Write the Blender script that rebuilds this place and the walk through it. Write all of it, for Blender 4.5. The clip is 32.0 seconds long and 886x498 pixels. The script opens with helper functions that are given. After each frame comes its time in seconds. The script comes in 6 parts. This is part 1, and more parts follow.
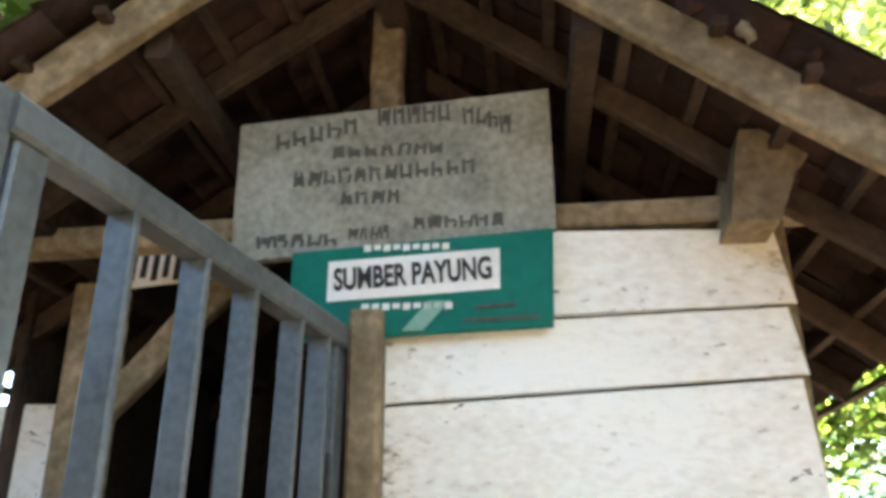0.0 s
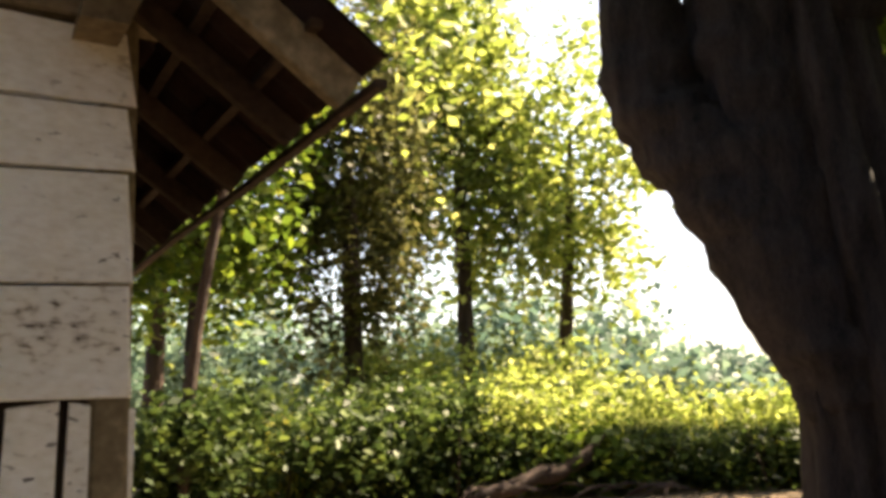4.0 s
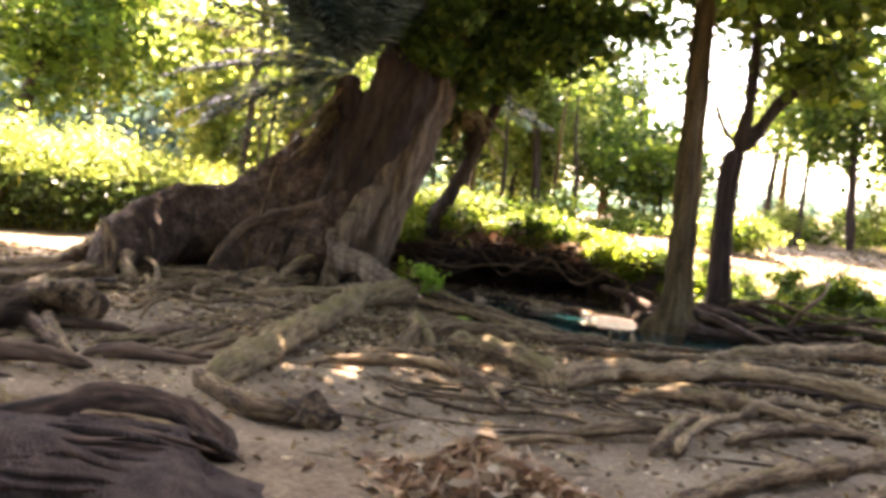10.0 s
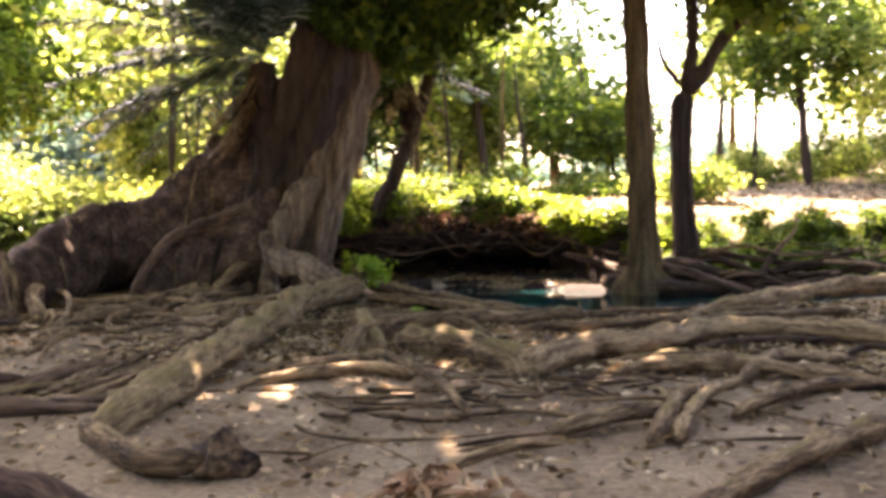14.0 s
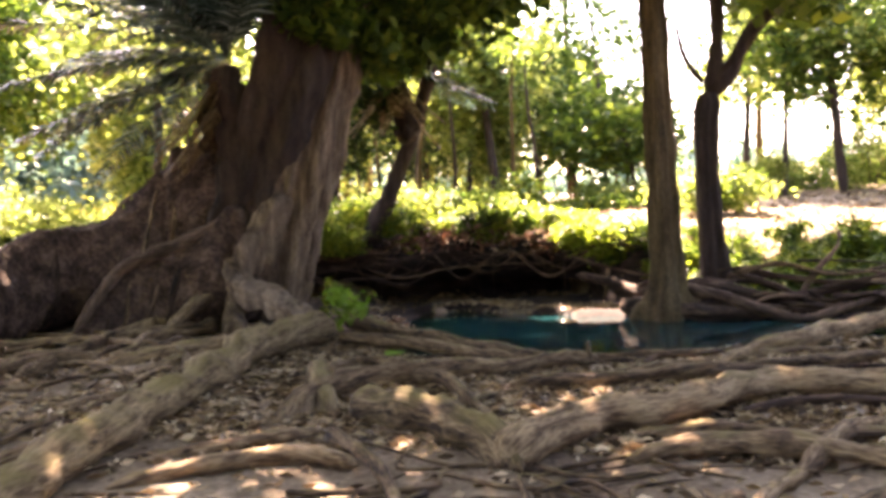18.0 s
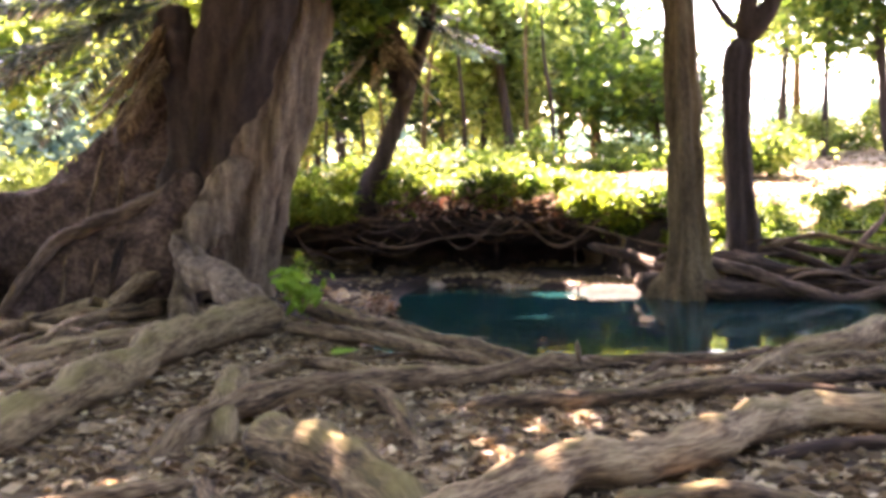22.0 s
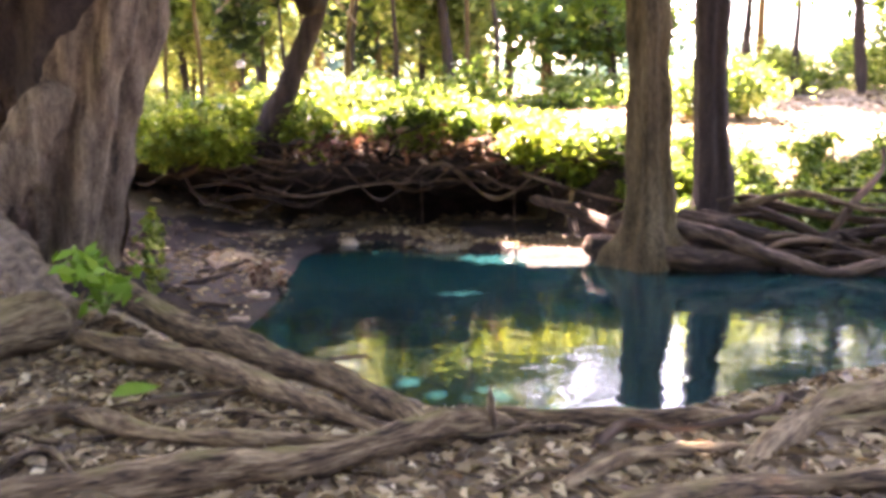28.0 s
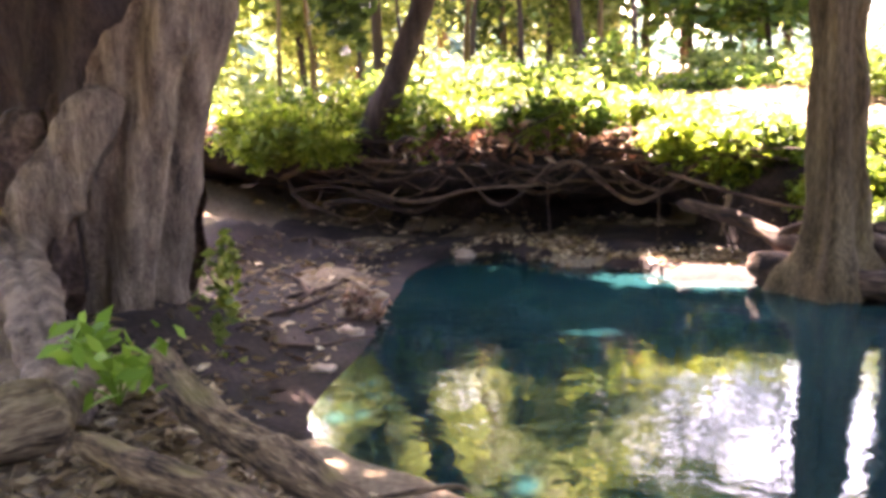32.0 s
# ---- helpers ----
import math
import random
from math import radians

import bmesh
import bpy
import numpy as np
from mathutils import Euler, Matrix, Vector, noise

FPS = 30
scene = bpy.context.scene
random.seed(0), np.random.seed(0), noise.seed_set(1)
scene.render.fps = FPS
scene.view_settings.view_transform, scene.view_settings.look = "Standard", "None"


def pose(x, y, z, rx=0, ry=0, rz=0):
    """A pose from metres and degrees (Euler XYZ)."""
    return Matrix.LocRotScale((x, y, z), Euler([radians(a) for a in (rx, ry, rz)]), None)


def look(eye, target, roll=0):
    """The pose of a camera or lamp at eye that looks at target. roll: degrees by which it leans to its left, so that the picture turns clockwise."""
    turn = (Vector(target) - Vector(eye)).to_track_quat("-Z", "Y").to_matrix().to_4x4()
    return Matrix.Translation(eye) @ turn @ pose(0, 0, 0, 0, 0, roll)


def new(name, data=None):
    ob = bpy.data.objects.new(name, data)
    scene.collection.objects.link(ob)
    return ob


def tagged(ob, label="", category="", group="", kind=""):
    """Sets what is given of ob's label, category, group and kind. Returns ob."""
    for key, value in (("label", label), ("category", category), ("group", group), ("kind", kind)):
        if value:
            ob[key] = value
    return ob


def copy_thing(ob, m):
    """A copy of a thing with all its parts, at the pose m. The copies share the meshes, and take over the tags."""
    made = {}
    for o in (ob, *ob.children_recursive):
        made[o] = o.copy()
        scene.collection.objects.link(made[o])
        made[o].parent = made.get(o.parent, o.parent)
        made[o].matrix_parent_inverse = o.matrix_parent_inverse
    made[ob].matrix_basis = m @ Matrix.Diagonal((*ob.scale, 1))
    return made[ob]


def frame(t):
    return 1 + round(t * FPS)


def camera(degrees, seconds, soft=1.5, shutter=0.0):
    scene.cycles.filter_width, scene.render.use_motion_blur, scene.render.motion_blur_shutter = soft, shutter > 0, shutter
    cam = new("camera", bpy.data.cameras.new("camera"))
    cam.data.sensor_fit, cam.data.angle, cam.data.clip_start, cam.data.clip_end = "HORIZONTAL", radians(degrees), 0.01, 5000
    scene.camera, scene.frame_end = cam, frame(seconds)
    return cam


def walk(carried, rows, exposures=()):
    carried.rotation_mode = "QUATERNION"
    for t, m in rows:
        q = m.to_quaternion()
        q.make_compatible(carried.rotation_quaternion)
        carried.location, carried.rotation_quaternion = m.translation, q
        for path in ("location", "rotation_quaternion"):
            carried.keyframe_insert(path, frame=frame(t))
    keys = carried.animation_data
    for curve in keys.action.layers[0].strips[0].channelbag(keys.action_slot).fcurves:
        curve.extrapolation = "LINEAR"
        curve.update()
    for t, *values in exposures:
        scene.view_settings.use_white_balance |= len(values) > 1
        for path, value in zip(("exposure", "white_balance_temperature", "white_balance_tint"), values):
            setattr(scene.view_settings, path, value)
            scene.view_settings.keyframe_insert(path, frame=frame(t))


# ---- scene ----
cam = camera(54.8, 32.0, soft=3.9)
PATH = [
    (0, (1.365, -0.838, 1.473), (-0.194, -1.864, 2.192), 0.7),
    (0.5, (1.374, -0.830, 1.456), (-0.211, -1.794, 2.203), 2.3),
    (1, (1.384, -0.812, 1.429), (-0.255, -1.763, 2.067), 1.4),
    (1.5, (1.365, -0.803, 1.402), (-0.282, -1.830, 1.885), -0.1),
    (2, (1.372, -0.798, 1.347), (-0.251, -1.898, 1.739), -1.4),
    (2.5, (1.428, -0.761, 1.326), (-0.277, -1.731, 1.716), -2.1),
    (3, (1.399, -0.714, 1.320), (-0.442, -1.396, 1.705), -1.6),
    (3.5, (1.354, -0.704, 1.300), (-0.585, -1.017, 1.677), -1.5),
    (4, (1.424, -0.526, 1.282), (-0.535, -0.401, 1.666), -1.1),
    (4.5, (1.390, -0.365, 1.368), (-0.528, 0.061, 1.740), -0.7),
    (6.5, (1.466, -0.152, 1.363), (-0.233, 0.897, 1.476), 4.9),
    (7, (1.546, -0.148, 1.336), (-0.029, 1.082, 1.397), 4.3),
    (7.5, (1.604, -0.089, 1.318), (0.17, 1.303, 1.384), 4.8),
    (8, (1.591, 0.016, 1.338), (0.406, 1.627, 1.345), 7.1),
    (8.5, (1.605, 0.074, 1.351), (0.668, 1.836, 1.213), 7.0),
    (9, (1.633, 0.152, 1.327), (0.896, 2.004, 1.17), 7.5),
    (9.5, (1.689, 0.113, 1.358), (1.066, 2.007, 1.198), 7.6),
    (10, (1.701, 0.145, 1.342), (1.219, 2.084, 1.236), 6.5),
    (10.5, (1.71, 0.171, 1.336), (1.293, 2.124, 1.219), 5.6),
    (11, (1.693, 0.217, 1.332), (1.375, 2.185, 1.172), 4.5),
    (11.5, (1.664, 0.352, 1.304), (1.416, 2.33, 1.145), 1.6),
    (12, (1.629, 0.498, 1.274), (1.428, 2.486, 1.188), 0.6),
    (12.5, (1.62, 0.594, 1.267), (1.462, 2.582, 1.117), -0.5),
    (13, (1.639, 0.739, 1.271), (1.409, 2.717, 1.089), -1.3),
    (13.5, (1.665, 0.951, 1.238), (1.303, 2.913, 1.093), -1.3),
    (15.5, (1.623, 1.69, 1.25), (1.205, 3.642, 1.136), -1.1),
    (16, (1.617, 1.899, 1.257), (1.237, 3.859, 1.152), -2.7),
    (16.5, (1.603, 2.029, 1.269), (1.253, 3.995, 1.154), -3.4),
    (17, (1.646, 2.272, 1.275), (1.293, 4.238, 1.19), -4.1),
    (17.5, (1.687, 2.5, 1.288), (1.282, 4.457, 1.209), -1.7),
    (18, (1.729, 2.671, 1.295), (1.285, 4.619, 1.197), -2.1),
    (18.5, (1.73, 2.753, 1.317), (1.293, 4.697, 1.14), -2.8),
    (19, (1.746, 2.991, 1.285), (1.36, 4.941, 1.06), -2.6),
    (19.5, (1.732, 3.18, 1.301), (1.339, 5.125, 1.055), -0.8),
    (20, (1.76, 3.378, 1.327), (1.425, 5.339, 1.126), 0.1),
    (20.5, (1.789, 3.557, 1.344), (1.427, 5.511, 1.122), -2.5),
    (21, (1.861, 3.729, 1.326), (1.508, 5.682, 1.082), -3.5),
    (21.5, (1.854, 4.004, 1.277), (1.435, 5.947, 1.057), -2.0),
    (22, (1.901, 4.106, 1.327), (1.389, 6.03, 1.137), -2.0),
    (22.5, (1.932, 4.214, 1.328), (1.402, 6.132, 1.128), -2.5),
    (23, (1.87, 4.394, 1.3), (1.395, 6.326, 1.099), -0.6),
    (23.5, (1.911, 4.525, 1.356), (1.37, 6.444, 1.204), 1.0),
    (24, (1.884, 4.678, 1.36), (1.29, 6.581, 1.197), 0.4),
    (24.5, (1.859, 4.821, 1.358), (1.292, 6.728, 1.15), -0.1),
    (26.5, (1.911, 5.653, 1.365), (1.182, 7.499, 1.117), 0.3),
    (27, (1.89, 5.911, 1.339), (1.336, 7.802, 0.999), 0.7),
    (27.5, (1.853, 6.105, 1.356), (1.439, 8.036, 1.042), -0.3),
    (28, (1.818, 6.257, 1.361), (1.419, 8.185, 1.01), -0.8),
    (28.5, (1.859, 6.369, 1.399), (1.352, 8.272, 1.046), -2.0),
    (29, (1.808, 6.663, 1.377), (1.199, 8.542, 1.068), -2.1),
    (29.5, (1.732, 6.934, 1.351), (1.032, 8.78, 1.032), -1.5),
    (30, (1.728, 7.059, 1.41), (1.009, 8.89, 1.048), -2.1),
    (30.5, (1.651, 7.267, 1.417), (0.983, 9.121, 1.075), -1.6),
    (31, (1.555, 7.443, 1.464), (0.895, 9.306, 1.157), -1.5),
    (31.5, (1.493, 7.553, 1.494), (0.807, 9.403, 1.167), -2.5),
    (32, (1.503, 7.713, 1.483), (0.819, 9.551, 1.089), -2.3),
]
walk(cam, [(t, look(eye, target, roll)) for t, eye, target, roll in PATH],
     ((0, 4.75, 6050, 5), (2, 4.85, 6100, 7), (3, 4.35, 6550, 11), (4, 2.45, 7900, 14), (7, 2.35, 7700, 11), (8, 2.75, 7450, 9), (8.5, 3.7, 7100, 14), (9, 4.55, 6900, 27), (10, 4.35, 7350, 24), (16, 4.3, 7450, 29), (20, 4.6, 7050, 30), (27, 5.2, 6800, 35), (32, 5.2, 6800, 38)))

# ---- world, sun ----
SUN_AZ, SUN_EL = -24.0, 50.0      # degrees from +y towards +x, and above the horizon
world = bpy.data.worlds.new("world")
scene.world = world
world.use_nodes = True
wn = world.node_tree.nodes
sky = wn.new("ShaderNodeTexSky")
sky.sky_type = "NISHITA"
sky.sun_disc = False
sky.sun_elevation, sky.sun_rotation = radians(SUN_EL), radians(SUN_AZ)
sky.air_density, sky.dust_density = 1.0, 3.0
wn["Background"].inputs["Strength"].default_value = 0.1
world.node_tree.links.new(sky.outputs[0], wn["Background"].inputs["Color"])
sun = new("sun", bpy.data.lights.new("sun", "SUN"))
sun.data.energy, sun.data.angle, sun.data.color = 5.0, radians(0.6), (1.0, 0.9, 0.72)
sd = Vector((math.sin(radians(SUN_AZ)) * math.cos(radians(SUN_EL)), math.cos(radians(SUN_AZ)) * math.cos(radians(SUN_EL)), math.sin(radians(SUN_EL))))
sun.matrix_world = look(sd * 40, (0, 0, 0))

# ---- materials ----


def surface(name, stops, scale=4.0, fine=40.0, rough=0.9, bump=0.3, stretch=(1, 1, 1), metal=0.0, detail=6.0, moss=0.0, rand=0.0, depth=0.02, specks=0.0, along=False):
    """Two scales of noise through a colour ramp, with bump; moss grows on what faces up."""
    m = bpy.data.materials.new(name)
    m.use_nodes = True
    nt = m.node_tree
    b = nt.nodes["Principled BSDF"]
    b.inputs["Roughness"].default_value, b.inputs["Metallic"].default_value = rough, metal
    b.inputs["Specular IOR Level"].default_value = 0.25
    tc, mp = nt.nodes.new("ShaderNodeTexCoord"), nt.nodes.new("ShaderNodeMapping")
    mp.inputs["Scale"].default_value = stretch
    if along:
        gr = nt.nodes.new("ShaderNodeAttribute")
        gr.attribute_name = "grain"
        nt.links.new(gr.outputs["Vector"], mp.inputs["Vector"])
    else:
        nt.links.new(tc.outputs["Object"], mp.inputs["Vector"])
    n1, n2 = nt.nodes.new("ShaderNodeTexNoise"), nt.nodes.new("ShaderNodeTexNoise")
    for n, sc in ((n1, scale), (n2, fine)):
        n.inputs["Scale"].default_value, n.inputs["Detail"].default_value = sc, detail
        nt.links.new(mp.outputs[0], n.inputs["Vector"])
    mix = nt.nodes.new("ShaderNodeMath")
    mix.operation = "MULTIPLY_ADD"
    mix.inputs[1].default_value = 0.45
    half = nt.nodes.new("ShaderNodeMath")
    half.operation = "MULTIPLY"
    half.inputs[1].default_value = 0.55
    nt.links.new(n1.outputs["Fac"], half.inputs[0])
    nt.links.new(n2.outputs["Fac"], mix.inputs[0])
    nt.links.new(half.outputs[0], mix.inputs[2])
    last = mix.outputs[0]
    if rand:
        oi, ma = nt.nodes.new("ShaderNodeObjectInfo"), nt.nodes.new("ShaderNodeMath")
        ma.operation = "MULTIPLY_ADD"
        ma.inputs[1].default_value = rand
        nt.links.new(oi.outputs["Random"], ma.inputs[0])
        nt.links.new(last, ma.inputs[2])
        sb = nt.nodes.new("ShaderNodeMath")
        sb.operation = "SUBTRACT"
        sb.inputs[1].default_value = rand / 2
        nt.links.new(ma.outputs[0], sb.inputs[0])
        last = sb.outputs[0]
    ramp = nt.nodes.new("ShaderNodeValToRGB")
    el = ramp.color_ramp.elements
    while len(el) < len(stops):
        el.new(0.5)
    for k, (pos, col) in enumerate(stops):
        el[k].position, el[k].color = pos, (*col, 1)
    nt.links.new(last, ramp.inputs[0])
    colour = ramp.outputs[0]
    if moss:
        ge, sp = nt.nodes.new("ShaderNodeNewGeometry"), nt.nodes.new("ShaderNodeSeparateXYZ")
        nt.links.new(ge.outputs["Normal"], sp.inputs[0])
        n3 = nt.nodes.new("ShaderNodeTexNoise")
        n3.inputs["Scale"].default_value = 5.0
        nt.links.new(tc.outputs["Object"], n3.inputs["Vector"])
        mu = nt.nodes.new("ShaderNodeMath")
        mu.operation = "MULTIPLY"
        nt.links.new(sp.outputs["Z"], mu.inputs[0])
        nt.links.new(n3.outputs["Fac"], mu.inputs[1])
        mr = nt.nodes.new("ShaderNodeMapRange")
        mr.inputs["From Min"].default_value, mr.inputs["From Max"].default_value = 0.46 - 0.25 * moss, 0.78 - 0.1 * moss
        nt.links.new(mu.outputs[0], mr.inputs["Value"])
        mx = nt.nodes.new("ShaderNodeMix")
        mx.data_type = "RGBA"
        nt.links.new(mr.outputs[0], mx.inputs["Factor"])
        nt.links.new(colour, mx.inputs["A"])
        mx.inputs["B"].default_value = (0.19, 0.15, 0.055, 1)
        colour = mx.outputs["Result"]
    if specks:
        masks = []
        for sc, lo, hi in ((specks, 0.63, 0.68), (3.0, 0.47, 0.68)):
            n5, m5 = nt.nodes.new("ShaderNodeTexNoise"), nt.nodes.new("ShaderNodeMapRange")
            n5.inputs["Scale"].default_value, n5.inputs["Detail"].default_value = sc, 3.0
            m5.inputs["From Min"].default_value, m5.inputs["From Max"].default_value = lo, hi
            nt.links.new(mp.outputs[0], n5.inputs["Vector"])
            nt.links.new(n5.outputs["Fac"], m5.inputs["Value"])
            masks.append(m5)
        both, m6 = nt.nodes.new("ShaderNodeMath"), nt.nodes.new("ShaderNodeMix")
        both.operation, m6.data_type = "MULTIPLY", "RGBA"
        nt.links.new(masks[0].outputs[0], both.inputs[0])
        nt.links.new(masks[1].outputs[0], both.inputs[1])
        nt.links.new(both.outputs[0], m6.inputs["Factor"])
        nt.links.new(colour, m6.inputs["A"])
        m6.inputs["B"].default_value = (0.06, 0.045, 0.04, 1)
        colour = m6.outputs["Result"]
    nt.links.new(colour, b.inputs["Base Color"])
    if bump:
        bp = nt.nodes.new("ShaderNodeBump")
        bp.inputs["Strength"].default_value, bp.inputs["Distance"].default_value = bump, depth
        nt.links.new(mix.outputs[0], bp.inputs["Height"])
        nt.links.new(bp.outputs[0], b.inputs["Normal"])
    return m


def leafy(name, stops, through_light=0.45, rough=0.5, gloss=0.06, glow=1.6):
    """Leaves of many hues, part of the light going through them."""
    m = bpy.data.materials.new(name)
    m.use_nodes = True
    nt = m.node_tree
    b = nt.nodes["Principled BSDF"]
    b.inputs["Roughness"].default_value = rough
    b.inputs["Specular IOR Level"].default_value = gloss * 4
    ge, ramp = nt.nodes.new("ShaderNodeNewGeometry"), nt.nodes.new("ShaderNodeValToRGB")
    el = ramp.color_ramp.elements
    while len(el) < len(stops):
        el.new(0.5)
    for k, (pos, col) in enumerate(stops):
        el[k].position, el[k].color = pos, (*col, 1)
    nt.links.new(ge.outputs["Random Per Island"], ramp.inputs[0])
    nt.links.new(ramp.outputs[0], b.inputs["Base Color"])
    tr, ms = nt.nodes.new("ShaderNodeBsdfTranslucent"), nt.nodes.new("ShaderNodeMixShader")
    hs = nt.nodes.new("ShaderNodeHueSaturation")
    hs.inputs["Hue"].default_value, hs.inputs["Saturation"].default_value, hs.inputs["Value"].default_value = 0.487, 1.05, glow
    nt.links.new(ramp.outputs[0], hs.inputs["Color"])
    nt.links.new(hs.outputs[0], tr.inputs["Color"])
    ms.inputs[0].default_value = through_light
    nt.links.new(b.outputs[0], ms.inputs[1])
    nt.links.new(tr.outputs[0], ms.inputs[2])
    nt.links.new(ms.outputs[0], nt.nodes["Material Output"].inputs["Surface"])
    return m


BARK = surface("bark_grey_brown", [(0.35, (0.045, 0.029, 0.023)), (0.5, (0.2, 0.138, 0.098)), (0.66, (0.44, 0.325, 0.23))], 1.6, 17, bump=1.0, stretch=(7, 7, 0.7), moss=0.0, depth=0.05)
BARK_DARK = surface("bark_dark", [(0.34, (0.016, 0.011, 0.011)), (0.66, (0.1, 0.068, 0.057))], 2, 20, bump=1.0, stretch=(5, 5, 0.8), depth=0.05)
BARK_BLACK = surface("bark_blackish", [(0.34, (0.009, 0.008, 0.011)), (0.66, (0.06, 0.05, 0.055))], 2, 20, bump=1.0, stretch=(5, 5, 0.8), depth=0.05)
BARK_PALE = surface("bark_pale", [(0.36, (0.03, 0.019, 0.009)), (0.5, (0.1, 0.066, 0.033)), (0.66, (0.23, 0.162, 0.088))], 1.6, 18, bump=0.9, stretch=(4, 4, 0.6), moss=0.2, depth=0.03)
ROOT = surface("root_bark", [(0.37, (0.02, 0.012, 0.009)), (0.5, (0.155, 0.098, 0.057)), (0.64, (0.39, 0.272, 0.158))], 7.0, 26, bump=1.0, moss=0.07, rand=0.12, depth=0.03, along=True)
ROOT_MOSS = surface("root_bark_mossy", [(0.37, (0.02, 0.012, 0.009)), (0.5, (0.13, 0.085, 0.048)), (0.64, (0.32, 0.228, 0.132))], 7.0, 26, bump=1.0, moss=0.75, rand=0.1, depth=0.03, along=True)
ROOT_DARK = surface("root_bark_dark", [(0.36, (0.014, 0.009, 0.008)), (0.5, (0.062, 0.037, 0.026)), (0.66, (0.2, 0.128, 0.088))], 4.0, 15, bump=1.0, rand=0.15, depth=0.03, along=True)
MOUND = surface("root_wall_soil", [(0.36, (0.018, 0.011, 0.009)), (0.5, (0.075, 0.044, 0.034)), (0.66, (0.19, 0.125, 0.095))], 5.0, 22, bump=1.0, rough=0.95, depth=0.07)
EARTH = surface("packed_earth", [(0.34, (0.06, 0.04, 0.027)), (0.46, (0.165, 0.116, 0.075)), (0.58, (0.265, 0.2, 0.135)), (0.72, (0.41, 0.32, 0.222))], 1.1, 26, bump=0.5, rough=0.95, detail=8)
# Dark soil with the shade of undercut and shore put into its colour.
EARTH_DARK = surface("shaded_dark_earth", [(0.38, (0.009, 0.006, 0.006)), (0.52, (0.03, 0.019, 0.017)), (0.68, (0.075, 0.048, 0.04))], 3.0, 26, bump=0.8, rough=0.95)
PLANK = surface("whitewashed_plank", [(0.35, (0.09, 0.068, 0.05)), (0.39, (0.46, 0.42, 0.36)), (0.445, (0.7, 0.68, 0.62)), (0.6, (0.82, 0.82, 0.78))], 1.6, 26, bump=0.3, rough=0.8, stretch=(1, 1, 2.2), rand=0.05, detail=9, specks=24.0)
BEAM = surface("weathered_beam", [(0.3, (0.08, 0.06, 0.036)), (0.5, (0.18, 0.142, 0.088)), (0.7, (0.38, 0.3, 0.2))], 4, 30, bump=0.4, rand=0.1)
# Darker twin of weathered_beam: the shade under the roof is in the colour.
BEAM_DARK = surface("shaded_rafter", [(0.3, (0.013, 0.009, 0.008)), (0.7, (0.075, 0.05, 0.036))], 4, 30, bump=0.4, rand=0.1)
TILE = surface("old_clay_tile", [(0.3, (0.013, 0.008, 0.008)), (0.7, (0.065, 0.035, 0.028))], 5, 30, bump=0.4, rand=0.2)
METAL = surface("grey_painted_metal", [(0.3, (0.065, 0.075, 0.078)), (0.7, (0.16, 0.178, 0.19))], 5, 50, rough=0.4, bump=0.06, metal=0.3)
GREEN = surface("green_sign_sheet", [(0.3, (0.0, 0.1, 0.075)), (0.7, (0.005, 0.15, 0.115))], 3, 30, rough=0.45, bump=0.05)
WHITE = surface("sign_white", [(0.3, (0.66, 0.66, 0.64)), (0.7, (0.8, 0.8, 0.79))], 5, 40, rough=0.5, bump=0.02)
PALE_GREEN = surface("sign_pale_green", [(0.3, (0.18, 0.34, 0.26)), (0.7, (0.26, 0.42, 0.34))], 5, 40, rough=0.5, bump=0.02)
INK = surface("black_lettering", [(0.3, (0.015, 0.015, 0.017)), (0.7, (0.04, 0.04, 0.042))], 5, 40, rough=0.6, bump=0.0)
INK_FADED = surface("faded_lettering", [(0.3, (0.05, 0.05, 0.045)), (0.7, (0.11, 0.11, 0.1))], 9, 60, rough=0.9, bump=0.0)
SLATE = surface("stained_board", [(0.3, (0.12, 0.12, 0.1)), (0.5, (0.25, 0.25, 0.215)), (0.7, (0.4, 0.4, 0.36))], 4, 45, bump=0.3)
STONE = surface("pale_stone", [(0.3, (0.3, 0.2, 0.14)), (0.7, (0.6, 0.47, 0.36))], 6, 40, bump=0.5)
DRY_LEAF = leafy("dry_leaves", [(0.0, (0.05, 0.025, 0.015)), (0.35, (0.21, 0.115, 0.07)), (0.75, (0.37, 0.225, 0.14)), (0.97, (0.55, 0.44, 0.33))], 0.15)
DRY_LITTER = leafy("litter_leaves", [(0.0, (0.045, 0.027, 0.017)), (0.35, (0.17, 0.112, 0.062)), (0.75, (0.4, 0.28, 0.155)), (1.0, (0.66, 0.52, 0.33))], 0.12)
LEAF = leafy("leaves_green", [(0.0, (0.03, 0.06, 0.012)), (0.5, (0.07, 0.12, 0.02)), (0.85, (0.13, 0.19, 0.03)), (1.0, (0.22, 0.26, 0.05))])
LEAF_DEEP = leafy("leaves_deep_green", [(0.0, (0.018, 0.035, 0.012)), (0.6, (0.045, 0.075, 0.02)), (1.0, (0.1, 0.14, 0.035))], 0.35)
LEAF_YELLOW = leafy("leaves_yellow_green", [(0.0, (0.05, 0.08, 0.02)), (0.4, (0.14, 0.185, 0.042)), (0.8, (0.23, 0.275, 0.075)), (1.0, (0.34, 0.36, 0.13))], 0.55, glow=1.8)
LEAF_OLIVE = leafy("leaves_olive", [(0.0, (0.035, 0.042, 0.014)), (0.5, (0.085, 0.092, 0.032)), (1.0, (0.17, 0.165, 0.06))], 0.35)
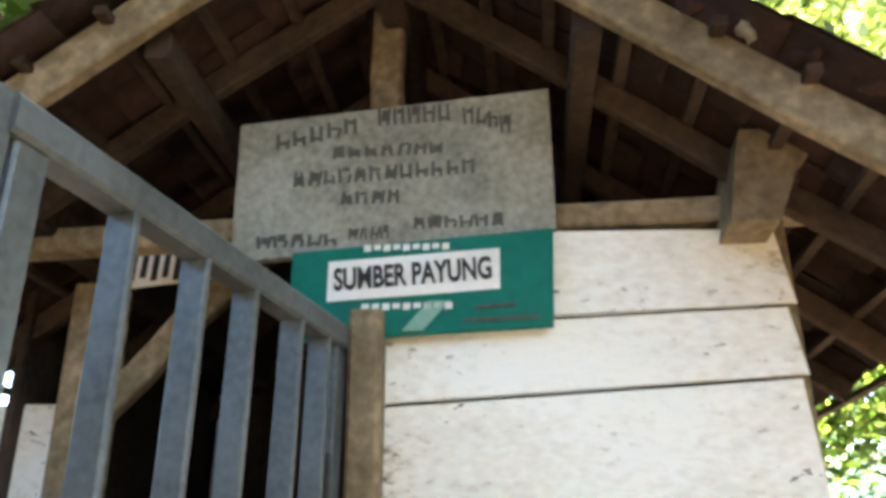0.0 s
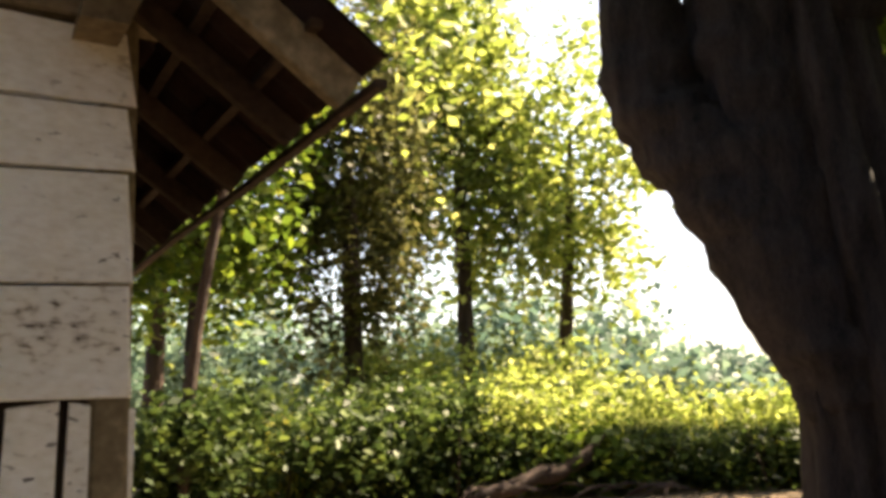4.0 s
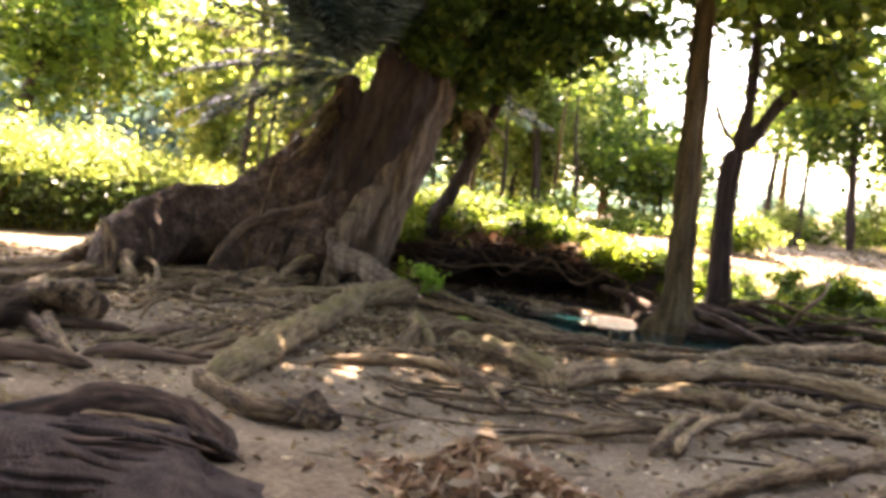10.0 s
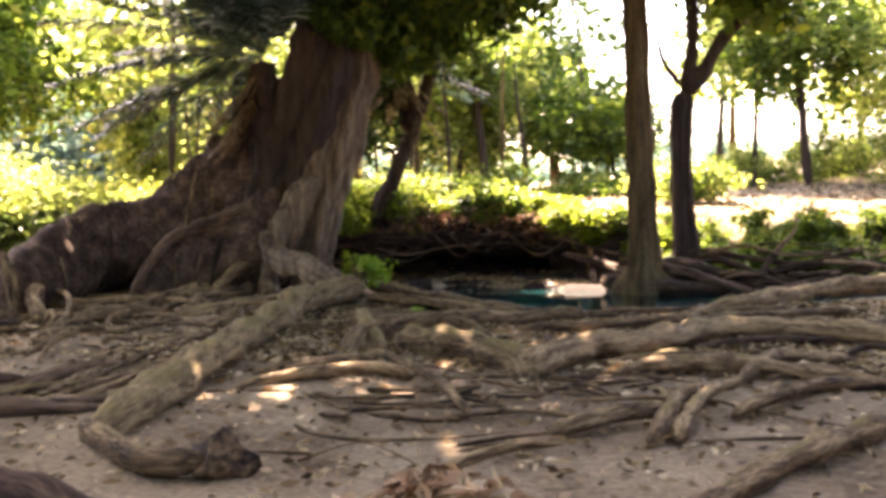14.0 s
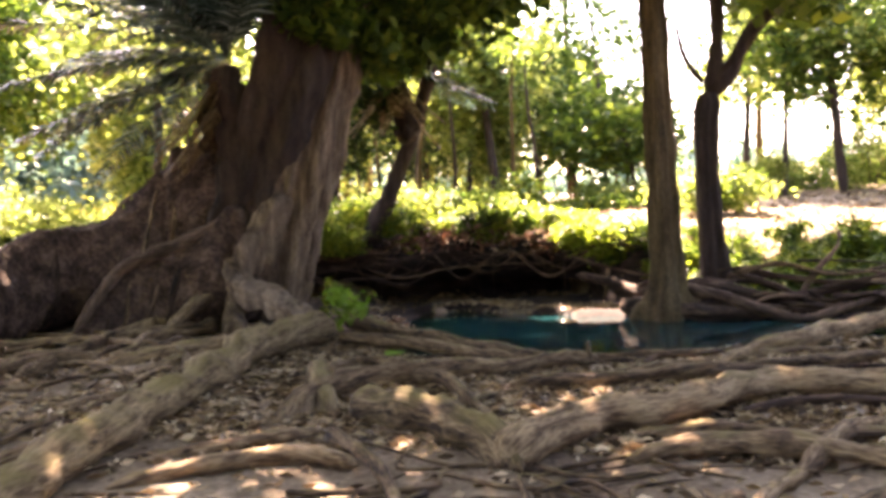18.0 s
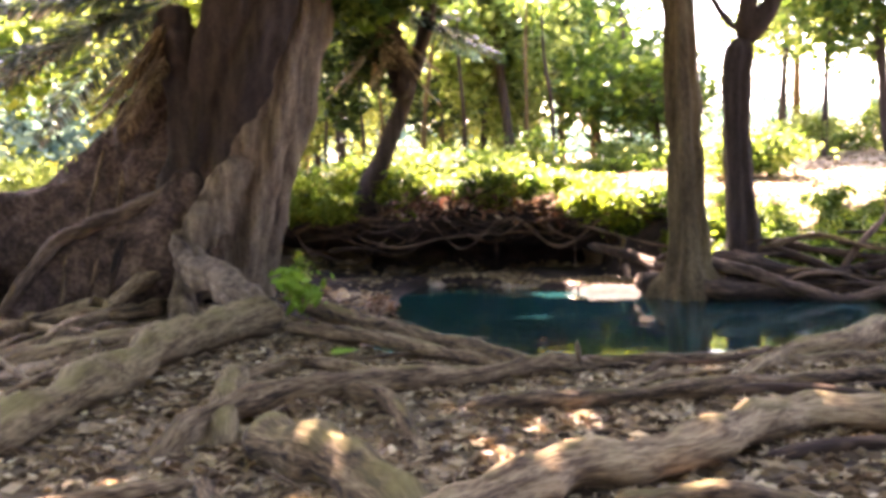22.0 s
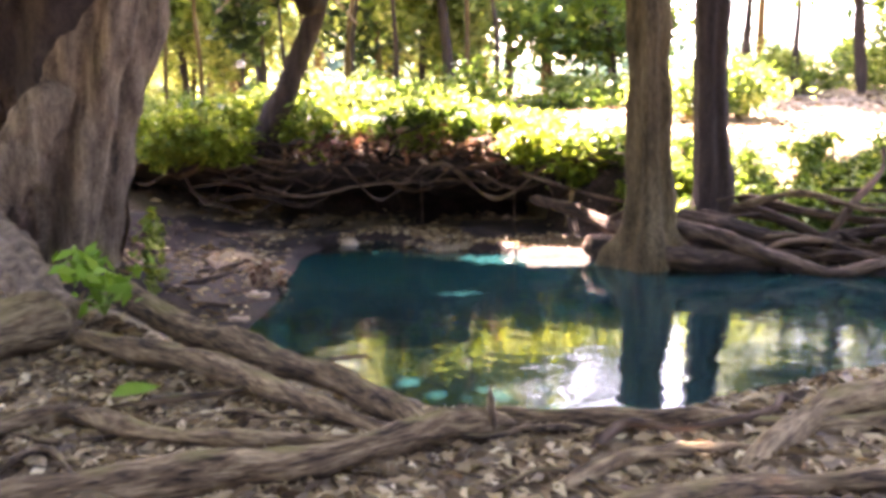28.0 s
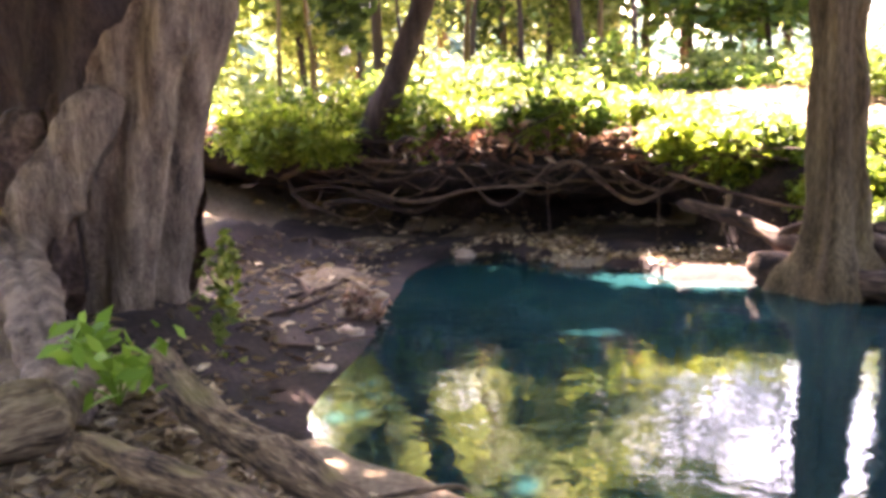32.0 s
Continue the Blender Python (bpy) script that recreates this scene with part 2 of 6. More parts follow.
LEAF_RED = leafy("dead_red_leaves", [(0.0, (0.05, 0.02, 0.012)), (0.5, (0.15, 0.065, 0.036)), (0.85, (0.27, 0.14, 0.075)), (1.0, (0.45, 0.33, 0.22))], 0.15)
# Paler and bluer than near leaves: distance haze mixed into the colour.
LEAF_FAR = leafy("leaves_far_hazed", [(0.0, (0.055, 0.095, 0.07)), (0.5, (0.095, 0.145, 0.105)), (1.0, (0.15, 0.21, 0.14))], 0.4)
# The pale last stop paints sky glints on some leaflets.
LEAF_PALM = leafy("palm_leaflets", [(0.0, (0.016, 0.032, 0.028)), (0.6, (0.065, 0.11, 0.1)), (0.86, (0.12, 0.185, 0.18)), (1.0, (0.42, 0.53, 0.56))], 0.15, 0.25, 0.2, glow=1.3)
LEAF_FRESH = leafy("fresh_sprig", [(0.0, (0.1, 0.2, 0.02)), (1.0, (0.2, 0.33, 0.05))], 0.4)
LEAF_LIME = leafy("leaves_lime", [(0.0, (0.06, 0.1, 0.012)), (0.4, (0.15, 0.21, 0.025)), (0.8, (0.24, 0.29, 0.04)), (1.0, (0.32, 0.34, 0.08))], 0.55, glow=1.6)
HEAP_LEAF = leafy("heaped_leaves", [(0.0, (0.09, 0.045, 0.025)), (0.35, (0.32, 0.195, 0.112)), (0.75, (0.55, 0.375, 0.23)), (0.97, (0.7, 0.57, 0.42))], 0.15)
GRASS = leafy("meadow_grass", [(0.0, (0.1, 0.12, 0.02)), (0.5, (0.24, 0.25, 0.04)), (1.0, (0.42, 0.38, 0.09))], 0.5)
water_mat = bpy.data.materials.new("pool_water")
water_mat.use_nodes = True
wt = water_mat.node_tree
wb = wt.nodes["Principled BSDF"]
wb.inputs["Base Color"].default_value = (0.0035, 0.02, 0.022, 1)
wb.inputs["Roughness"].default_value = 0.06
wb.inputs["IOR"].default_value = 1.33
wb.inputs["Specular IOR Level"].default_value = 0.65
wnz, wbp = wt.nodes.new("ShaderNodeTexNoise"), wt.nodes.new("ShaderNodeBump")
wnz.inputs["Scale"].default_value, wnz.inputs["Detail"].default_value = 3.6, 3.0
wbp.inputs["Strength"].default_value, wbp.inputs["Distance"].default_value = 1.0, 0.0055
wtc = wt.nodes.new("ShaderNodeTexCoord")
wt.links.new(wtc.outputs["Object"], wnz.inputs["Vector"])
wt.links.new(wnz.outputs["Fac"], wbp.inputs["Height"])
wt.links.new(wbp.outputs[0], wb.inputs["Normal"])

# ---- mesh helpers ----
BASE = {}
GRAIN = []      # the run of the wood along the last limb made


def mesh_of(name, verts, faces, mat=None, smooth=True, grain=None):
    """A mesh from arrays of vertices and of faces that all have as many corners."""
    verts, faces = np.asarray(verts, float), np.asarray(faces, int)
    me = bpy.data.meshes.new(name)
    me.vertices.add(len(verts))
    me.vertices.foreach_set("co", verts.ravel())
    me.loops.add(faces.size)
    me.loops.foreach_set("vertex_index", faces.ravel())
    me.polygons.add(len(faces))
    me.polygons.foreach_set("loop_start", np.arange(0, faces.size, faces.shape[1]))
    me.polygons.foreach_set("use_smooth", np.full(len(faces), smooth))
    me.update(calc_edges=True)
    if mat:
        me.materials.append(mat)
        if mat in (ROOT, ROOT_MOSS, ROOT_DARK):
            me.attributes.new("grain", "FLOAT_VECTOR", "POINT").data.foreach_set("vector", (verts if grain is None else np.asarray(grain)).ravel())
    return me


def thing(name, at, label, category, group="", kind=""):
    ob = new(name)
    ob.location = at
    BASE[ob.name] = np.array(at, float)
    return tagged(ob, label, category, group, kind)


def part(name, geo, mat, parent, label="", smooth=True, grain=None):
    """Links (verts, faces) in world coordinates as one mesh under a thing or a part."""
    verts, faces = geo
    ob = new(name, mesh_of(name, np.asarray(verts) - BASE[parent.name], faces, mat, smooth, grain))
    ob.parent = parent
    BASE[ob.name] = BASE[parent.name]
    return tagged(ob, label)


def single(name, at, geo, mat, label, category, group="", kind="", smooth=True):
    """A thing of one mesh."""
    verts, faces = geo
    ob = new(name, mesh_of(name, np.asarray(verts) - np.array(at, float), faces, mat, smooth))
    ob.location = at
    BASE[ob.name] = np.array(at, float)
    return tagged(ob, label, category, group, kind)


def joined(geos):
    """Several (verts, faces) as one."""
    vs, fs, n = [], [], 0
    for v, f in geos:
        vs.append(np.asarray(v, float))
        fs.append(np.asarray(f, int) + n)
        n += len(v)
    return np.concatenate(vs), np.concatenate(fs)


def spline(points, per=6):
    p = np.asarray(points, float)
    q = np.vstack([2 * p[0] - p[1], p, 2 * p[-1] - p[-2]])
    out = []
    for i in range(len(p) - 1):
        a, b, c, d = q[i:i + 4]
        for t in np.linspace(0, 1, per, endpoint=False):
            out.append(0.5 * (2 * b + (c - a) * t + (2 * a - 5 * b + 4 * c - d) * t * t + (3 * b - a - 3 * c + d) * t ** 3))
    out.append(p[-1])
    return np.array(out)


def lumps(p, seed, k):
    """A smooth pseudo-random value in -1..1 at each point."""
    r = np.random.RandomState(seed)
    s = np.zeros(len(p))
    for wave in range(9):
        d = r.normal(size=3)
        s += np.sin(p @ (d / np.linalg.norm(d) * k * 2.0 * r.uniform(0.45, 1.5)) + r.uniform(0, 6.28))
    return s / 3.2


def tube(points, radii, seed=0, sides=10, per=6, rough=0.15, flat=1.0, k=6.0, ridge=0, close=True, furrow=0.0):
    """A bent, tapering limb through the points; flat squashes it upright, ridge gives it that many flutes."""
    c = spline(points, per)
    n = len(c)
    r = np.interp(np.linspace(0, 1, n), np.linspace(0, 1, len(radii)), radii)
    if close:
        r = r * np.minimum(1, 0.03 + np.sqrt(np.minimum(np.arange(n), np.arange(n)[::-1]) * 0.45))
    d = np.gradient(c, axis=0)
    d /= np.linalg.norm(d, axis=1)[:, None] + 1e-9
    ref = np.array((0, 0, 1.0)) if abs(d[:, 2]).mean() < 0.7 else np.array((1.0, 0, 0))
    s = np.cross(d, ref)
    s /= np.linalg.norm(s, axis=1)[:, None] + 1e-9
    u = np.cross(s, d)
    a = np.linspace(0, 2 * np.pi, sides, endpoint=False)
    rim = np.ones(sides)
    if ridge:
        deep = 1.0 if sides >= 40 else 0.6
        rim = 1 + 0.13 * deep * np.sin(ridge * a + seed) + 0.07 * deep * np.sin((ridge * 2 + 1) * a + 2 * seed)
    v = c[:, None, :] + r[:, None, None] * rim[None, :, None] * (np.cos(a)[None, :, None] * s[:, None, :] + flat * np.sin(a)[None, :, None] * u[:, None, :])
    v = v.reshape(-1, 3)
    axis = np.repeat(c, sides, axis=0)
    v = axis + (v - axis) * (1 + rough * lumps(v, seed, k) + 0.4 * rough * lumps(v, seed + 1, 3 * k) + (furrow * (1 - 2 * np.abs(lumps(v * (1, 1, 0.09), seed + 5, 11.0)) ** 0.7) if furrow else 0))[:, None]
    GRAIN.clear()
    reach = np.cumsum(np.concatenate([[0], np.linalg.norm(np.diff(c, axis=0), axis=1)]))
    GRAIN.append(np.stack([3 * r[:, None] * np.cos(a)[None, :], 3 * r[:, None] * np.sin(a)[None, :], np.repeat(reach[:, None] * 0.6, sides, 1)], -1).reshape(-1, 3) + 1.7 * (seed % 97))
    i, j = np.meshgrid(np.arange(n - 1), np.arange(sides), indexing="ij")
    f = np.stack([i * sides + j, i * sides + (j + 1) % sides, (i + 1) * sides + (j + 1) % sides, (i + 1) * sides + j], -1).reshape(-1, 4)
    return v, f


def leaves(centres, size, seed, long=1.8, flatness=0.5, droop=0.0, bend=0.15):
    """A small folded leaf at every centre."""
    r = np.random.RandomState(seed)
    n = len(centres)
    d = r.normal(size=(n, 3))
    d[:, 2] = d[:, 2] * (1 - flatness) - droop
    d /= np.linalg.norm(d, axis=1)[:, None]
    s = np.cross(d, r.normal(size=(n, 3)))
    s /= np.linalg.norm(s, axis=1)[:, None]
    u = np.cross(s, d)
    z = size * r.uniform(0.6, 1.3, n)[:, None]
    c = np.asarray(centres)
    v = np.stack([c - d * z * long / 2, c + s * z / 2 + u * z * bend, c + d * z * long / 2, c - s * z / 2 + u * z * bend], 1).reshape(-1, 3)
    return v, np.arange(4 * n).reshape(-1, 4)


def cloud(centre, radii, n, seed, clumps=14, spread=0.42, hollow=0.3):
    """Places for leaves: clumps inside an ellipsoid, with an uneven outline and gaps between."""
    r = np.random.RandomState(seed)
    d = r.normal(size=(clumps, 3))
    d /= np.linalg.norm(d, axis=1)[:, None]
    k = d * r.uniform(hollow, 1.0, clumps)[:, None] ** 0.6
    w = r.uniform(0.5, 1.3, clumps)
    pick = r.choice(clumps, n, p=w / w.sum())
    p = k[pick] + r.normal(size=(n, 3)) * spread * 0.55 * w[pick][:, None]
    return np.asarray(centre) + p * np.asarray(radii)


def box_between(a, b, w, h, up=(0, 0, 1), wear=0.0, seed=0):
    """A sawn timber or bar from a to b, w wide and h high, with slightly uneven corners."""
    a, b = np.asarray(a, float), np.asarray(b, float)
    d = (b - a) / np.linalg.norm(b - a)
    s = np.cross(d, up)
    s /= np.linalg.norm(s)
    u = np.cross(s, d)
    r = np.random.RandomState(seed)
    ch = min(w, h) * 0.12
    ring = [(-w / 2 + ch, -h / 2), (w / 2 - ch, -h / 2), (w / 2, -h / 2 + ch), (w / 2, h / 2 - ch), (w / 2 - ch, h / 2), (-w / 2 + ch, h / 2), (-w / 2, h / 2 - ch), (-w / 2, -h / 2 + ch)]
    v, n = [], 4
    for i in range(n):
        c = a + (b - a) * i / (n - 1) + (s * r.normal() + u * r.normal()) * wear
        v += [c + s * x + u * y for x, y in ring]
    v += [a, b]
    f = []
    for i in range(n - 1):
        for j in range(8):
            f.append((i * 8 + j, i * 8 + (j + 1) % 8, (i + 1) * 8 + (j + 1) % 8, (i + 1) * 8 + j))
    e = (n - 1) * 8
    for j in range(0, 8, 2):
        f.append((n * 8, (j + 2) % 8, (j + 1) % 8, j))
        f.append((n * 8 + 1, e + j, e + (j + 1) % 8, e + (j + 2) % 8))
    return np.array(v), np.array(f)


def boulder(at, radii, seed, rough=0.3):
    r = np.random.RandomState(seed)
    m = 36 if max(radii) > 0.3 else 16
    th, ph = np.linspace(0, np.pi, m // 2 + 1), np.linspace(0, 2 * np.pi, m, endpoint=False)
    d = np.stack([np.outer(np.sin(th), np.cos(ph)), np.outer(np.sin(th), np.sin(ph)), np.outer(np.cos(th), np.ones(m))], -1).reshape(-1, 3)
    v = np.asarray(at) + d * np.asarray(radii) * (1 + rough * lumps(d, seed, 2.5) + 0.3 * rough * lumps(d, seed + 1, 7.0) + 0.15 * rough * lumps(d, seed + 2, 15.0))[:, None]
    i, j = np.meshgrid(np.arange(m // 2), np.arange(m), indexing="ij")
    f = np.stack([i * m + j, (i + 1) * m + j, (i + 1) * m + (j + 1) % m, i * m + (j + 1) % m], -1).reshape(-1, 4)
    return v, f


# ---- ground and pool ----
WATER = -0.45
NEAR_X, NEAR_Y = (-1.5, -0.7, 0.2, 1.0, 2.0, 2.75, 3.6, 5.0, 7.5), (12.3, 11.4, 11.0, 10.95, 10.9, 11.5, 12.1, 12.7, 13.3)
FAR_X, FAR_Y = (-2.0, -1.3, 0.0, 1.2, 1.7, 2.8, 4.3, 7.5), (16.2, 16.9, 16.3, 16.0, 15.8, 15.7, 15.6, 15.2)
WEST_Y, WEST_X = (11.0, 11.6, 12.7, 13.7, 15.2, 16.2, 17.0), (-0.85, -1.05, -1.3, -1.42, -1.9, -1.95, -1.8)


def ramp(x, a, b):
    t = np.clip((x - a) / (b - a), 0, 1)
    return t * t * (3 - 2 * t)


def height(x, y):
    x, y = np.asarray(x, float), np.asarray(y, float)
    p = np.stack([x, y, 0 * x], -1).reshape(-1, 3)
    h = (0.035 * lumps(p, 3, 1.1) + 0.02 * lumps(p, 5, 3.7)).reshape(x.shape)
    near, far = np.interp(x, NEAR_X, NEAR_Y), np.interp(x, FAR_X, FAR_Y) + 0.1 * np.sin(5.3 * x) + 0.06 * np.sin(11.7 * x + 1)
    west_shore = np.interp(y, WEST_Y, WEST_X)
    side = np.minimum(x - west_shore, 8.2 - x)
    inside = np.minimum(np.minimum(y - near, far - y), side)
    # near shore falls gently to the water, the far one stands up behind a shelf
    to_near = np.minimum(y - near, side)
    low = -0.45 * ramp(to_near, -1.3, 0.0) - 0.5 * ramp(inside, 0.0, 1.2)
    bank = 19.4 - 2.4 * ramp(x, 0.2, 1.4) + 0.12 * np.sin(x * 2.3) - 0.5 * ramp(x, 3.0, 5.0)
    up = ramp(y, bank, bank + 0.35 + 1.8 * ramp(x, 1.5, 3.5))
    west = ramp(x, -6.5, -3.0)
    east = ramp(x, 2.0, 7.0)
    top = 0.85 - 0.25 * east + np.clip(y - 18, 0, 30) * (0.03 + 0.045 * east)
    top = top - 0.5 * np.exp(-((x - 1.4) / 1.1) ** 2) * (1 - ramp(y, 18.0, 23.0))
    behind = ramp(y, 14.0, 17.5) * (1 - west)
    back = np.where(y > far - 0.2, (-0.4 + (top + 0.4) * up) * west, 0)
    h = h + np.where(y > far - 0.2, back + 0.3 * behind * (1 - west), low * (1 - 0 * west) * np.where(x < -1.75 - 1.3, 0, 1))
    h = np.where((y > 12.9) & (y < 17.3) & (x < west_shore), np.minimum(h, -0.43 + 0.1 * ramp(west_shore - x, 0.0, 0.9) + 0.5 * ramp(-x, 3.0, 4.4)), h)
    return h


def spaced(lo, a, b, hi, fine, n):
    t = np.linspace(0, 1, n)[1:] ** 2.2
    return np.concatenate([(a - (a - lo) * t)[::-1], np.arange(a, b, fine), b + (hi - b) * np.concatenate([[0], t])])


gx, gy = spaced(-400, -9, 9, 400, 0.11, 40), spaced(-400, -4, 20.5, 400, 0.11, 40)
GX, GY = np.meshgrid(gx, gy, indexing="ij")
GZ = height(GX, GY)
gi, gj = np.meshgrid(np.arange(len(gx) - 1), np.arange(len(gy) - 1), indexing="ij")
w = len(gy)
gf = np.stack([gi * w + gj, (gi + 1) * w + gj, (gi + 1) * w + gj + 1, gi * w + gj + 1], -1).reshape(-1, 4)
single("ground", (0, 0, 0), (np.stack([GX, GY, GZ], -1).reshape(-1, 3), gf), EARTH, "bare packed brown earth with dry leaf litter between tree roots", "ground", kind="structure")


def ground_z(x, y):
    return float(height(np.array([x]), np.array([y]))[0])


px, py = np.meshgrid(np.linspace(-3.4, 8.6, 40), np.linspace(10.3, 17.8, 30), indexing="ij")
pi, pj = np.meshgrid(np.arange(39), np.arange(29), indexing="ij")
pf = np.stack([pi * 30 + pj, (pi + 1) * 30 + pj, (pi + 1) * 30 + pj + 1, pi * 30 + pj + 1], -1).reshape(-1, 4)
single("water", (0, 0, WATER), (np.stack([px, py, px * 0 + WATER], -1).reshape(-1, 3), pf), water_mat, "still dark teal spring pool mirroring trees and sky", "water", kind="structure")

# ---- shelter beside the path ----
HO, HU, HN = np.array((-0.40, -2.19, 0.0)), np.array((-0.451, 0.893, 0.0)), np.array((0.893, 0.451, 0.0))


def hp(u, v, z):
    """A point of the shelter: u along its front, v out of the front, z up."""
    return HO + HU * u + HN * v + np.array((0, 0, z))


def slab(corners, thick, out):
    """A board from its four front corners, thick behind them along out."""
    c = np.array(corners)
    o = np.asarray(out) * thick
    m = c.mean(0)
    e = m + (c - m) * 0.985
    v = np.vstack([e, c - o * 0.15, c - o])
    f = [(0, 1, 2, 3)]
    for a in (0, 4):
        for j in range(4):
            f.append((a + j, a + 4 + j, a + 4 + (j + 1) % 4, a + (j + 1) % 4))
    f.append((11, 10, 9, 8))
    return v, np.array(f)


shelter = thing("wooden_shelter", hp(0.1, -1.2, 0), "old wooden shelter with whitewashed plank front and clay tile roof", "shelter")
# horizontal planks: (left bottom, left top, right bottom, right top) heights
for zl0, zl1, zr0, zr1 in ((1.318, 1.583, 1.345, 1.640), (1.592, 1.884, 1.649, 1.948), (1.894, 2.098, 1.960, 2.134), (2.108, 2.375, 2.146, 2.352)):
    ur0, ur1 = 1.105 - 0.03 * (zr0 - 1.3), 1.105 - 0.06 * (zr1 - 1.3)
    part("plank", slab([hp(0.0, 0.0, zl0), hp(ur0, 0.0, zr0), hp(ur1, 0.0, zr1), hp(0.0, 0.0, zl1)], 0.03, HN), PLANK, shelter, smooth=False)
edges = (0.0, 0.075, 0.16, 0.25, 0.335, 0.475, 0.66, 0.80, 0.94, 1.13)
for k, (a, b) in enumerate(zip(edges[:-1], edges[1:])):
    g = 0.004 + 0.003 * (k % 3)
    part("vertical_board", slab([hp(a + g, -0.02, 0.12), hp(b - g + 0.01, -0.02, 0.12), hp(b - g, -0.02, 1.318 + 0.02 * (k % 2)), hp(a + g * 1.6, -0.02, 1.305 + 0.015 * (k % 3))], 0.025, HN), PLANK, shelter, smooth=False)
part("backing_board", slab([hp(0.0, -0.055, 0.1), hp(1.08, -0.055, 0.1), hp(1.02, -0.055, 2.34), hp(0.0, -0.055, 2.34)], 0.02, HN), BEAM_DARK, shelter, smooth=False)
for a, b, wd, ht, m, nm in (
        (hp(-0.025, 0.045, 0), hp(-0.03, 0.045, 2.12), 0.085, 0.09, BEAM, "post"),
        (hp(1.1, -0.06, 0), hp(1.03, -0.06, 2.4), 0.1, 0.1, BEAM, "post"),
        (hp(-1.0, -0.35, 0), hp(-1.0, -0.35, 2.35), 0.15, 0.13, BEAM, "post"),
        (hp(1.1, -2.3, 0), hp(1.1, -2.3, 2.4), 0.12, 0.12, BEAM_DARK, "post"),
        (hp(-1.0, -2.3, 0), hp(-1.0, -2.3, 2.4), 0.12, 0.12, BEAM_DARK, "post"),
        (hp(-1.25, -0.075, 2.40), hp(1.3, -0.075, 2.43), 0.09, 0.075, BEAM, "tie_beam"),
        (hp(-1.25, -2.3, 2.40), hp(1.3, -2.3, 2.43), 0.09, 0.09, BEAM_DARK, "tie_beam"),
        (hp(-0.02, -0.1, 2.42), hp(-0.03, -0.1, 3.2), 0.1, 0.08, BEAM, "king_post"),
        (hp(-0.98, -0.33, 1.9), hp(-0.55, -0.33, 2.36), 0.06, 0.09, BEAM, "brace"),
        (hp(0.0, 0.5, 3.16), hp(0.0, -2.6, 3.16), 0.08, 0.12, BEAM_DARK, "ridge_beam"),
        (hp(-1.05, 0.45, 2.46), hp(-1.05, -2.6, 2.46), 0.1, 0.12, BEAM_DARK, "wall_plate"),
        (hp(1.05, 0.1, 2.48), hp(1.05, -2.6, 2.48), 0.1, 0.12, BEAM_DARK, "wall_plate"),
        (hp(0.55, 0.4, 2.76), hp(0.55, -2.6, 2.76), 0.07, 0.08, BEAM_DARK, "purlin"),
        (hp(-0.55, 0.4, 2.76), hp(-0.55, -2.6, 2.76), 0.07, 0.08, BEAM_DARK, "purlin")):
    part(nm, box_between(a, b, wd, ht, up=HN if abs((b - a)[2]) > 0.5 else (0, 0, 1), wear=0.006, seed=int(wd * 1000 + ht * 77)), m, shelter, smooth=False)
# purlin end that stands out of the gable like a block
horn = ((0.90, 2.31), (1.02, 2.31), (1.075, 2.45), (1.118, 2.5), (1.125, 2.57), (1.11, 2.645), (1.075, 2.6), (1.03, 2.575), (0.985, 2.565), (0.945, 2.565), (0.93, 2.5))
hv = np.array([hp(u, 0.16, z) for u, z in horn] + [hp(u, -0.14, z) for u, z in horn] + [hp(1.0, 0.163, 2.46), hp(1.0, -0.14, 2.46)])
hn, hf = len(horn), []
for k in range(hn):
    j = (k + 1) % hn
    hf += [(k, j, 2 * hn), (hn + j, hn + k, 2 * hn + 1), (k, hn + k, hn + j), (k, hn + j, j)]
part("purlin_end", (hv, np.array(hf)), BEAM, shelter, smooth=False)
SLOPE = 0.72
for k, v in enumerate((0.46, 0.05, -0.5, -1.05, -1.6, -2.15, -2.6)):
    front = k == 0
    for sgn in (1, -1):
        top, low = hp(0, v, 3.20), hp(sgn * 1.52, v, 3.20 - 1.52 * SLOPE)
        part("barge_board" if front else "rafter", box_between(top, low, 0.045, 0.11 if front else 0.075, wear=0.006, seed=k * 2 + sgn + 1), BEAM if front else BEAM_DARK, shelter, smooth=False)
for k in range(9):
    uu = 0.1 + k * 0.185
    for sgn in (1, -1):
        zz = 3.255 - uu * SLOPE
        part("batten", box_between(hp(sgn * uu, 0.52, zz), hp(sgn * uu, -2.75, zz), 0.035, 0.025, wear=0.004, seed=k), BEAM_DARK, shelter, smooth=False)


def tile_geo():
    """One curved clay roof tile, 0.2 wide and 0.26 long, with a lip."""
    v, f, n = [], [], 7
    for lay in (0.012, 0.0):
        for y in (0.0, 0.02, 0.26):
            for i in range(n):
                x = (i / (n - 1) - 0.5) * 0.215
                v.append((x, y, lay + 0.018 * math.sin(i / (n - 1) * 2 * math.pi) + (0.008 if y == 0 and lay else 0)))
    for r in range(2):
        for i in range(n - 1):
            a = r * n + i
            f.append((a, a + 1, a + n + 1, a + n))
            a += 3 * n
            f.append((a + n, a + n + 1, a + 1, a))
    for i in range(n - 1):
        f.append((3 * n + i, 3 * n + i + 1, i + 1, i))
        f.append((2 * n + i, 2 * n + i + 1, 5 * n + i + 1, 5 * n + i))
    return np.array(v), np.array(f)


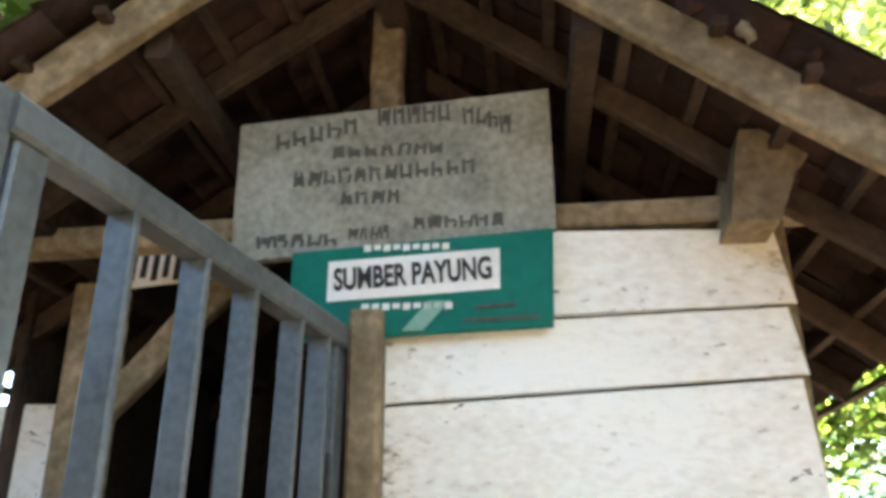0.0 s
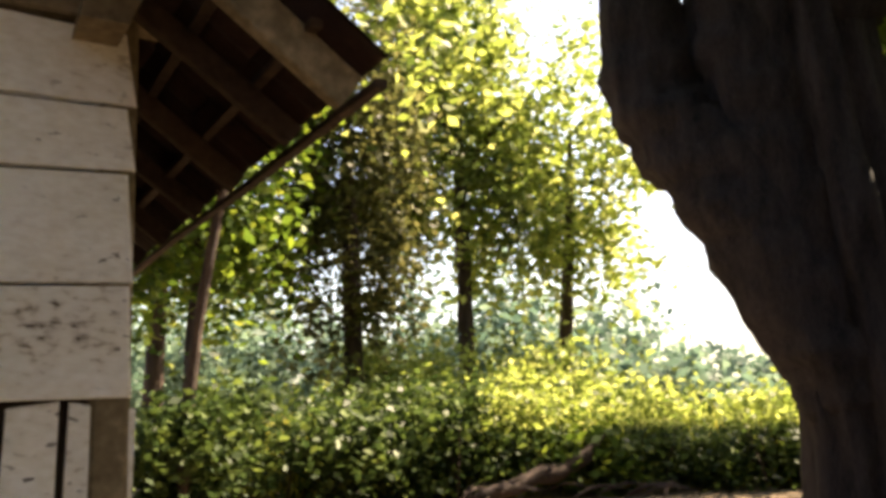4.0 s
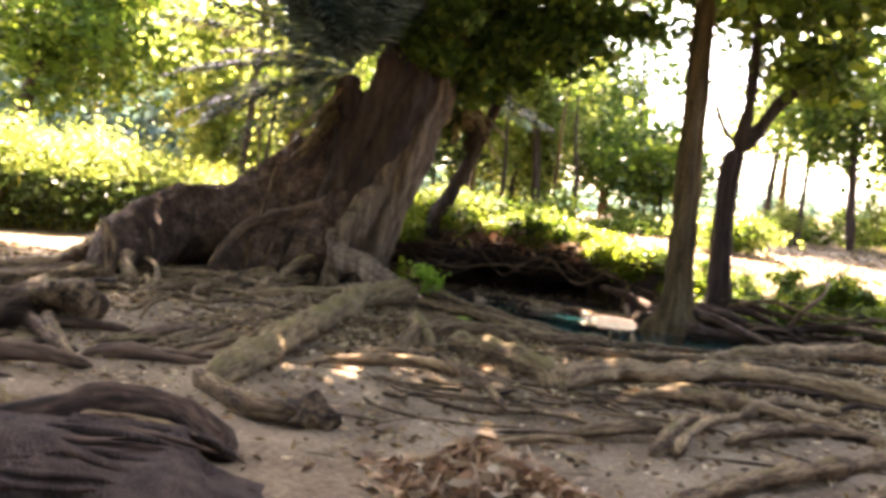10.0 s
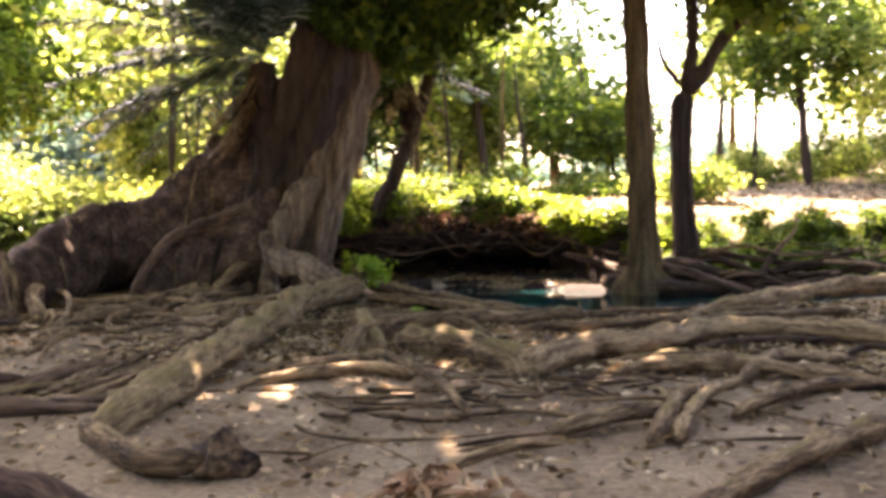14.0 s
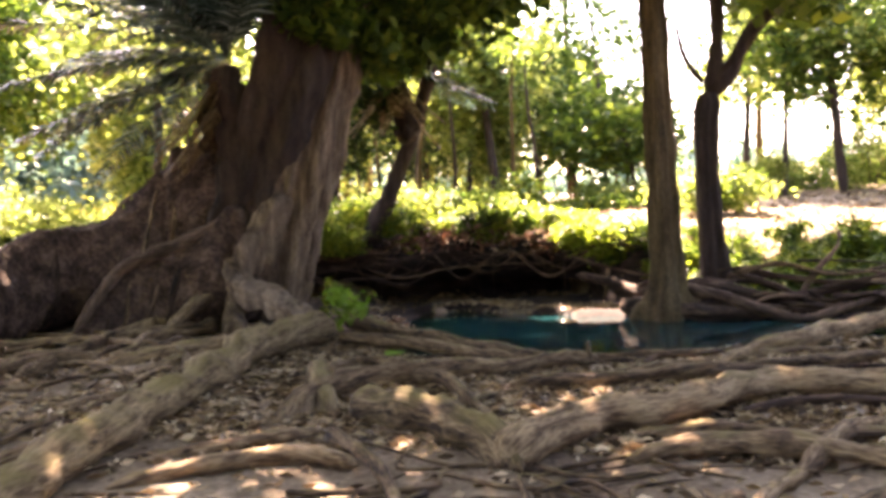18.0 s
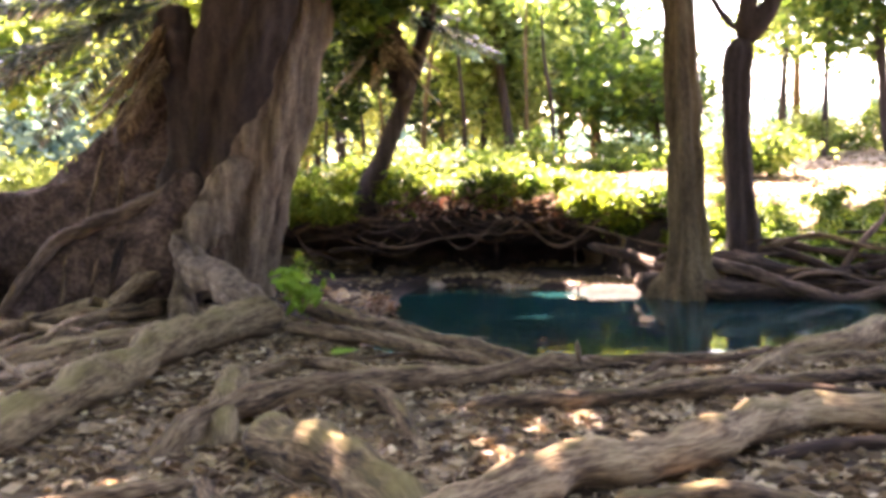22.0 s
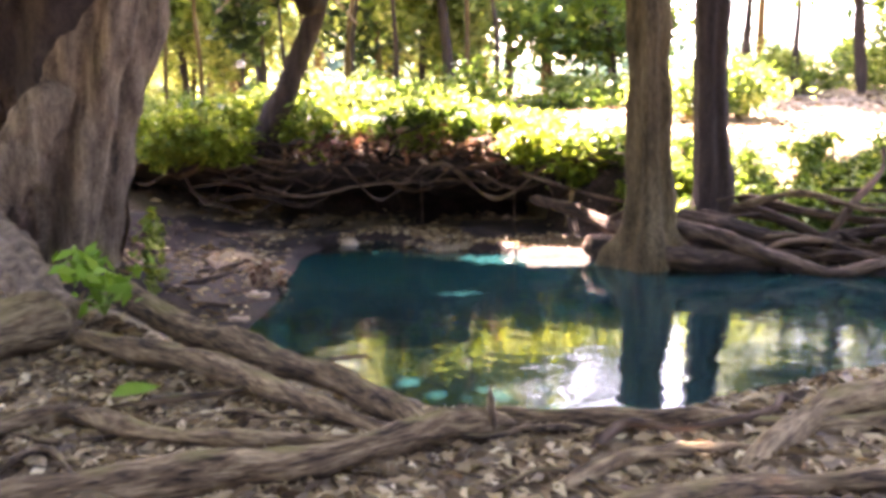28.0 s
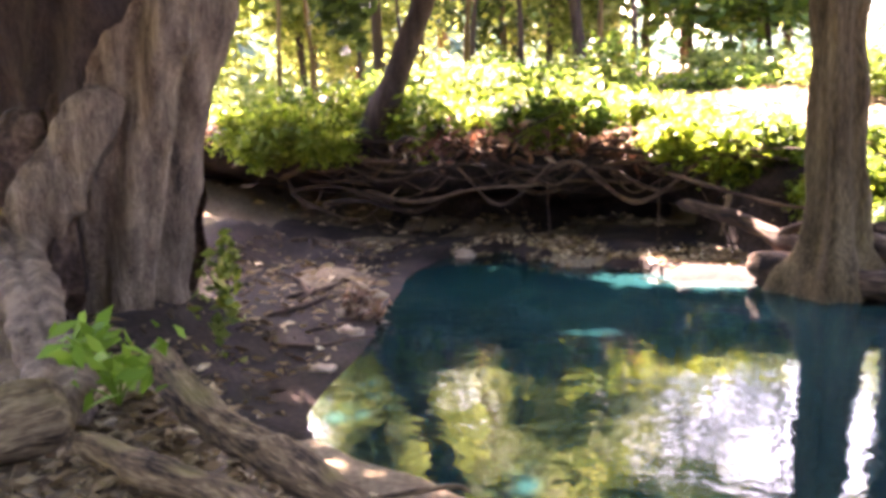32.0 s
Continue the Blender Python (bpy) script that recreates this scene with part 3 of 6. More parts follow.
tile_mesh = mesh_of("roof_tile", *tile_geo(), TILE)
ang = math.atan(SLOPE)
for sgn in (1, -1):
    for row in range(9):
        for col in range(16):
            along = 1.58 - row * 0.2
            u = sgn * along * math.cos(ang) * 1.22
            z = 3.29 - abs(u) * SLOPE
            p = hp(u, 0.42 - col * 0.2, z)
            up_dir = Vector(tuple(-sgn * HU * math.cos(ang))) + Vector((0, 0, math.sin(ang)))
            across = Vector(tuple(HN)) * (1 if sgn < 0 else -1)
            nrm = across.cross(up_dir)
            if nrm.z < 0:
                across, nrm = -across, -nrm
            t = new("roof_tile", tile_mesh)
            t.parent = shelter
            mm = Matrix((across, up_dir, nrm)).transposed().to_4x4()
            jit = ((row * 7 + col * 13) % 10 - 5) * 0.0025
            mm.translation = Vector(tuple(p - BASE[shelter.name])) + nrm * (0.006 + jit) + Vector(tuple(HN)) * (0.06 if col == 0 else 0)
            t.matrix_basis = mm
for sgn in (1,):
    for k in range(11):
        u = sgn * (0.1 + 0.118 * k)
        part("verge_mortar", boulder(hp(u, 0.47, 3.315 - abs(u) * SLOPE), (0.045, 0.035, 0.022), 30 + k, 0.4), SLATE if k % 5 == 2 else TILE, shelter)
for k in range(16):
    part("ridge_tile", tube([hp(0, 0.5 - k * 0.2, 3.3), hp(0, 0.4 - k * 0.2, 3.31), hp(0, 0.29 - k * 0.2, 3.3)], [0.1, 0.095, 0.09], seed=k, sides=8, per=2, rough=0.05, close=False), TILE, shelter)
part("side_board", slab([hp(-1.5, -0.5, 0.1), hp(-1.08, -0.5, 0.1), hp(-1.08, -0.5, 2.0), hp(-1.5, -0.5, 2.0)], 0.03, HN), PLANK, shelter, smooth=False)
# Dark walls added behind the open front so the inside reads dark.
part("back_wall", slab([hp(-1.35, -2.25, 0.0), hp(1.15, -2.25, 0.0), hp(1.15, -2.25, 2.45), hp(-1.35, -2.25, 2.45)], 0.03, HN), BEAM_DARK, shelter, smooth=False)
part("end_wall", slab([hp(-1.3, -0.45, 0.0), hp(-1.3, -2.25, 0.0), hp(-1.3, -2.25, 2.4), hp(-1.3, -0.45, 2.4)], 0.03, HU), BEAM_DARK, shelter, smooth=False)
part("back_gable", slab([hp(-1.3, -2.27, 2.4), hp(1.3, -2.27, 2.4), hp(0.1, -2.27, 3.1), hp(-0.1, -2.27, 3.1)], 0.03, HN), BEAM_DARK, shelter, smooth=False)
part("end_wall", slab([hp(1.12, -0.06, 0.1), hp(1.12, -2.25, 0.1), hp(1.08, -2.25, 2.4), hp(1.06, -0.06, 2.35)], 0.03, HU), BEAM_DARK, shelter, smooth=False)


def lettering(body, size, at_u, at_v, at_z, wide, tilt=0.0):
    """Words of the built-in font as a mesh that lies on the shelter's front, wide metres long."""
    cu = bpy.data.curves.new("words", "FONT")
    cu.offset = 0.0025
    cu.body, cu.size, cu.extrude, cu.align_x, cu.align_y = body, size, 0.0015, "CENTER", "CENTER"
    tmp = new("words", cu)
    me = bpy.data.meshes.new_from_object(tmp.evaluated_get(bpy.context.evaluated_depsgraph_get()))
    bpy.data.objects.remove(tmp)
    me.calc_loop_triangles()
    v = np.array([q.co[:] for q in me.vertices])
    f = np.array([q.vertices[:] for q in me.loop_triangles])
    v[:, 0] *= wide / (v[:, 0].max() - v[:, 0].min())
    c, s = math.cos(tilt), math.sin(tilt)
    x, y = v[:, 0] * c - v[:, 1] * s, v[:, 0] * s + v[:, 1] * c
    return hp(at_u, at_v, at_z) + x[:, None] * HU + y[:, None] * np.array((0, 0, 1.0)) + v[:, 2:3] * HN, f


def patch(u0, u1, z0, z1, v, rise=0.0, skew=0.0):
    """A thin raised rectangle on a sign."""
    return slab([hp(u0, v, z0), hp(u1, v, z0 + rise), hp(u1 + skew, v, z1 + rise), hp(u0 + skew, v, z1)], 0.003, HN)


sign = thing("name_sign", hp(0.1, 0.03, 2.05), "green rectangular name sign with white label and black letters", "sign")
part("panel", slab([hp(-0.25, 0.045, 2.05), hp(0.455, 0.045, 2.082), hp(0.461, 0.05, 2.352), hp(-0.25, 0.05, 2.303)], 0.018, HN), GREEN, sign, smooth=False)
part("label_field", patch(-0.146, 0.318, 2.158, 2.272, 0.052, 0.027), WHITE, sign, "white label field", smooth=False)
part("lettering", lettering("SUMBER PAYUNG", 0.085, 0.085, 0.055, 2.228, 0.425, 0.058), INK, sign, "black capital letters", smooth=False)
part("stripe", patch(0.06, 0.115, 2.075, 2.155, 0.053, 0.0, 0.07), PALE_GREEN, sign, "pale green slanted stripe", smooth=False)
for u0, u1, z in ((-0.05, 0.19, 2.307), (-0.05, 0.2, 2.14)):
    for k in range(9):
        a = u0 + (u1 - u0) * k / 9
        part("small_letter", patch(a, a + (u1 - u0) / 9 * 0.72, z - 0.008 + 0.004 * (k % 2), z + 0.01, 0.053, 0.001), WHITE, sign, smooth=False)
for u0, u1, z in ((0.25, 0.36, 2.135), (0.22, 0.42, 2.1)):
    part("dark_line", patch(u0, u1, z - 0.004, z + 0.004, 0.053, 0.006), INK_FADED, sign, smooth=False)
board = thing("inscribed_board", hp(0.0, 0.01, 2.28), "grey stained board with faded hand-painted lettering under the gable", "sign")
part("panel", slab([hp(-0.436, 0.028, 2.285), hp(0.472, 0.028, 2.36), hp(0.464, 0.028, 2.80), hp(-0.447, 0.028, 2.725)], 0.03, HN), SLATE, board, smooth=False)
br = random.Random(4)
for u0, u1, z, hgt, arc in ((-0.33, -0.08, 2.66, 0.05, 0.05), (-0.03, 0.19, 2.725, 0.055, 0.005), (0.22, 0.36, 2.715, 0.055, -0.06), (-0.16, 0.17, 2.615, 0.035, 0.0), (-0.27, 0.26, 2.535, 0.045, 0.02), (-0.13, 0.05, 2.47, 0.04, 0.0), (-0.36, -0.12, 2.345, 0.035, 0.0), (-0.1, 0.02, 2.36, 0.035, 0.0), (0.08, 0.34, 2.385, 0.035, 0.0)):
    n = max(4, int((u1 - u0) / 0.042))
    for k in range(n):
        t = k / n
        a = u0 + (u1 - u0) * t
        zz = z + arc * (t if arc > 0 else t * t) + 0.03 * (a + 0.3) * 0.3
        bw = (u1 - u0) / n
        part("painted_stroke", patch(a, a + bw * 0.22, zz - hgt / 2, zz + hgt / 2, 0.031, 0.0, br.uniform(-0.006, 0.006)), INK_FADED, board, smooth=False)
        part("painted_stroke", patch(a + bw * 0.55, a + bw * 0.75, zz - hgt / 2, zz + hgt * br.choice((0.1, 0.5)), 0.031, 0.0, br.uniform(-0.008, 0.008)), INK_FADED, board, smooth=False)
        part("painted_stroke", patch(a + bw * 0.2, a + bw * 0.7, zz + br.choice((-0.4, 0, 0.38)) * hgt, zz + br.choice((-0.4, 0, 0.38)) * hgt + 0.008, 0.0315, 0.0), INK_FADED, board, smooth=False)
plate = thing("small_plate", hp(-0.75, -0.29, 2.33), "small white plate with dark lettering on the beam", "sign")
part("panel", slab([hp(-0.91, -0.27, 2.32), hp(-0.60, -0.27, 2.35), hp(-0.60, -0.27, 2.48), hp(-0.91, -0.27, 2.46)], 0.012, HN), WHITE, plate, smooth=False)
for k in range(7):
    part("dark_letter", patch(-0.88 + k * 0.037, -0.86 + k * 0.037, 2.345 + (k % 2) * 0.01, 2.43, -0.265, 0.0, 0.004), INK, plate, smooth=False)

# grey metal gate, swung open towards the path
gate = thing("metal_gate", hp(-0.1, 0.1, 0), "grey painted metal gate standing open, with flat upright bars", "gate")
ga, gb = np.array((-0.10, 0.07)), np.array((-0.30, 1.25))


def gp(t, z):
    q = ga + (gb - ga) * t
    return hp(q[0], q[1], z)


gate_side = tuple((gb - ga)[0] * HU + (gb - ga)[1] * HN)
for a, b, wd, ht, nm in ((gp(0, 2.05), gp(1, 2.05), 0.065, 0.06, "top_rail"), (gp(0, 1.235), gp(1, 1.235), 0.035, 0.05, "middle_rail"), (gp(0, 0.15), gp(1, 0.15), 0.04, 0.06, "bottom_rail")):
    part(nm, box_between(a, b, wd, ht), METAL, gate, smooth=False)
for t, wd in ((0.02, 0.06), (0.955, 0.065), (1.015, 0.06)):
    part("stile", box_between(gp(t, 0.1), gp(t, 2.08), 0.04, wd, up=gate_side), METAL, gate, smooth=False)
for t in (0.10, 0.23, 0.415, 0.576, 0.76):
    part("upright_bar", box_between(gp(t, 0.15), gp(t, 2.03), 0.056, 0.018, up=gate_side), METAL, gate, smooth=False)
part("latch", box_between(gp(0.02, 1.62) + HN * 0.02, gp(0.02, 1.75) + HN * 0.02, 0.03, 0.05, up=gate_side), INK, gate, smooth=False)
pillar = thing("gate_pillar", hp(-0.42, 1.42, 0), "rough grey concrete gate pillar", "pillar")
part("shaft", box_between(hp(-0.42, 1.42, 0), hp(-0.42, 1.42, 2.12), 0.2, 0.2, up=HN, wear=0.004), SLATE, pillar, smooth=False)
fence = thing("low_fence", hp(-0.75, 0.3, 0), "dark metal fence rail beside the gate", "fence")
part("post", box_between(hp(-0.62, 0.6, 0), hp(-0.62, 0.6, 1.52), 0.05, 0.05, up=HN), INK, fence, smooth=False)
part("rail", box_between(hp(-0.62, 0.6, 1.45), hp(-1.9, 0.3, 1.45), 0.03, 0.03), INK, fence, smooth=False)

# ---- the old tree by the pool ----
TREE = (-2.62, 12.5, 0.0)
old = thing("old_tree", TREE, "huge old tree with fluted trunk and sprawling bare roots", "tree")
part("trunk", tube([(-2.8, 12.5, -0.6), (-2.76, 12.48, 0.15), (-2.54, 12.46, 0.9), (-2.27, 12.46, 1.7), (-2.06, 12.5, 2.4), (-1.88, 12.6, 3.1), (-1.72, 12.9, 4.3), (-1.6, 13.1, 5.6)], [0.5, 0.45, 0.43, 0.42, 0.4, 0.42, 0.42, 0.36], 7, 120, 16, 0.06, 1.0, 3.0, 6, furrow=0.05), BARK, old, "fluted grey-brown bark")
# Dark bark here also carries the palm's shade on the upper trunk.
part("trunk", tube([(-3.15, 12.55, 0.2), (-3.0, 12.48, 1.0), (-2.75, 12.4, 1.8), (-2.42, 12.34, 2.5), (-2.14, 12.4, 3.1), (-1.95, 12.6, 4.5)], [0.6, 0.52, 0.47, 0.48, 0.53, 0.46], 9, 90, 14, 0.1, 1.0, 3.0, 5, furrow=0.06), BARK_DARK, old, "dark stem fused to the trunk, palm shade in its colour")
part("knee", tube([(-2.28, 12.1, 1.5), (-2.42, 11.97, 1.2), (-2.6, 11.85, 0.9), (-2.71, 11.68, 0.58), (-2.5, 11.4, 0.42), (-2.1, 11.08, 0.38), (-1.65, 10.72, 0.26), (-1.2, 10.36, 0.12)], [0.1, 0.2, 0.21, 0.19, 0.16, 0.15, 0.14, 0.13], 11, 48, 14, 0.16, 1.0, 6.0, 4, furrow=0.04), BARK, old, "knotted knee of root wood")
part("knee", tube([(-2.66, 11.72, 0.55), (-2.72, 11.55, 0.3), (-2.68, 11.4, 0.08), (-2.6, 11.25, -0.05)], [0.15, 0.13, 0.12, 0.1], 12, 30, 10, 0.2, 1.0, 7.0, 3, furrow=0.04), BARK, old)
for pts, rad in (([(-2.0, 12.9, 3.2), (-1.2, 13.3, 4.4), (0.0, 13.6, 5.6), (1.4, 13.5, 6.6)], [0.2, 0.15, 0.11, 0.05]),
                 ([(-2.1, 12.9, 3.3), (-1.2, 13.1, 4.1), (-0.2, 13.3, 4.5), (0.9, 13.5, 4.6)], [0.12, 0.08, 0.05, 0.02]),
                 ([(-2.2, 12.8, 3.8), (-3.2, 12.6, 5.0), (-4.6, 12.2, 6.0), (-6.0, 11.6, 6.8)], [0.2, 0.15, 0.1, 0.05]),
                 ([(-2.1, 12.8, 3.4), (-1.8, 11.8, 4.6), (-1.2, 10.4, 5.6), (-0.6, 8.8, 6.3)], [0.2, 0.15, 0.1, 0.05]),
                 ([(-2.0, 13.0, 4.4), (-2.4, 14.4, 5.4), (-2.6, 16.0, 6.2)], [0.18, 0.12, 0.05]),
                 ([(-1.9, 13.1, 5.4), (-1.6, 13.2, 7.0), (-1.5, 13.0, 9.0)], [0.3, 0.2, 0.06])):
    part("limb", tube(pts, rad, 3, 10, 6, 0.12), BARK, old)


def wall_root(path, thick, seed, name, label, strands):
    """A buttress: a tall thin root wall along the path of (x, y, top height)."""
    c = spline(path, 18)
    n, m = len(c), 40
    d = np.gradient(c[:, :2], axis=0)
    d /= np.linalg.norm(d, axis=1)[:, None]
    s = np.stack([-d[:, 1], d[:, 0]], -1)
    th = np.interp(np.linspace(0, 1, n), np.linspace(0, 1, len(thick)), thick)
    v = []
    for i in range(n):
        for j in range(m):
            a = -0.5 * np.pi + 2 * np.pi * j / m
            zz = c[i, 2] * (0.5 + 0.5 * np.sin(a)) - 0.1
            foot = 1 + 0.8 * (1 - (0.5 + 0.5 * np.sin(a))) ** 2
            v.append((*(c[i, :2] + s[i] * np.cos(a) * th[i] * foot), zz))
    v = np.array(v)
    ax = np.repeat(np.stack([c[:, 0], c[:, 1], c[:, 2] * 0.5], -1), m, axis=0)
    v = ax + (v - ax) * (1 + 0.15 * lumps(v, seed, 1.6) + 0.07 * lumps(v, seed + 1, 4.5) + 0.06 * lumps(v, seed + 2, 10.0) + 0.03 * lumps(v, seed + 3, 22.0))[:, None]
    i, j = np.meshgrid(np.arange(n - 1), np.arange(m), indexing="ij")
    f = np.stack([i * m + j, i * m + (j + 1) % m, (i + 1) * m + (j + 1) % m, (i + 1) * m + j], -1).reshape(-1, 4)
    body = part(name, (v, f), MOUND, old, label)
    grid = v.reshape(n, m, 3)
    q = random.Random(seed)
    for k in range(strands):
        i0, run = int((k + q.random()) / strands * (n - 8)), q.randint(10, 26)
        j0, j1 = m * q.uniform(0.3, 0.46), m * q.uniform(0.0, 0.1)
        pts = [grid[min(n - 1, int(i0 + run * s)), int(j0 + (j1 - j0) * s ** 0.8)] for s in (0, 0.2, 0.4, 0.6, 0.8, 1.0)]
        end = pts[-1] + (pts[-1] - pts[-2]) * (0.8, 0.8, 0)
        r0 = q.uniform(0.022, 0.055)
        root(r0, r0 * 0.5, *[tuple(p) for p in pts], (end[0], end[1], 0.02), mat=ROOT_DARK if q.random() < 0.65 else ROOT)
    return body


root_seed = [100]


def root(r0, r1, *pts, moss=0.0, owner=None, mat=None):
    """A surface root of the old tree, r0 thick at its first point and r1 at its last."""
    root_seed[0] += 1
    p = np.array(pts)
    k = root_seed[0]
    length = np.linalg.norm(np.diff(p, axis=0), axis=1).sum()
    per = int(np.clip(length / max(1, len(p) - 1) / 0.06, 4, 16))
    g = tube(p, [r0, (r0 + r1) / 2, r1], k, 20, per, 0.22, 1.0, 7.0, 2 + k % 2)
    grain = GRAIN[0]
    v, f = g
    wob = np.stack([lumps(v, k + 7, 2.4), lumps(v, k + 8, 2.4), 0.3 * lumps(v, k + 9, 3.0)], -1)
    v = v + wob * min(0.02, 0.2 * (r0 + r1))
    return part("root", (v, f), mat or (ROOT_MOSS if moss > 0.45 else ROOT), owner or old, grain=grain)


wall_root([(-2.6, 12.6, 2.35), (-3.2, 12.62, 2.18), (-3.5, 12.62, 2.3), (-3.92, 12.55, 2.22), (-4.16, 12.45, 1.84), (-4.65, 12.2, 1.58), (-5.1, 11.7, 1.33), (-5.32, 11.0, 1.1), (-5.2, 10.3, 0.92), (-5.0, 9.7, 0.75), (-4.85, 9.3, 0.5), (-4.75, 9.0, 0.08)], [0.5, 0.48, 0.46, 0.44, 0.4, 0.36, 0.33, 0.3, 0.26, 0.2, 0.12, 0.02], 5, "buttress", "dark earth-stained root wall", 9)
wall_root([(-2.85, 12.2, 1.5), (-3.08, 11.95, 1.3), (-3.4, 11.78, 1.12), (-3.75, 11.62, 0.98), (-4.05, 11.42, 0.78), (-4.18, 11.15, 0.5), (-4.28, 10.8, 0.1)], [0.42, 0.34, 0.3, 0.26, 0.22, 0.16, 0.06], 8, "buttress", "dark earth-stained root wall", 5)
root(0.09, 0.06, (-2.9, 12.05, 1.4), (-3.06, 11.85, 1.16), (-3.38, 11.7, 1.0), (-3.74, 11.54, 0.86), (-4.04, 11.34, 0.67), (-4.16, 11.08, 0.42), (-4.26, 10.75, 0.06), mat=ROOT_DARK)
root(0.1, 0.06, (-2.9, 11.8, 0.45), (-3.1, 11.3, 0.3), (-3.2, 10.9, 0.1))
root(0.014, 0.010, (0.88, 5.13, 0.02), (1.12, 5.32, 0.02), (1.38, 5.45, 0.02))
root(0.050, 0.036, (-4.88, 9.96, 0.05), (-3.90, 10.41, 0.05), (-2.54, 10.04, 0.05))
root(0.069, 0.038, (-7.69, 13.07, 0.12), (-7.05, 13.82, 0.12), (-6.05, 14.32, 0.12), (-3.76, 12.19, 0.12))
root(0.038, 0.026, (-3.69, 8.92, 0.03), (-3.08, 9.29, 0.03), (-2.17, 8.73, 0.03))
root(0.026, 0.030, (-1.75, 5.89, 0.03), (-1.70, 6.39, 0.03), (-1.59, 6.93, 0.03), (-1.62, 7.53, 0.03))
root(0.020, 0.030, (-1.91, 5.91, 0.02), (-2.05, 6.71, 0.02), (-2.19, 7.52, 0.02), (-1.84, 8.52, 0.02))
root(0.040, 0.075, (-3.09, 8.40, 0.08), (-3.63, 10.55, 0.08), (-2.92, 11.12, 0.08), (-3.35, 13.53, 0.08))
root(0.035, 0.035, (-0.80, 8.80, 0.05), (-0.53, 9.31, 0.05), (0.08, 9.19, 0.05), (1.09, 9.28, 0.05))
root(0.015, 0.017, (1.42, 6.12, 0.02), (1.88, 6.24, 0.02), (2.29, 6.19, 0.02))
root(0.045, 0.036, (-2.19, 10.04, 0.04), (-2.21, 9.58, 0.04), (-2.25, 9.21, 0.04), (-2.25, 8.77, 0.04))
root(0.062, 0.045, (-3.10, 11.34, 0.08), (-3.13, 10.48, 0.08), (-2.88, 9.76, 0.08), (-2.83, 9.30, 0.08))
root(0.044, 0.050, (-3.52, 11.37, 0.12), (-5.35, 12.57, 0.12), (-6.24, 12.70, 0.12), (-6.48, 12.33, 0.12))
root(0.065, 0.028, (-4.52, 13.57, 0.14), (-3.96, 12.13, 0.14), (-3.50, 11.09, 0.14))
root(0.16, 0.135, (-3.56, 4.41, 0.12), (-3.30, 4.75, 0.12), (-3.22, 5.21, 0.12), (-3.25, 6.15, 0.12), (-2.99, 6.85, 0.12), mat=ROOT_DARK)
root(0.060, 0.070, (-5.34, 6.20, 0.06), (-5.06, 7.00, 0.06), (-5.09, 8.34, 0.06), (-5.17, 10.06, 0.06), mat=ROOT_DARK)
root(0.061, 0.093, (-0.95, 2.35, 0.10), (-0.92, 2.65, 0.14), (-0.91, 3.00, 0.20), (-0.76, 3.24, 0.25), (-0.61, 3.58, 0.25), (-0.37, 3.78, 0.18), (-0.05, 3.69, 0.05), mat=ROOT_DARK)
root(0.070, 0.031, (-2.59, 4.11, 0.06), (-2.04, 3.98, 0.06), (-1.62, 3.89, 0.06), (-1.35, 3.90, 0.06), mat=ROOT_DARK)
root(0.084, 0.043, (-2.78, 3.79, 0.06), (-2.05, 3.63, 0.06), (-1.47, 3.45, 0.06), moss=0.4, mat=ROOT_DARK)
root(0.056, 0.020, (-3.45, 6.32, 0.05), (-2.50, 5.46, 0.05), (-2.05, 5.24, 0.05), mat=ROOT_DARK)
root(0.104, 0.053, (-6.68, 12.28, 0.50), (-5.70, 10.23, 0.30), (-5.20, 8.88, 0.12), (-5.36, 8.06, 0.08))
root(0.125, 0.075, (-6.70, 12.46, 0.55), (-4.96, 9.92, 0.25), (-4.07, 8.85, 0.05))
root(0.055, 0.024, (-5.07, 10.30, 0.15), (-4.38, 9.74, 0.15), (-3.66, 8.59, 0.06), (-3.35, 7.78, 0.03))
root(0.086, 0.050, (-4.09, 8.53, 0.06), (-4.04, 7.35, 0.06), (-4.27, 6.56, 0.06), (-4.44, 5.79, 0.06), mat=ROOT_DARK)
root(0.053, 0.026, (-1.48, 2.75, 0.06), (-1.33, 2.97, 0.06), (-1.13, 3.13, 0.06))
root(0.101, 0.077, (-6.38, 7.86, 0.10), (-5.98, 7.25, 0.10), (-5.73, 7.57, 0.10))
root(0.050, 0.048, (-4.93, 5.62, 0.05), (-4.71, 6.44, 0.05), (-4.64, 7.45, 0.05))
root(0.025, 0.027, (-1.64, 5.62, 0.02), (-1.60, 6.44, 0.02), (-1.56, 7.49, 0.02))
root(0.027, 0.030, (-1.82, 6.08, 0.02), (-1.96, 7.32, 0.02), (-1.73, 8.42, 0.02))
root(0.030, 0.053, (2.59, 4.31, 0.04), (3.02, 5.14, 0.04), (3.54, 5.98, 0.04), (4.31, 6.87, 0.04))
root(0.024, 0.018, (1.35, 5.64, 0.02), (1.62, 5.78, 0.02), (1.91, 6.06, 0.02))
root(0.019, 0.013, (0.92, 5.06, 0.02), (1.15, 5.22, 0.02), (1.37, 5.32, 0.02))
root(0.025, 0.034, (2.79, 4.79, 0.03), (3.13, 5.03, 0.03), (3.40, 4.87, 0.03))
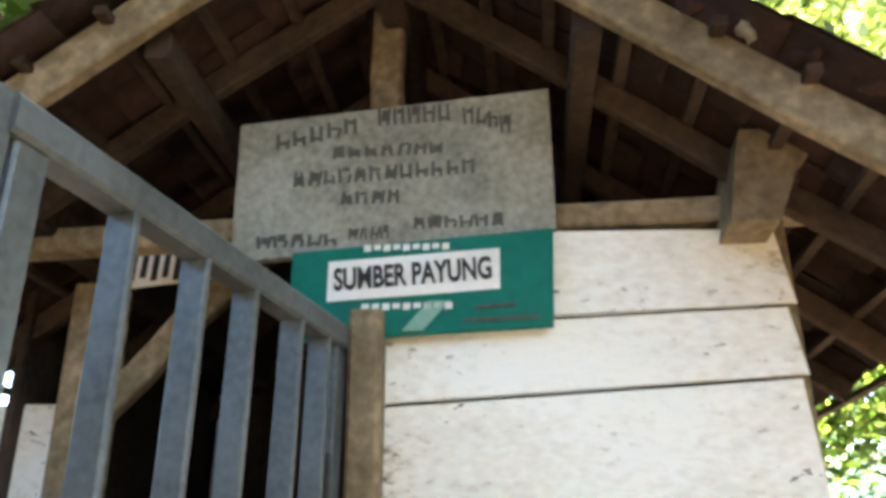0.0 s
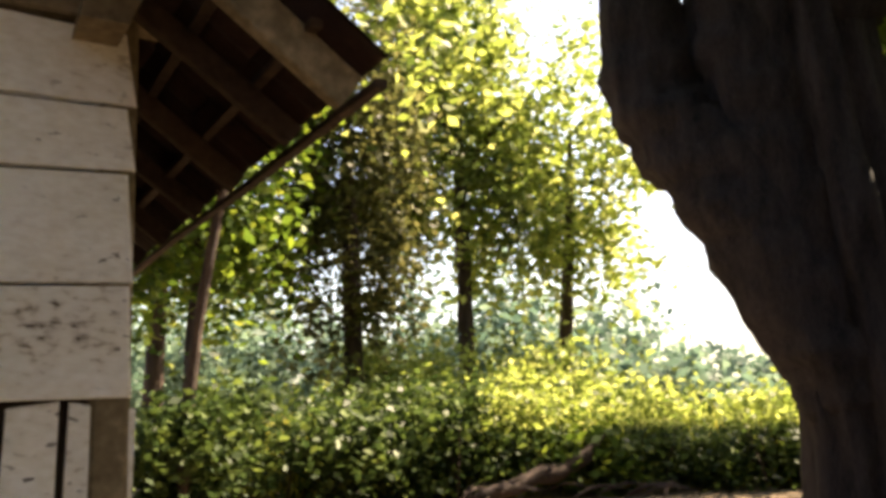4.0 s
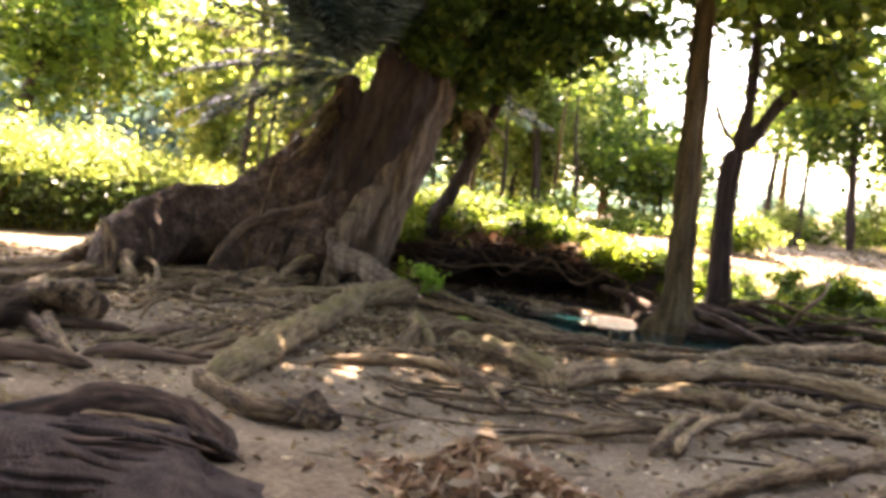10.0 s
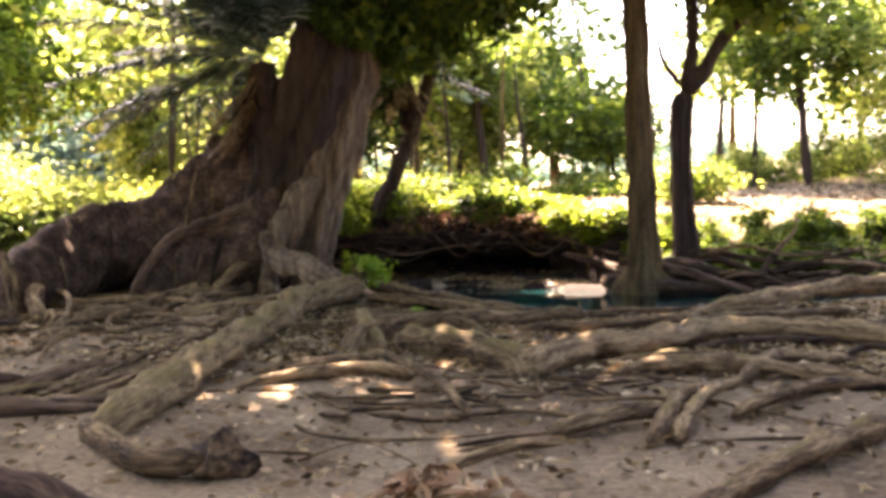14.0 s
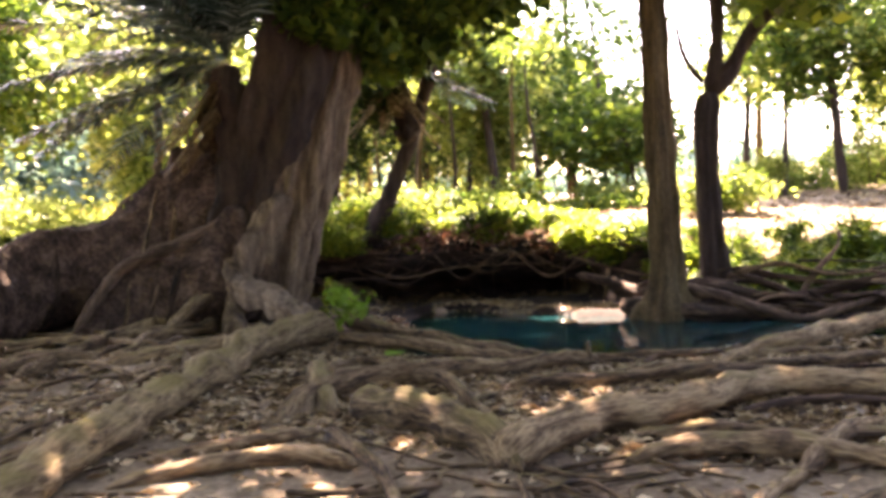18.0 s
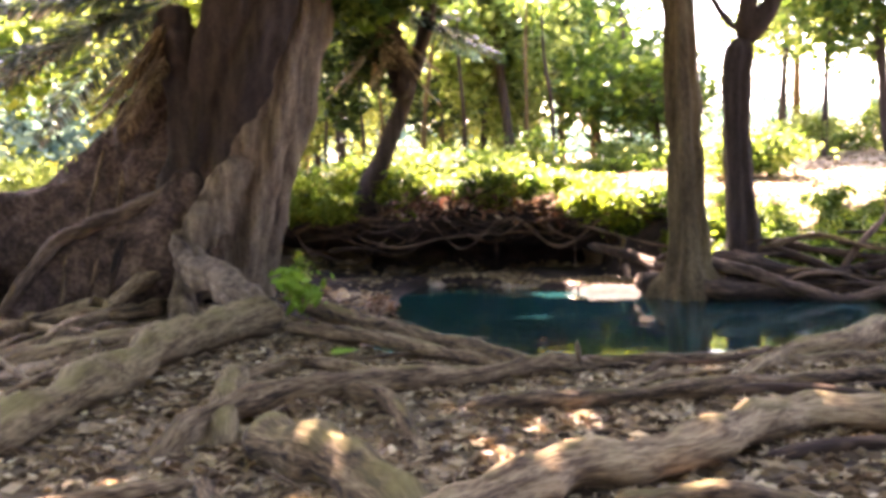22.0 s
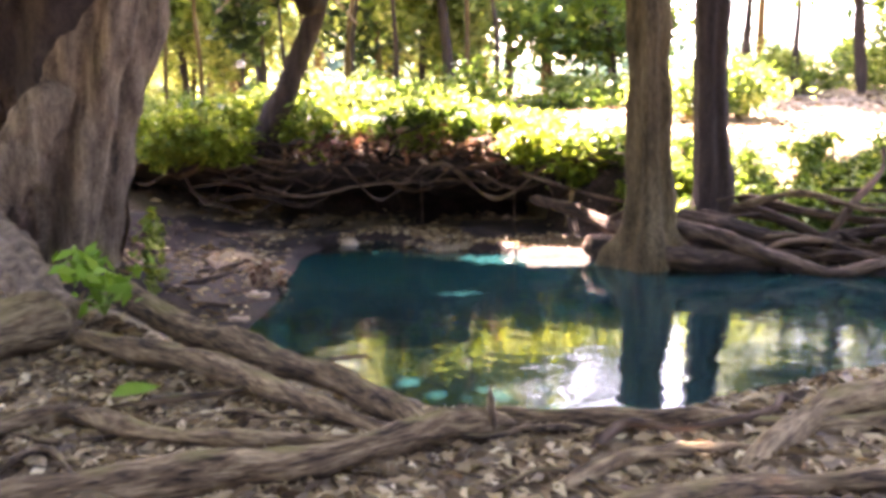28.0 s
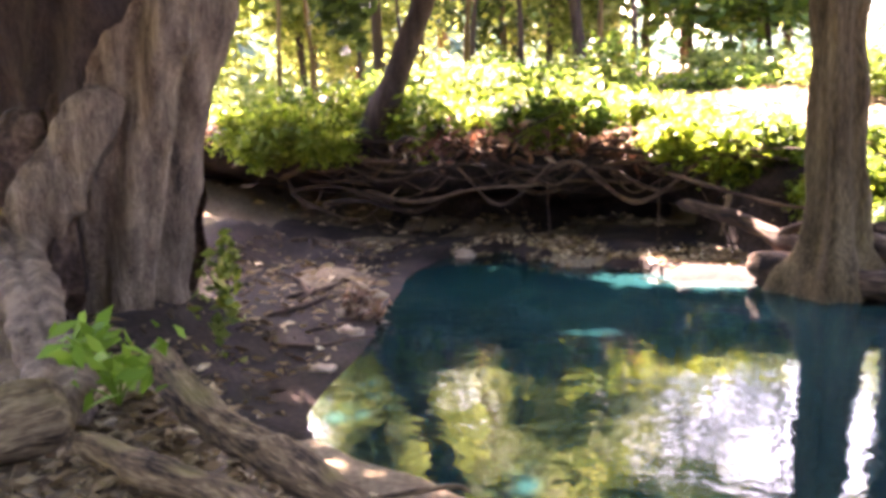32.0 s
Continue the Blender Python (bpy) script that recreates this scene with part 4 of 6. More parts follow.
# the great roots, each by its run over the floor
root(0.15, 0.1, (-1.12, 10.34, 0.16), (-1.4, 9.75, 0.17), (-1.44, 9.2, 0.16), (-1.31, 8.3, 0.15), (-1.22, 7.5, 0.14), (-1.08, 6.6, 0.12), (-1.0, 5.9, 0.1), (-0.97, 5.3, 0.08), (-1.0, 5.0, 0.04), moss=0.5)
root(0.062, 0.058, (-1.12, 5.2, 0.05), (-0.73, 4.84, 0.05), (-0.37, 4.56, 0.06), (-0.12, 4.6, 0.06))
root(0.095, 0.06, (-1.3, 11.0, 0.22), (-0.6, 10.5, 0.11), (-0.08, 10.27, 0.07), (0.36, 10.05, 0.05), (0.77, 9.75, 0.03), (1.12, 9.48, 0.0))
root(0.068, 0.045, (-1.02, 10.22, 0.12), (-0.5, 10.05, 0.09), (-0.05, 9.95, 0.07), (0.37, 9.68, 0.06), (0.72, 9.48, 0.05), (1.0, 9.36, 0.01))
root(0.055, 0.085, (1.42, 9.62, 0.02), (1.18, 9.45, 0.07), (1.0, 9.24, 0.08), (0.78, 9.0, 0.08), (0.5, 8.83, 0.1), (0.25, 8.62, 0.13), (0.0, 8.42, 0.15), (-0.2, 8.25, 0.13), (-0.36, 7.95, 0.1), (-0.42, 7.65, 0.04), (-0.4, 7.4, -0.06))
root(0.022, 0.018, (1.33, 9.54, -0.02), (1.325, 9.53, 0.1), (1.32, 9.54, 0.2))
root(0.04, 0.05, (1.25, 9.76, 0.0), (1.62, 9.66, 0.04), (1.92, 9.66, 0.04), (2.19, 9.74, 0.04), (2.45, 9.68, 0.05), (2.9, 9.8, 0.05), (3.4, 10.05, 0.03))
root(0.05, 0.13, (2.25, 9.25, 0.0), (2.46, 9.5, 0.06), (2.68, 9.76, 0.09), (2.95, 9.97, 0.1), (3.3, 10.5, 0.11), (3.9, 11.3, 0.1), (4.5, 11.95, 0.08), (5.5, 12.4, 0.02), (7.0, 12.6, -0.12))
root(0.05, 0.06, (0.82, 8.5, 0.02), (1.18, 8.53, 0.06), (1.52, 8.66, 0.06), (1.92, 8.86, 0.06), (2.35, 9.05, 0.06), (2.75, 9.2, 0.06), (3.15, 9.45, 0.06), (3.9, 9.9, 0.04))
root(0.03, 0.034, (1.58, 9.0, 0.01), (1.85, 9.3, 0.04), (2.16, 9.42, 0.04), (2.46, 9.45, 0.04), (2.85, 9.5, 0.02))
root(0.1, 0.085, (1.03, 6.68, 0.03), (1.18, 6.95, 0.1), (1.32, 7.18, 0.11), (1.5, 7.42, 0.11), (1.75, 7.62, 0.1), (2.0, 7.8, 0.1), (2.28, 8.22, 0.1), (2.6, 8.42, 0.1), (3.05, 8.36, 0.1), (3.45, 8.25, 0.1), (4.2, 8.05, 0.08), (5.2, 8.3, 0.02), moss=0.3)
root(0.12, 0.1, (-0.12, 7.95, -0.1), (0.0, 7.75, 0.03), (0.2, 7.54, 0.1), (0.45, 7.42, 0.12), (0.74, 7.18, 0.11), (0.98, 6.94, 0.08), (1.15, 6.66, 0.02), moss=0.7)
root(0.045, 0.04, (0.1, 8.52, 0.1), (0.36, 8.42, 0.12), (0.52, 8.22, 0.08), (0.68, 7.95, 0.04), (0.84, 7.6, -0.05))
root(0.085, 0.085, (-0.18, 7.62, -0.08), (-0.3, 7.9, 0.06), (-0.48, 8.3, 0.12), (-0.66, 8.7, 0.1), (-0.75, 8.9, -0.04), moss=0.6)
root(0.05, 0.05, (-0.78, 6.2, 0.0), (-0.42, 6.44, 0.06), (-0.04, 6.67, 0.06), (0.34, 6.66, 0.03))
root(0.045, 0.045, (-0.9, 6.62, 0.0), (-0.41, 6.94, 0.05), (0.0, 7.17, 0.05))
root(0.045, 0.024, (-0.02, 7.22, 0.04), (0.36, 6.76, 0.05), (0.62, 6.3, 0.05), (0.88, 5.72, 0.02))
root(0.055, 0.05, (1.62, 6.88, 0.0), (1.85, 7.0, 0.06), (2.16, 7.12, 0.06), (2.51, 7.08, 0.06), (2.72, 6.98, 0.06), (3.0, 6.82, 0.05), (3.6, 6.5, 0.02))
root(0.045, 0.05, (2.33, 6.56, 0.01), (2.72, 7.29, 0.06), (3.06, 7.8, 0.03))
root(0.045, 0.035, (1.82, 5.25, 0.01), (1.9, 5.6, 0.07), (2.02, 6.12, 0.07), (2.16, 6.42, 0.02))
root(0.038, 0.03, (1.96, 5.38, 0.01), (2.05, 5.75, 0.07), (2.2, 6.26, 0.06), (2.48, 6.86, 0.02))
root(0.04, 0.048, (2.28, 5.86, 0.01), (2.45, 6.05, 0.06), (2.69, 6.37, 0.06), (3.0, 6.6, 0.05), (3.4, 6.7, 0.02))
root(0.06, 0.07, (-3.8, 10.4, 0.02), (-3.66, 11.1, 0.08), (-3.3, 11.8, 0.12))
root(0.06, 0.085, (-2.85, 9.2, 0.02), (-2.47, 9.66, 0.08), (-2.1, 9.93, 0.1), (-1.65, 10.12, 0.12), (-1.3, 10.3, 0.12))
root(0.05, 0.06, (-3.5, 8.15, 0.02), (-3.52, 9.05, 0.07), (-3.0, 9.4, 0.06))
root(0.042, 0.045, (1.3, 5.5, 0.01), (1.69, 5.74, 0.05), (2.05, 5.96, 0.02))
root(0.03, 0.028, (0.86, 4.8, 0.0), (1.13, 5.1, 0.03), (1.42, 5.23, 0.02))
root(0.055, 0.07, (1.88, 4.15, 0.01), (2.05, 4.5, 0.06), (2.36, 4.95, 0.06), (2.79, 5.4, 0.06), (3.05, 5.7, 0.06), (3.6, 6.35, 0.06), (4.4, 7.45, 0.04))
root(0.04, 0.045, (1.65, 7.3, 0.0), (2.1, 7.42, 0.05), (2.6, 7.36, 0.05), (3.3, 7.45, 0.04))
root(0.06, 0.075, (3.25, 6.2, 0.01), (3.58, 6.66, 0.06), (4.06, 7.26, 0.07), (4.6, 7.7, 0.05))
root(0.1, 0.06, (-2.8, 3.72, 0.03), (-2.4, 3.92, 0.11), (-1.83, 3.92, 0.11), (-1.3, 3.8, 0.02), moss=0.7)
root(0.06, 0.045, (-2.95, 4.15, 0.0), (-2.6, 4.6, 0.07), (-2.2, 4.9, 0.07), (-1.82, 5.06, 0.01), mat=ROOT_DARK)
root(0.07, 0.05, (-1.7, 2.5, 0.0), (-1.32, 2.9, 0.09), (-1.22, 3.25, 0.02))
root(0.06, 0.06, (-0.62, 1.95, 0.0), (-0.63, 2.4, 0.1), (-0.68, 2.75, 0.12), (-0.75, 3.0, 0.04))
root(0.05, 0.035, (-2.98, 6.05, 0.1), (-2.44, 5.5, 0.08), (-1.93, 5.03, 0.01))
root(0.065, 0.08, (-5.25, 5.85, 0.01), (-4.87, 6.5, 0.08), (-4.78, 7.56, 0.08), (-4.5, 9.0, 0.1))
root(0.05, 0.06, (-6.15, 7.4, 0.0), (-5.62, 8.76, 0.07), (-5.2, 9.7, 0.14))
root(0.065, 0.045, (-4.86, 9.3, 0.72), (-4.66, 9.14, 0.45), (-4.54, 9.03, 0.12), (-4.4, 8.85, -0.02))
root(0.02, 0.016, (-3.78, 8.42, 0.0), (-3.62, 8.36, 0.19), (-3.5, 8.22, 0.14), (-3.54, 8.0, -0.01))
lr2 = random.Random(19)
for k in range(16):
    x0, y0, a, ln = lr2.uniform(-4.2, -1.2), lr2.uniform(2.6, 6.2), lr2.gauss(0.6, 0.5), lr2.uniform(0.7, 1.5)
    r0 = lr2.uniform(0.03, 0.065)
    root(r0, r0 * 0.6, *[(x0 + ln * s * math.cos(a + 0.3 * s) + lr2.gauss(0, 0.04), y0 + ln * s * math.sin(a + 0.3 * s), 0.6 * r0 * (1 if 0 < s < 1 else -1)) for s in (0, 0.3, 0.6, 1.0)], moss=0.5 * (k % 3 == 0), mat=None if k % 2 else ROOT_DARK)
mr = random.Random(61)
for k in range(34):
    x0, y0 = (mr.uniform(-4.8, -1.9), mr.uniform(7.9, 11.2)) if k % 3 else (mr.uniform(1.6, 4.4), mr.uniform(7.6, 9.4))
    a = math.atan2(y0 - 13.0, x0 + 2.6) + mr.gauss(0, 0.3)
    a = a + (0.75 if x0 > -0.5 else -0.5 if x0 < -2.6 else 0)
    ln, r0 = mr.uniform(0.9, 2.2), mr.uniform(0.022, 0.055)
    if y0 + ln * math.sin(a) < 5.0 or (x0 > -0.8 and y0 > 10.2):
        continue
    pts, bend = [], mr.uniform(-0.3, 0.3)
    for s in (0, 0.2, 0.4, 0.6, 0.8, 1.0):
        x, y = x0 + ln * s * math.cos(a + bend * s) + mr.gauss(0, 0.05), y0 + ln * s * math.sin(a + bend * s) + mr.gauss(0, 0.05)
        pts.append((x, y, ground_z(x, y) + 0.03 + 0.04 * math.sin(3.1 * s) * mr.uniform(0.3, 1.2) - (0.05 if s in (0, 1.0) else 0)))
    root(r0, r0 * 0.55, *pts, mat=ROOT_DARK if k % 3 == 0 else ROOT)
# thin roots woven through the rest, too many to count
wr = np.random.RandomState(21)
thin, thin_grain = [], []
for k in range(96):
    far = k > 50
    x0, y0 = (wr.uniform(-4.8, -0.8), wr.uniform(7.0, 11.0)) if far else (wr.uniform(-1.0, 4.2), wr.uniform(4.8, 9.6))
    a = (wr.normal(0.25, 0.35) if not far else wr.normal(2.4, 0.5))
    ln = wr.uniform(0.5, 1.8)
    pts = []
    for s in np.linspace(0, 1, 5):
        pts.append((x0 + math.cos(a) * ln * s + wr.normal(0, 0.13), y0 + math.sin(a) * ln * s + wr.normal(0, 0.13), 0.02 + wr.normal(0, 0.012)))
    rr = wr.uniform(0.007, 0.022)
    thin.append(tube(pts, [rr, rr * 0.8, rr * 0.4], 300 + k, 7, 6, 0.25, 0.9, 12))
    thin_grain.append(GRAIN[0])
tagged(part("root_mat", joined(thin), ROOT, old, grain=np.concatenate(thin_grain)), "thin woven surface roots", kind="stuff")

# crown, high above and round the trunk; unseen clumps added for shade
part("crown", leaves(np.vstack([cloud((-1.2, 12.6, 7.6), (5.0, 4.6, 2.4), 19000, 31, 60, 0.36), cloud((0.2, 8.8, 7.0), (4.2, 3.0, 1.3), 9000, 32, 40, 0.36), cloud((-6.9, 14.4, 7.0), (2.8, 2.6, 1.1), 6500, 37, 40, 0.36), cloud((-5.5, 9.2, 6.9), (1.9, 1.6, 0.7), 4200, 39, 24, 0.36), cloud((-5.0, 16.6, 7.0), (1.7, 1.5, 0.7), 3200, 47, 20, 0.36), cloud((3.8, 11.5, 7.2), (3.0, 3.4, 1.4), 7000, 38, 34, 0.36), cloud((-3.8, 8.9, 7.0), (1.9, 1.7, 0.6), 4600, 40, 26, 0.34)]), 0.15, 33), LEAF_DEEP, old, "dense dark green leaves with added shade clumps")
part("hanging_foliage", leaves(np.vstack([cloud((-0.8, 12.9, 4.5), (1.5, 0.9, 1.0), 3600, 34, 40, 0.3), cloud((-2.2, 12.9, 5.3), (1.6, 0.9, 0.7), 1500, 36, 22, 0.3), cloud((-1.9, 11.85, 3.95), (0.8, 0.3, 0.6), 1300, 49, 20, 0.35), cloud((-1.5, 11.9, 3.35), (0.45, 0.3, 0.35), 380, 43, 12, 0.35), cloud((-1.3, 12.4, 3.5), (0.5, 0.4, 0.4), 500, 50, 12, 0.35), cloud((-0.7, 13.2, 4.0), (1.3, 0.8, 0.8), 2600, 44, 26, 0.3), cloud((0.5, 13.4, 4.3), (0.9, 0.7, 0.5), 900, 46, 14, 0.3), cloud((-1.3, 13.1, 3.25), (0.75, 0.6, 0.5), 1100, 48, 16, 0.3)]), 0.11, 35, droop=0.5), LEAF, old, "drooping dark green leaves")


fringe = np.array([(-2.9 - 1.3 * s, 12.75 - 0.75 * s * s, 2.05 - 0.75 * s) for s in np.linspace(0, 1, 24)])
fr2 = np.random.RandomState(77)
fq = np.repeat(fringe, 12, axis=0) + fr2.normal(size=(24 * 12, 3)) * (0.12, 0.08, 0.1) + (-0.25, 0.3, 0.12)
grass_tuft = thing("dry_grass", (-3.4, 12.5, 1.9), "fringe of dry yellow grass on top of the root wall", "grass")
tagged(part("blades", leaves(fq, 0.025, 78, 9.0, 0.0, -0.6), GRASS, grass_tuft), kind="stuff")


def frond_geo(base, yaw, rise, length, seed, leaflets=34, sag=1.0):
    """An arching palm frond: a rib with two rows of narrow leaflets."""
    r = random.Random(seed)
    pts = []
    for k in range(8):
        s = k / 7
        out, up = length * s * math.cos(rise * (1 - 0.3 * s)), length * (math.sin(rise) * s - sag * 0.42 * s * s)
        pts.append((base[0] + math.cos(yaw) * out, base[1] + math.sin(yaw) * out, base[2] + up))
    rib = tube(pts, [0.012, 0.008, 0.003], seed, 5, 2, 0.0)
    c = spline(pts, 6)
    v, f = [], []
    side = Vector((-math.sin(yaw), math.cos(yaw), 0))
    for k in range(leaflets):
        s = 0.14 + 0.85 * k / leaflets
        q = Vector(c[int(s * (len(c) - 1))])
        d = Vector(c[min(len(c) - 1, int(s * (len(c) - 1)) + 2)]) - Vector(c[max(0, int(s * (len(c) - 1)) - 1)])
        d.normalize()
        ln = length * 0.15 * math.sin(math.pi * (0.12 + 0.85 * s)) + 0.05
        for sg in (1, -1):
            tip = q + (side * sg * 0.85 + d * 0.75 + Vector((0, 0, 0.15 - r.uniform(0, 0.55)))).normalized() * ln
            mid = (q + tip) / 2 + Vector((0, 0, 0.03))
            n = len(v)
            v += [q, mid + d * 0.024, tip, mid - d * 0.024]
            f.append((n, n + 1, n + 2, n + 3))
    return rib, (np.array([tuple(x) for x in v]), np.array(f))


def palm_at(heart, foot, count, lengths, seed, label, dry, side=0.0):
    """A palm: stem, a fan of arching fronds all round and a skirt of withered ones."""
    t = thing("palm", foot, label, "palm", "palms")
    h, g = np.array(heart), np.array(foot)
    part("stem", tube([g - (0, 0, 0.3), g * 0.7 + h * 0.3 + (0.03, 0, 0), g * 0.3 + h * 0.7, h - (0, 0, 0.05)], [0.17, 0.16, 0.17, 0.12], seed, 24, 10, 0.3, 1.0, 14), BARK_DARK, t, "dark stem rough with old frond stubs")
    q = random.Random(seed)
    for k in range(count):
        yaw, rise = k * 2.39996 + q.uniform(-0.25, 0.25), -0.35 + 1.85 * ((k * 0.7548777) % 1.0)
        if side and (rise < 1.0 and math.cos(yaw - side) < -0.3 or rise < 0.45 and math.cos(yaw + 0.9) > 0.25):
            continue
        rib, lf = frond_geo(heart, yaw, rise, q.uniform(*lengths), seed * 50 + k, 76, q.uniform(0.1, 0.7))
        o = part("frond", rib, LEAF_PALM, t)
        tagged(part("frond_blade", lf, LEAF_PALM, o), kind="stuff")
    for k in range(dry):
        rib, lf = frond_geo((h[0], h[1], h[2] - 0.12), (side + 0.55 * math.sin(k * 2.4) - 0.5 if side else k * 2.39996 + 0.4), q.uniform(-1.4, -0.85), q.uniform(0.8, 1.4), seed * 50 + 300 + k, 40, 0.1)
        o = part("dry_frond", rib, DRY_LITTER, t, "withered tan frond")
        tagged(part("frond_blade", lf, DRY_LITTER, o), kind="stuff")
    return t


palm_at((-2.87, 11.88, 3.1), (-2.95, 12.15, 2.1), 120, (1.8, 2.9), 8, "palm with blue-green arching fronds rooted on the old trunk", 8, 3.74)
palm_at((-2.3, 16.95, 3.75), (-2.15, 17.1, 2.7), 40, (1.5, 2.5), 9, "small palm with brown frond skirt rooted on leaning trunk", 18)

# ---- twin trees on the far side of the pool ----
twin = thing("twin_tree", (2.14, 15.5, -0.4), "slender tree with pale mossy trunk rising from roots in the water", "tree", "twin trees")
part("trunk", tube([(2.14, 15.6, -0.75), (2.15, 15.58, -0.35), (2.15, 15.58, 0.0), (2.14, 15.58, 0.5), (2.1, 15.6, 1.8), (2.05, 15.65, 3.6), (1.95, 15.8, 6.5)], [0.6, 0.44, 0.27, 0.22, 0.205, 0.19, 0.13], 17, 48, 12, 0.07, 1.0, 4.0, 5, furrow=0.04), BARK_PALE, twin)
twin_b = thing("twin_tree", (2.85, 16.3, -0.3), "slender forked tree with dark trunk behind its twin", "tree", "twin trees")
part("trunk", tube([(2.85, 16.35, -0.6), (2.86, 16.33, 0.0), (2.83, 16.33, 0.8), (2.78, 16.35, 2.0), (2.86, 16.4, 2.95)], [0.4, 0.26, 0.185, 0.175, 0.2], 18, 40, 10, 0.1, 1.0, 4.0, 4, furrow=0.04), BARK_DARK, twin_b)
for pts, rad in (([(2.84, 16.4, 2.8), (2.98, 16.4, 3.7), (2.95, 16.4, 5.6)], [0.13, 0.11, 0.08]),
                 ([(2.88, 16.4, 2.8), (3.25, 16.4, 3.35), (3.6, 16.4, 3.9), (4.5, 16.3, 4.5)], [0.16, 0.13, 0.11, 0.05]),
                 ([(2.8, 16.4, 3.0), (2.5, 16.4, 3.45), (2.35, 16.4, 4.2)], [0.06, 0.045, 0.03])):
    part("limb", tube(pts, rad, 4, 10, 6, 0.12), BARK_DARK, twin_b)
part("crown", leaves(cloud((2.0, 15.8, 7.6), (3.2, 3.0, 2.2), 6000, 51, 26), 0.17, 52), LEAF, twin, "light green leaves")
# Clumps beyond y 18 are added as sun blockers for pool and bank.
part("crown", leaves(np.vstack([cloud((4.2, 16.3, 6.4), (2.8, 2.6, 1.9), 5000, 53, 24), cloud((4.6, 16.4, 4.3), (1.1, 0.9, 0.5), 600, 54, 8), cloud((4.9, 18.6, 7.2), (3.0, 2.0, 1.0), 5000, 56, 26, 0.36), cloud((2.3, 20.8, 7.2), (2.3, 0.8, 0.5), 6500, 57, 30, 0.3), cloud((0.15, 21.2, 7.2), (0.8, 0.45, 0.4), 1800, 58, 20, 0.3), cloud((3.0, 22.2, 7.4), (2.2, 0.7, 0.4), 4500, 59, 26, 0.3), cloud((-0.65, 21.25, 7.2), (0.45, 0.35, 0.4), 1000, 60, 14, 0.3)]), 0.16, 55), LEAF, twin_b, "light green leaves")
for r0, r1, pts in (
        (0.13, 0.12, [(2.1, 15.5, -0.2), (1.9, 15.55, -0.3), (1.66, 15.7, -0.28), (1.5, 15.85, -0.3)]),
        (0.16, 0.1, [(2.1, 15.4, -0.28), (2.5, 15.3, -0.36), (3.0, 15.35, -0.38), (3.6, 15.5, -0.4)]),
        (0.12, 0.05, [(2.3, 15.6, 0.0), (2.8, 15.5, -0.1), (3.3, 15.3, -0.25), (3.9, 15.2, -0.42), (4.5, 15.3, -0.3), (5.2, 15.6, -0.1)]),
        (0.09, 0.05, [(2.0, 15.6, -0.1), (1.7, 16.1, -0.1), (1.3, 16.6, 0.0), (0.7, 16.9, 0.1)]),
        (0.1, 0.05, [(2.4, 15.8, 0.05), (3.0, 15.7, -0.05), (3.7, 15.7, -0.2), (4.4, 15.9, -0.1), (5.4, 16.0, 0.05)]),
        (0.07, 0.04, [(3.0, 16.2, 0.1), (3.6, 15.9, 0.0), (4.2, 15.6, -0.3), (4.9, 15.5, -0.35), (5.6, 15.3, -0.2)]),
        (0.06, 0.03, [(3.1, 16.3, 0.2), (3.8, 16.0, 0.1), (4.6, 15.9, 0.0), (5.5, 15.8, 0.2)]),
        (0.05, 0.03, [(2.0, 15.7, 0.15), (1.8, 15.9, 0.0), (1.75, 16.3, -0.1)]),
        (0.05, 0.03, [(4.0, 15.8, -0.2), (4.3, 16.0, 0.2), (4.6, 16.3, 0.5), (4.7, 16.6, 0.75)]),
        (0.07, 0.04, [(3.0, 15.9, -0.2), (3.8, 15.6, -0.35), (4.8, 15.7, -0.3), (5.8, 15.7, -0.25)])):
    root(r0, r1, *pts, owner=twin if pts[0][0] < 2.6 else twin_b, mat=ROOT_DARK)
for k in range(26):
    q = random.Random(500 + k)
    x0, ln = q.uniform(2.6, 5.5), q.uniform(0.8, 2.0)
    z0 = q.uniform(-0.4, 0.25)
    yy = 15.35 + 1.1 * (z0 + 0.4) + q.uniform(-0.1, 0.2)
    rr = q.uniform(0.015, 0.045)
    root(rr, rr * 0.5, *[(x0 + ln * s, yy + q.uniform(-0.12, 0.12), z0 + q.uniform(-0.1, 0.12)) for s in (0, 0.35, 0.7, 1.0)], owner=twin_b, mat=ROOT if k % 5 == 0 else ROOT_DARK)
hollow = thing("hollow_log", (1.62, 15.62, -0.4), "broken hollow log end at the water's edge", "log")
lg = tube([(2.1, 15.45, -0.28), (1.85, 15.55, -0.27), (1.6, 15.66, -0.27)], [0.15, 0.14, 0.13], 9, 14, 5, 0.15, close=False)
part("shell", lg, ROOT_DARK, hollow)
# Black tube stands for the shade within the log end.
part("core", tube([(1.75, 15.59, -0.27), (1.64, 15.64, -0.27)], [0.08, 0.1], 9, 12, 3, 0.1, close=False), INK, hollow, "black core for the shade inside the hollow")

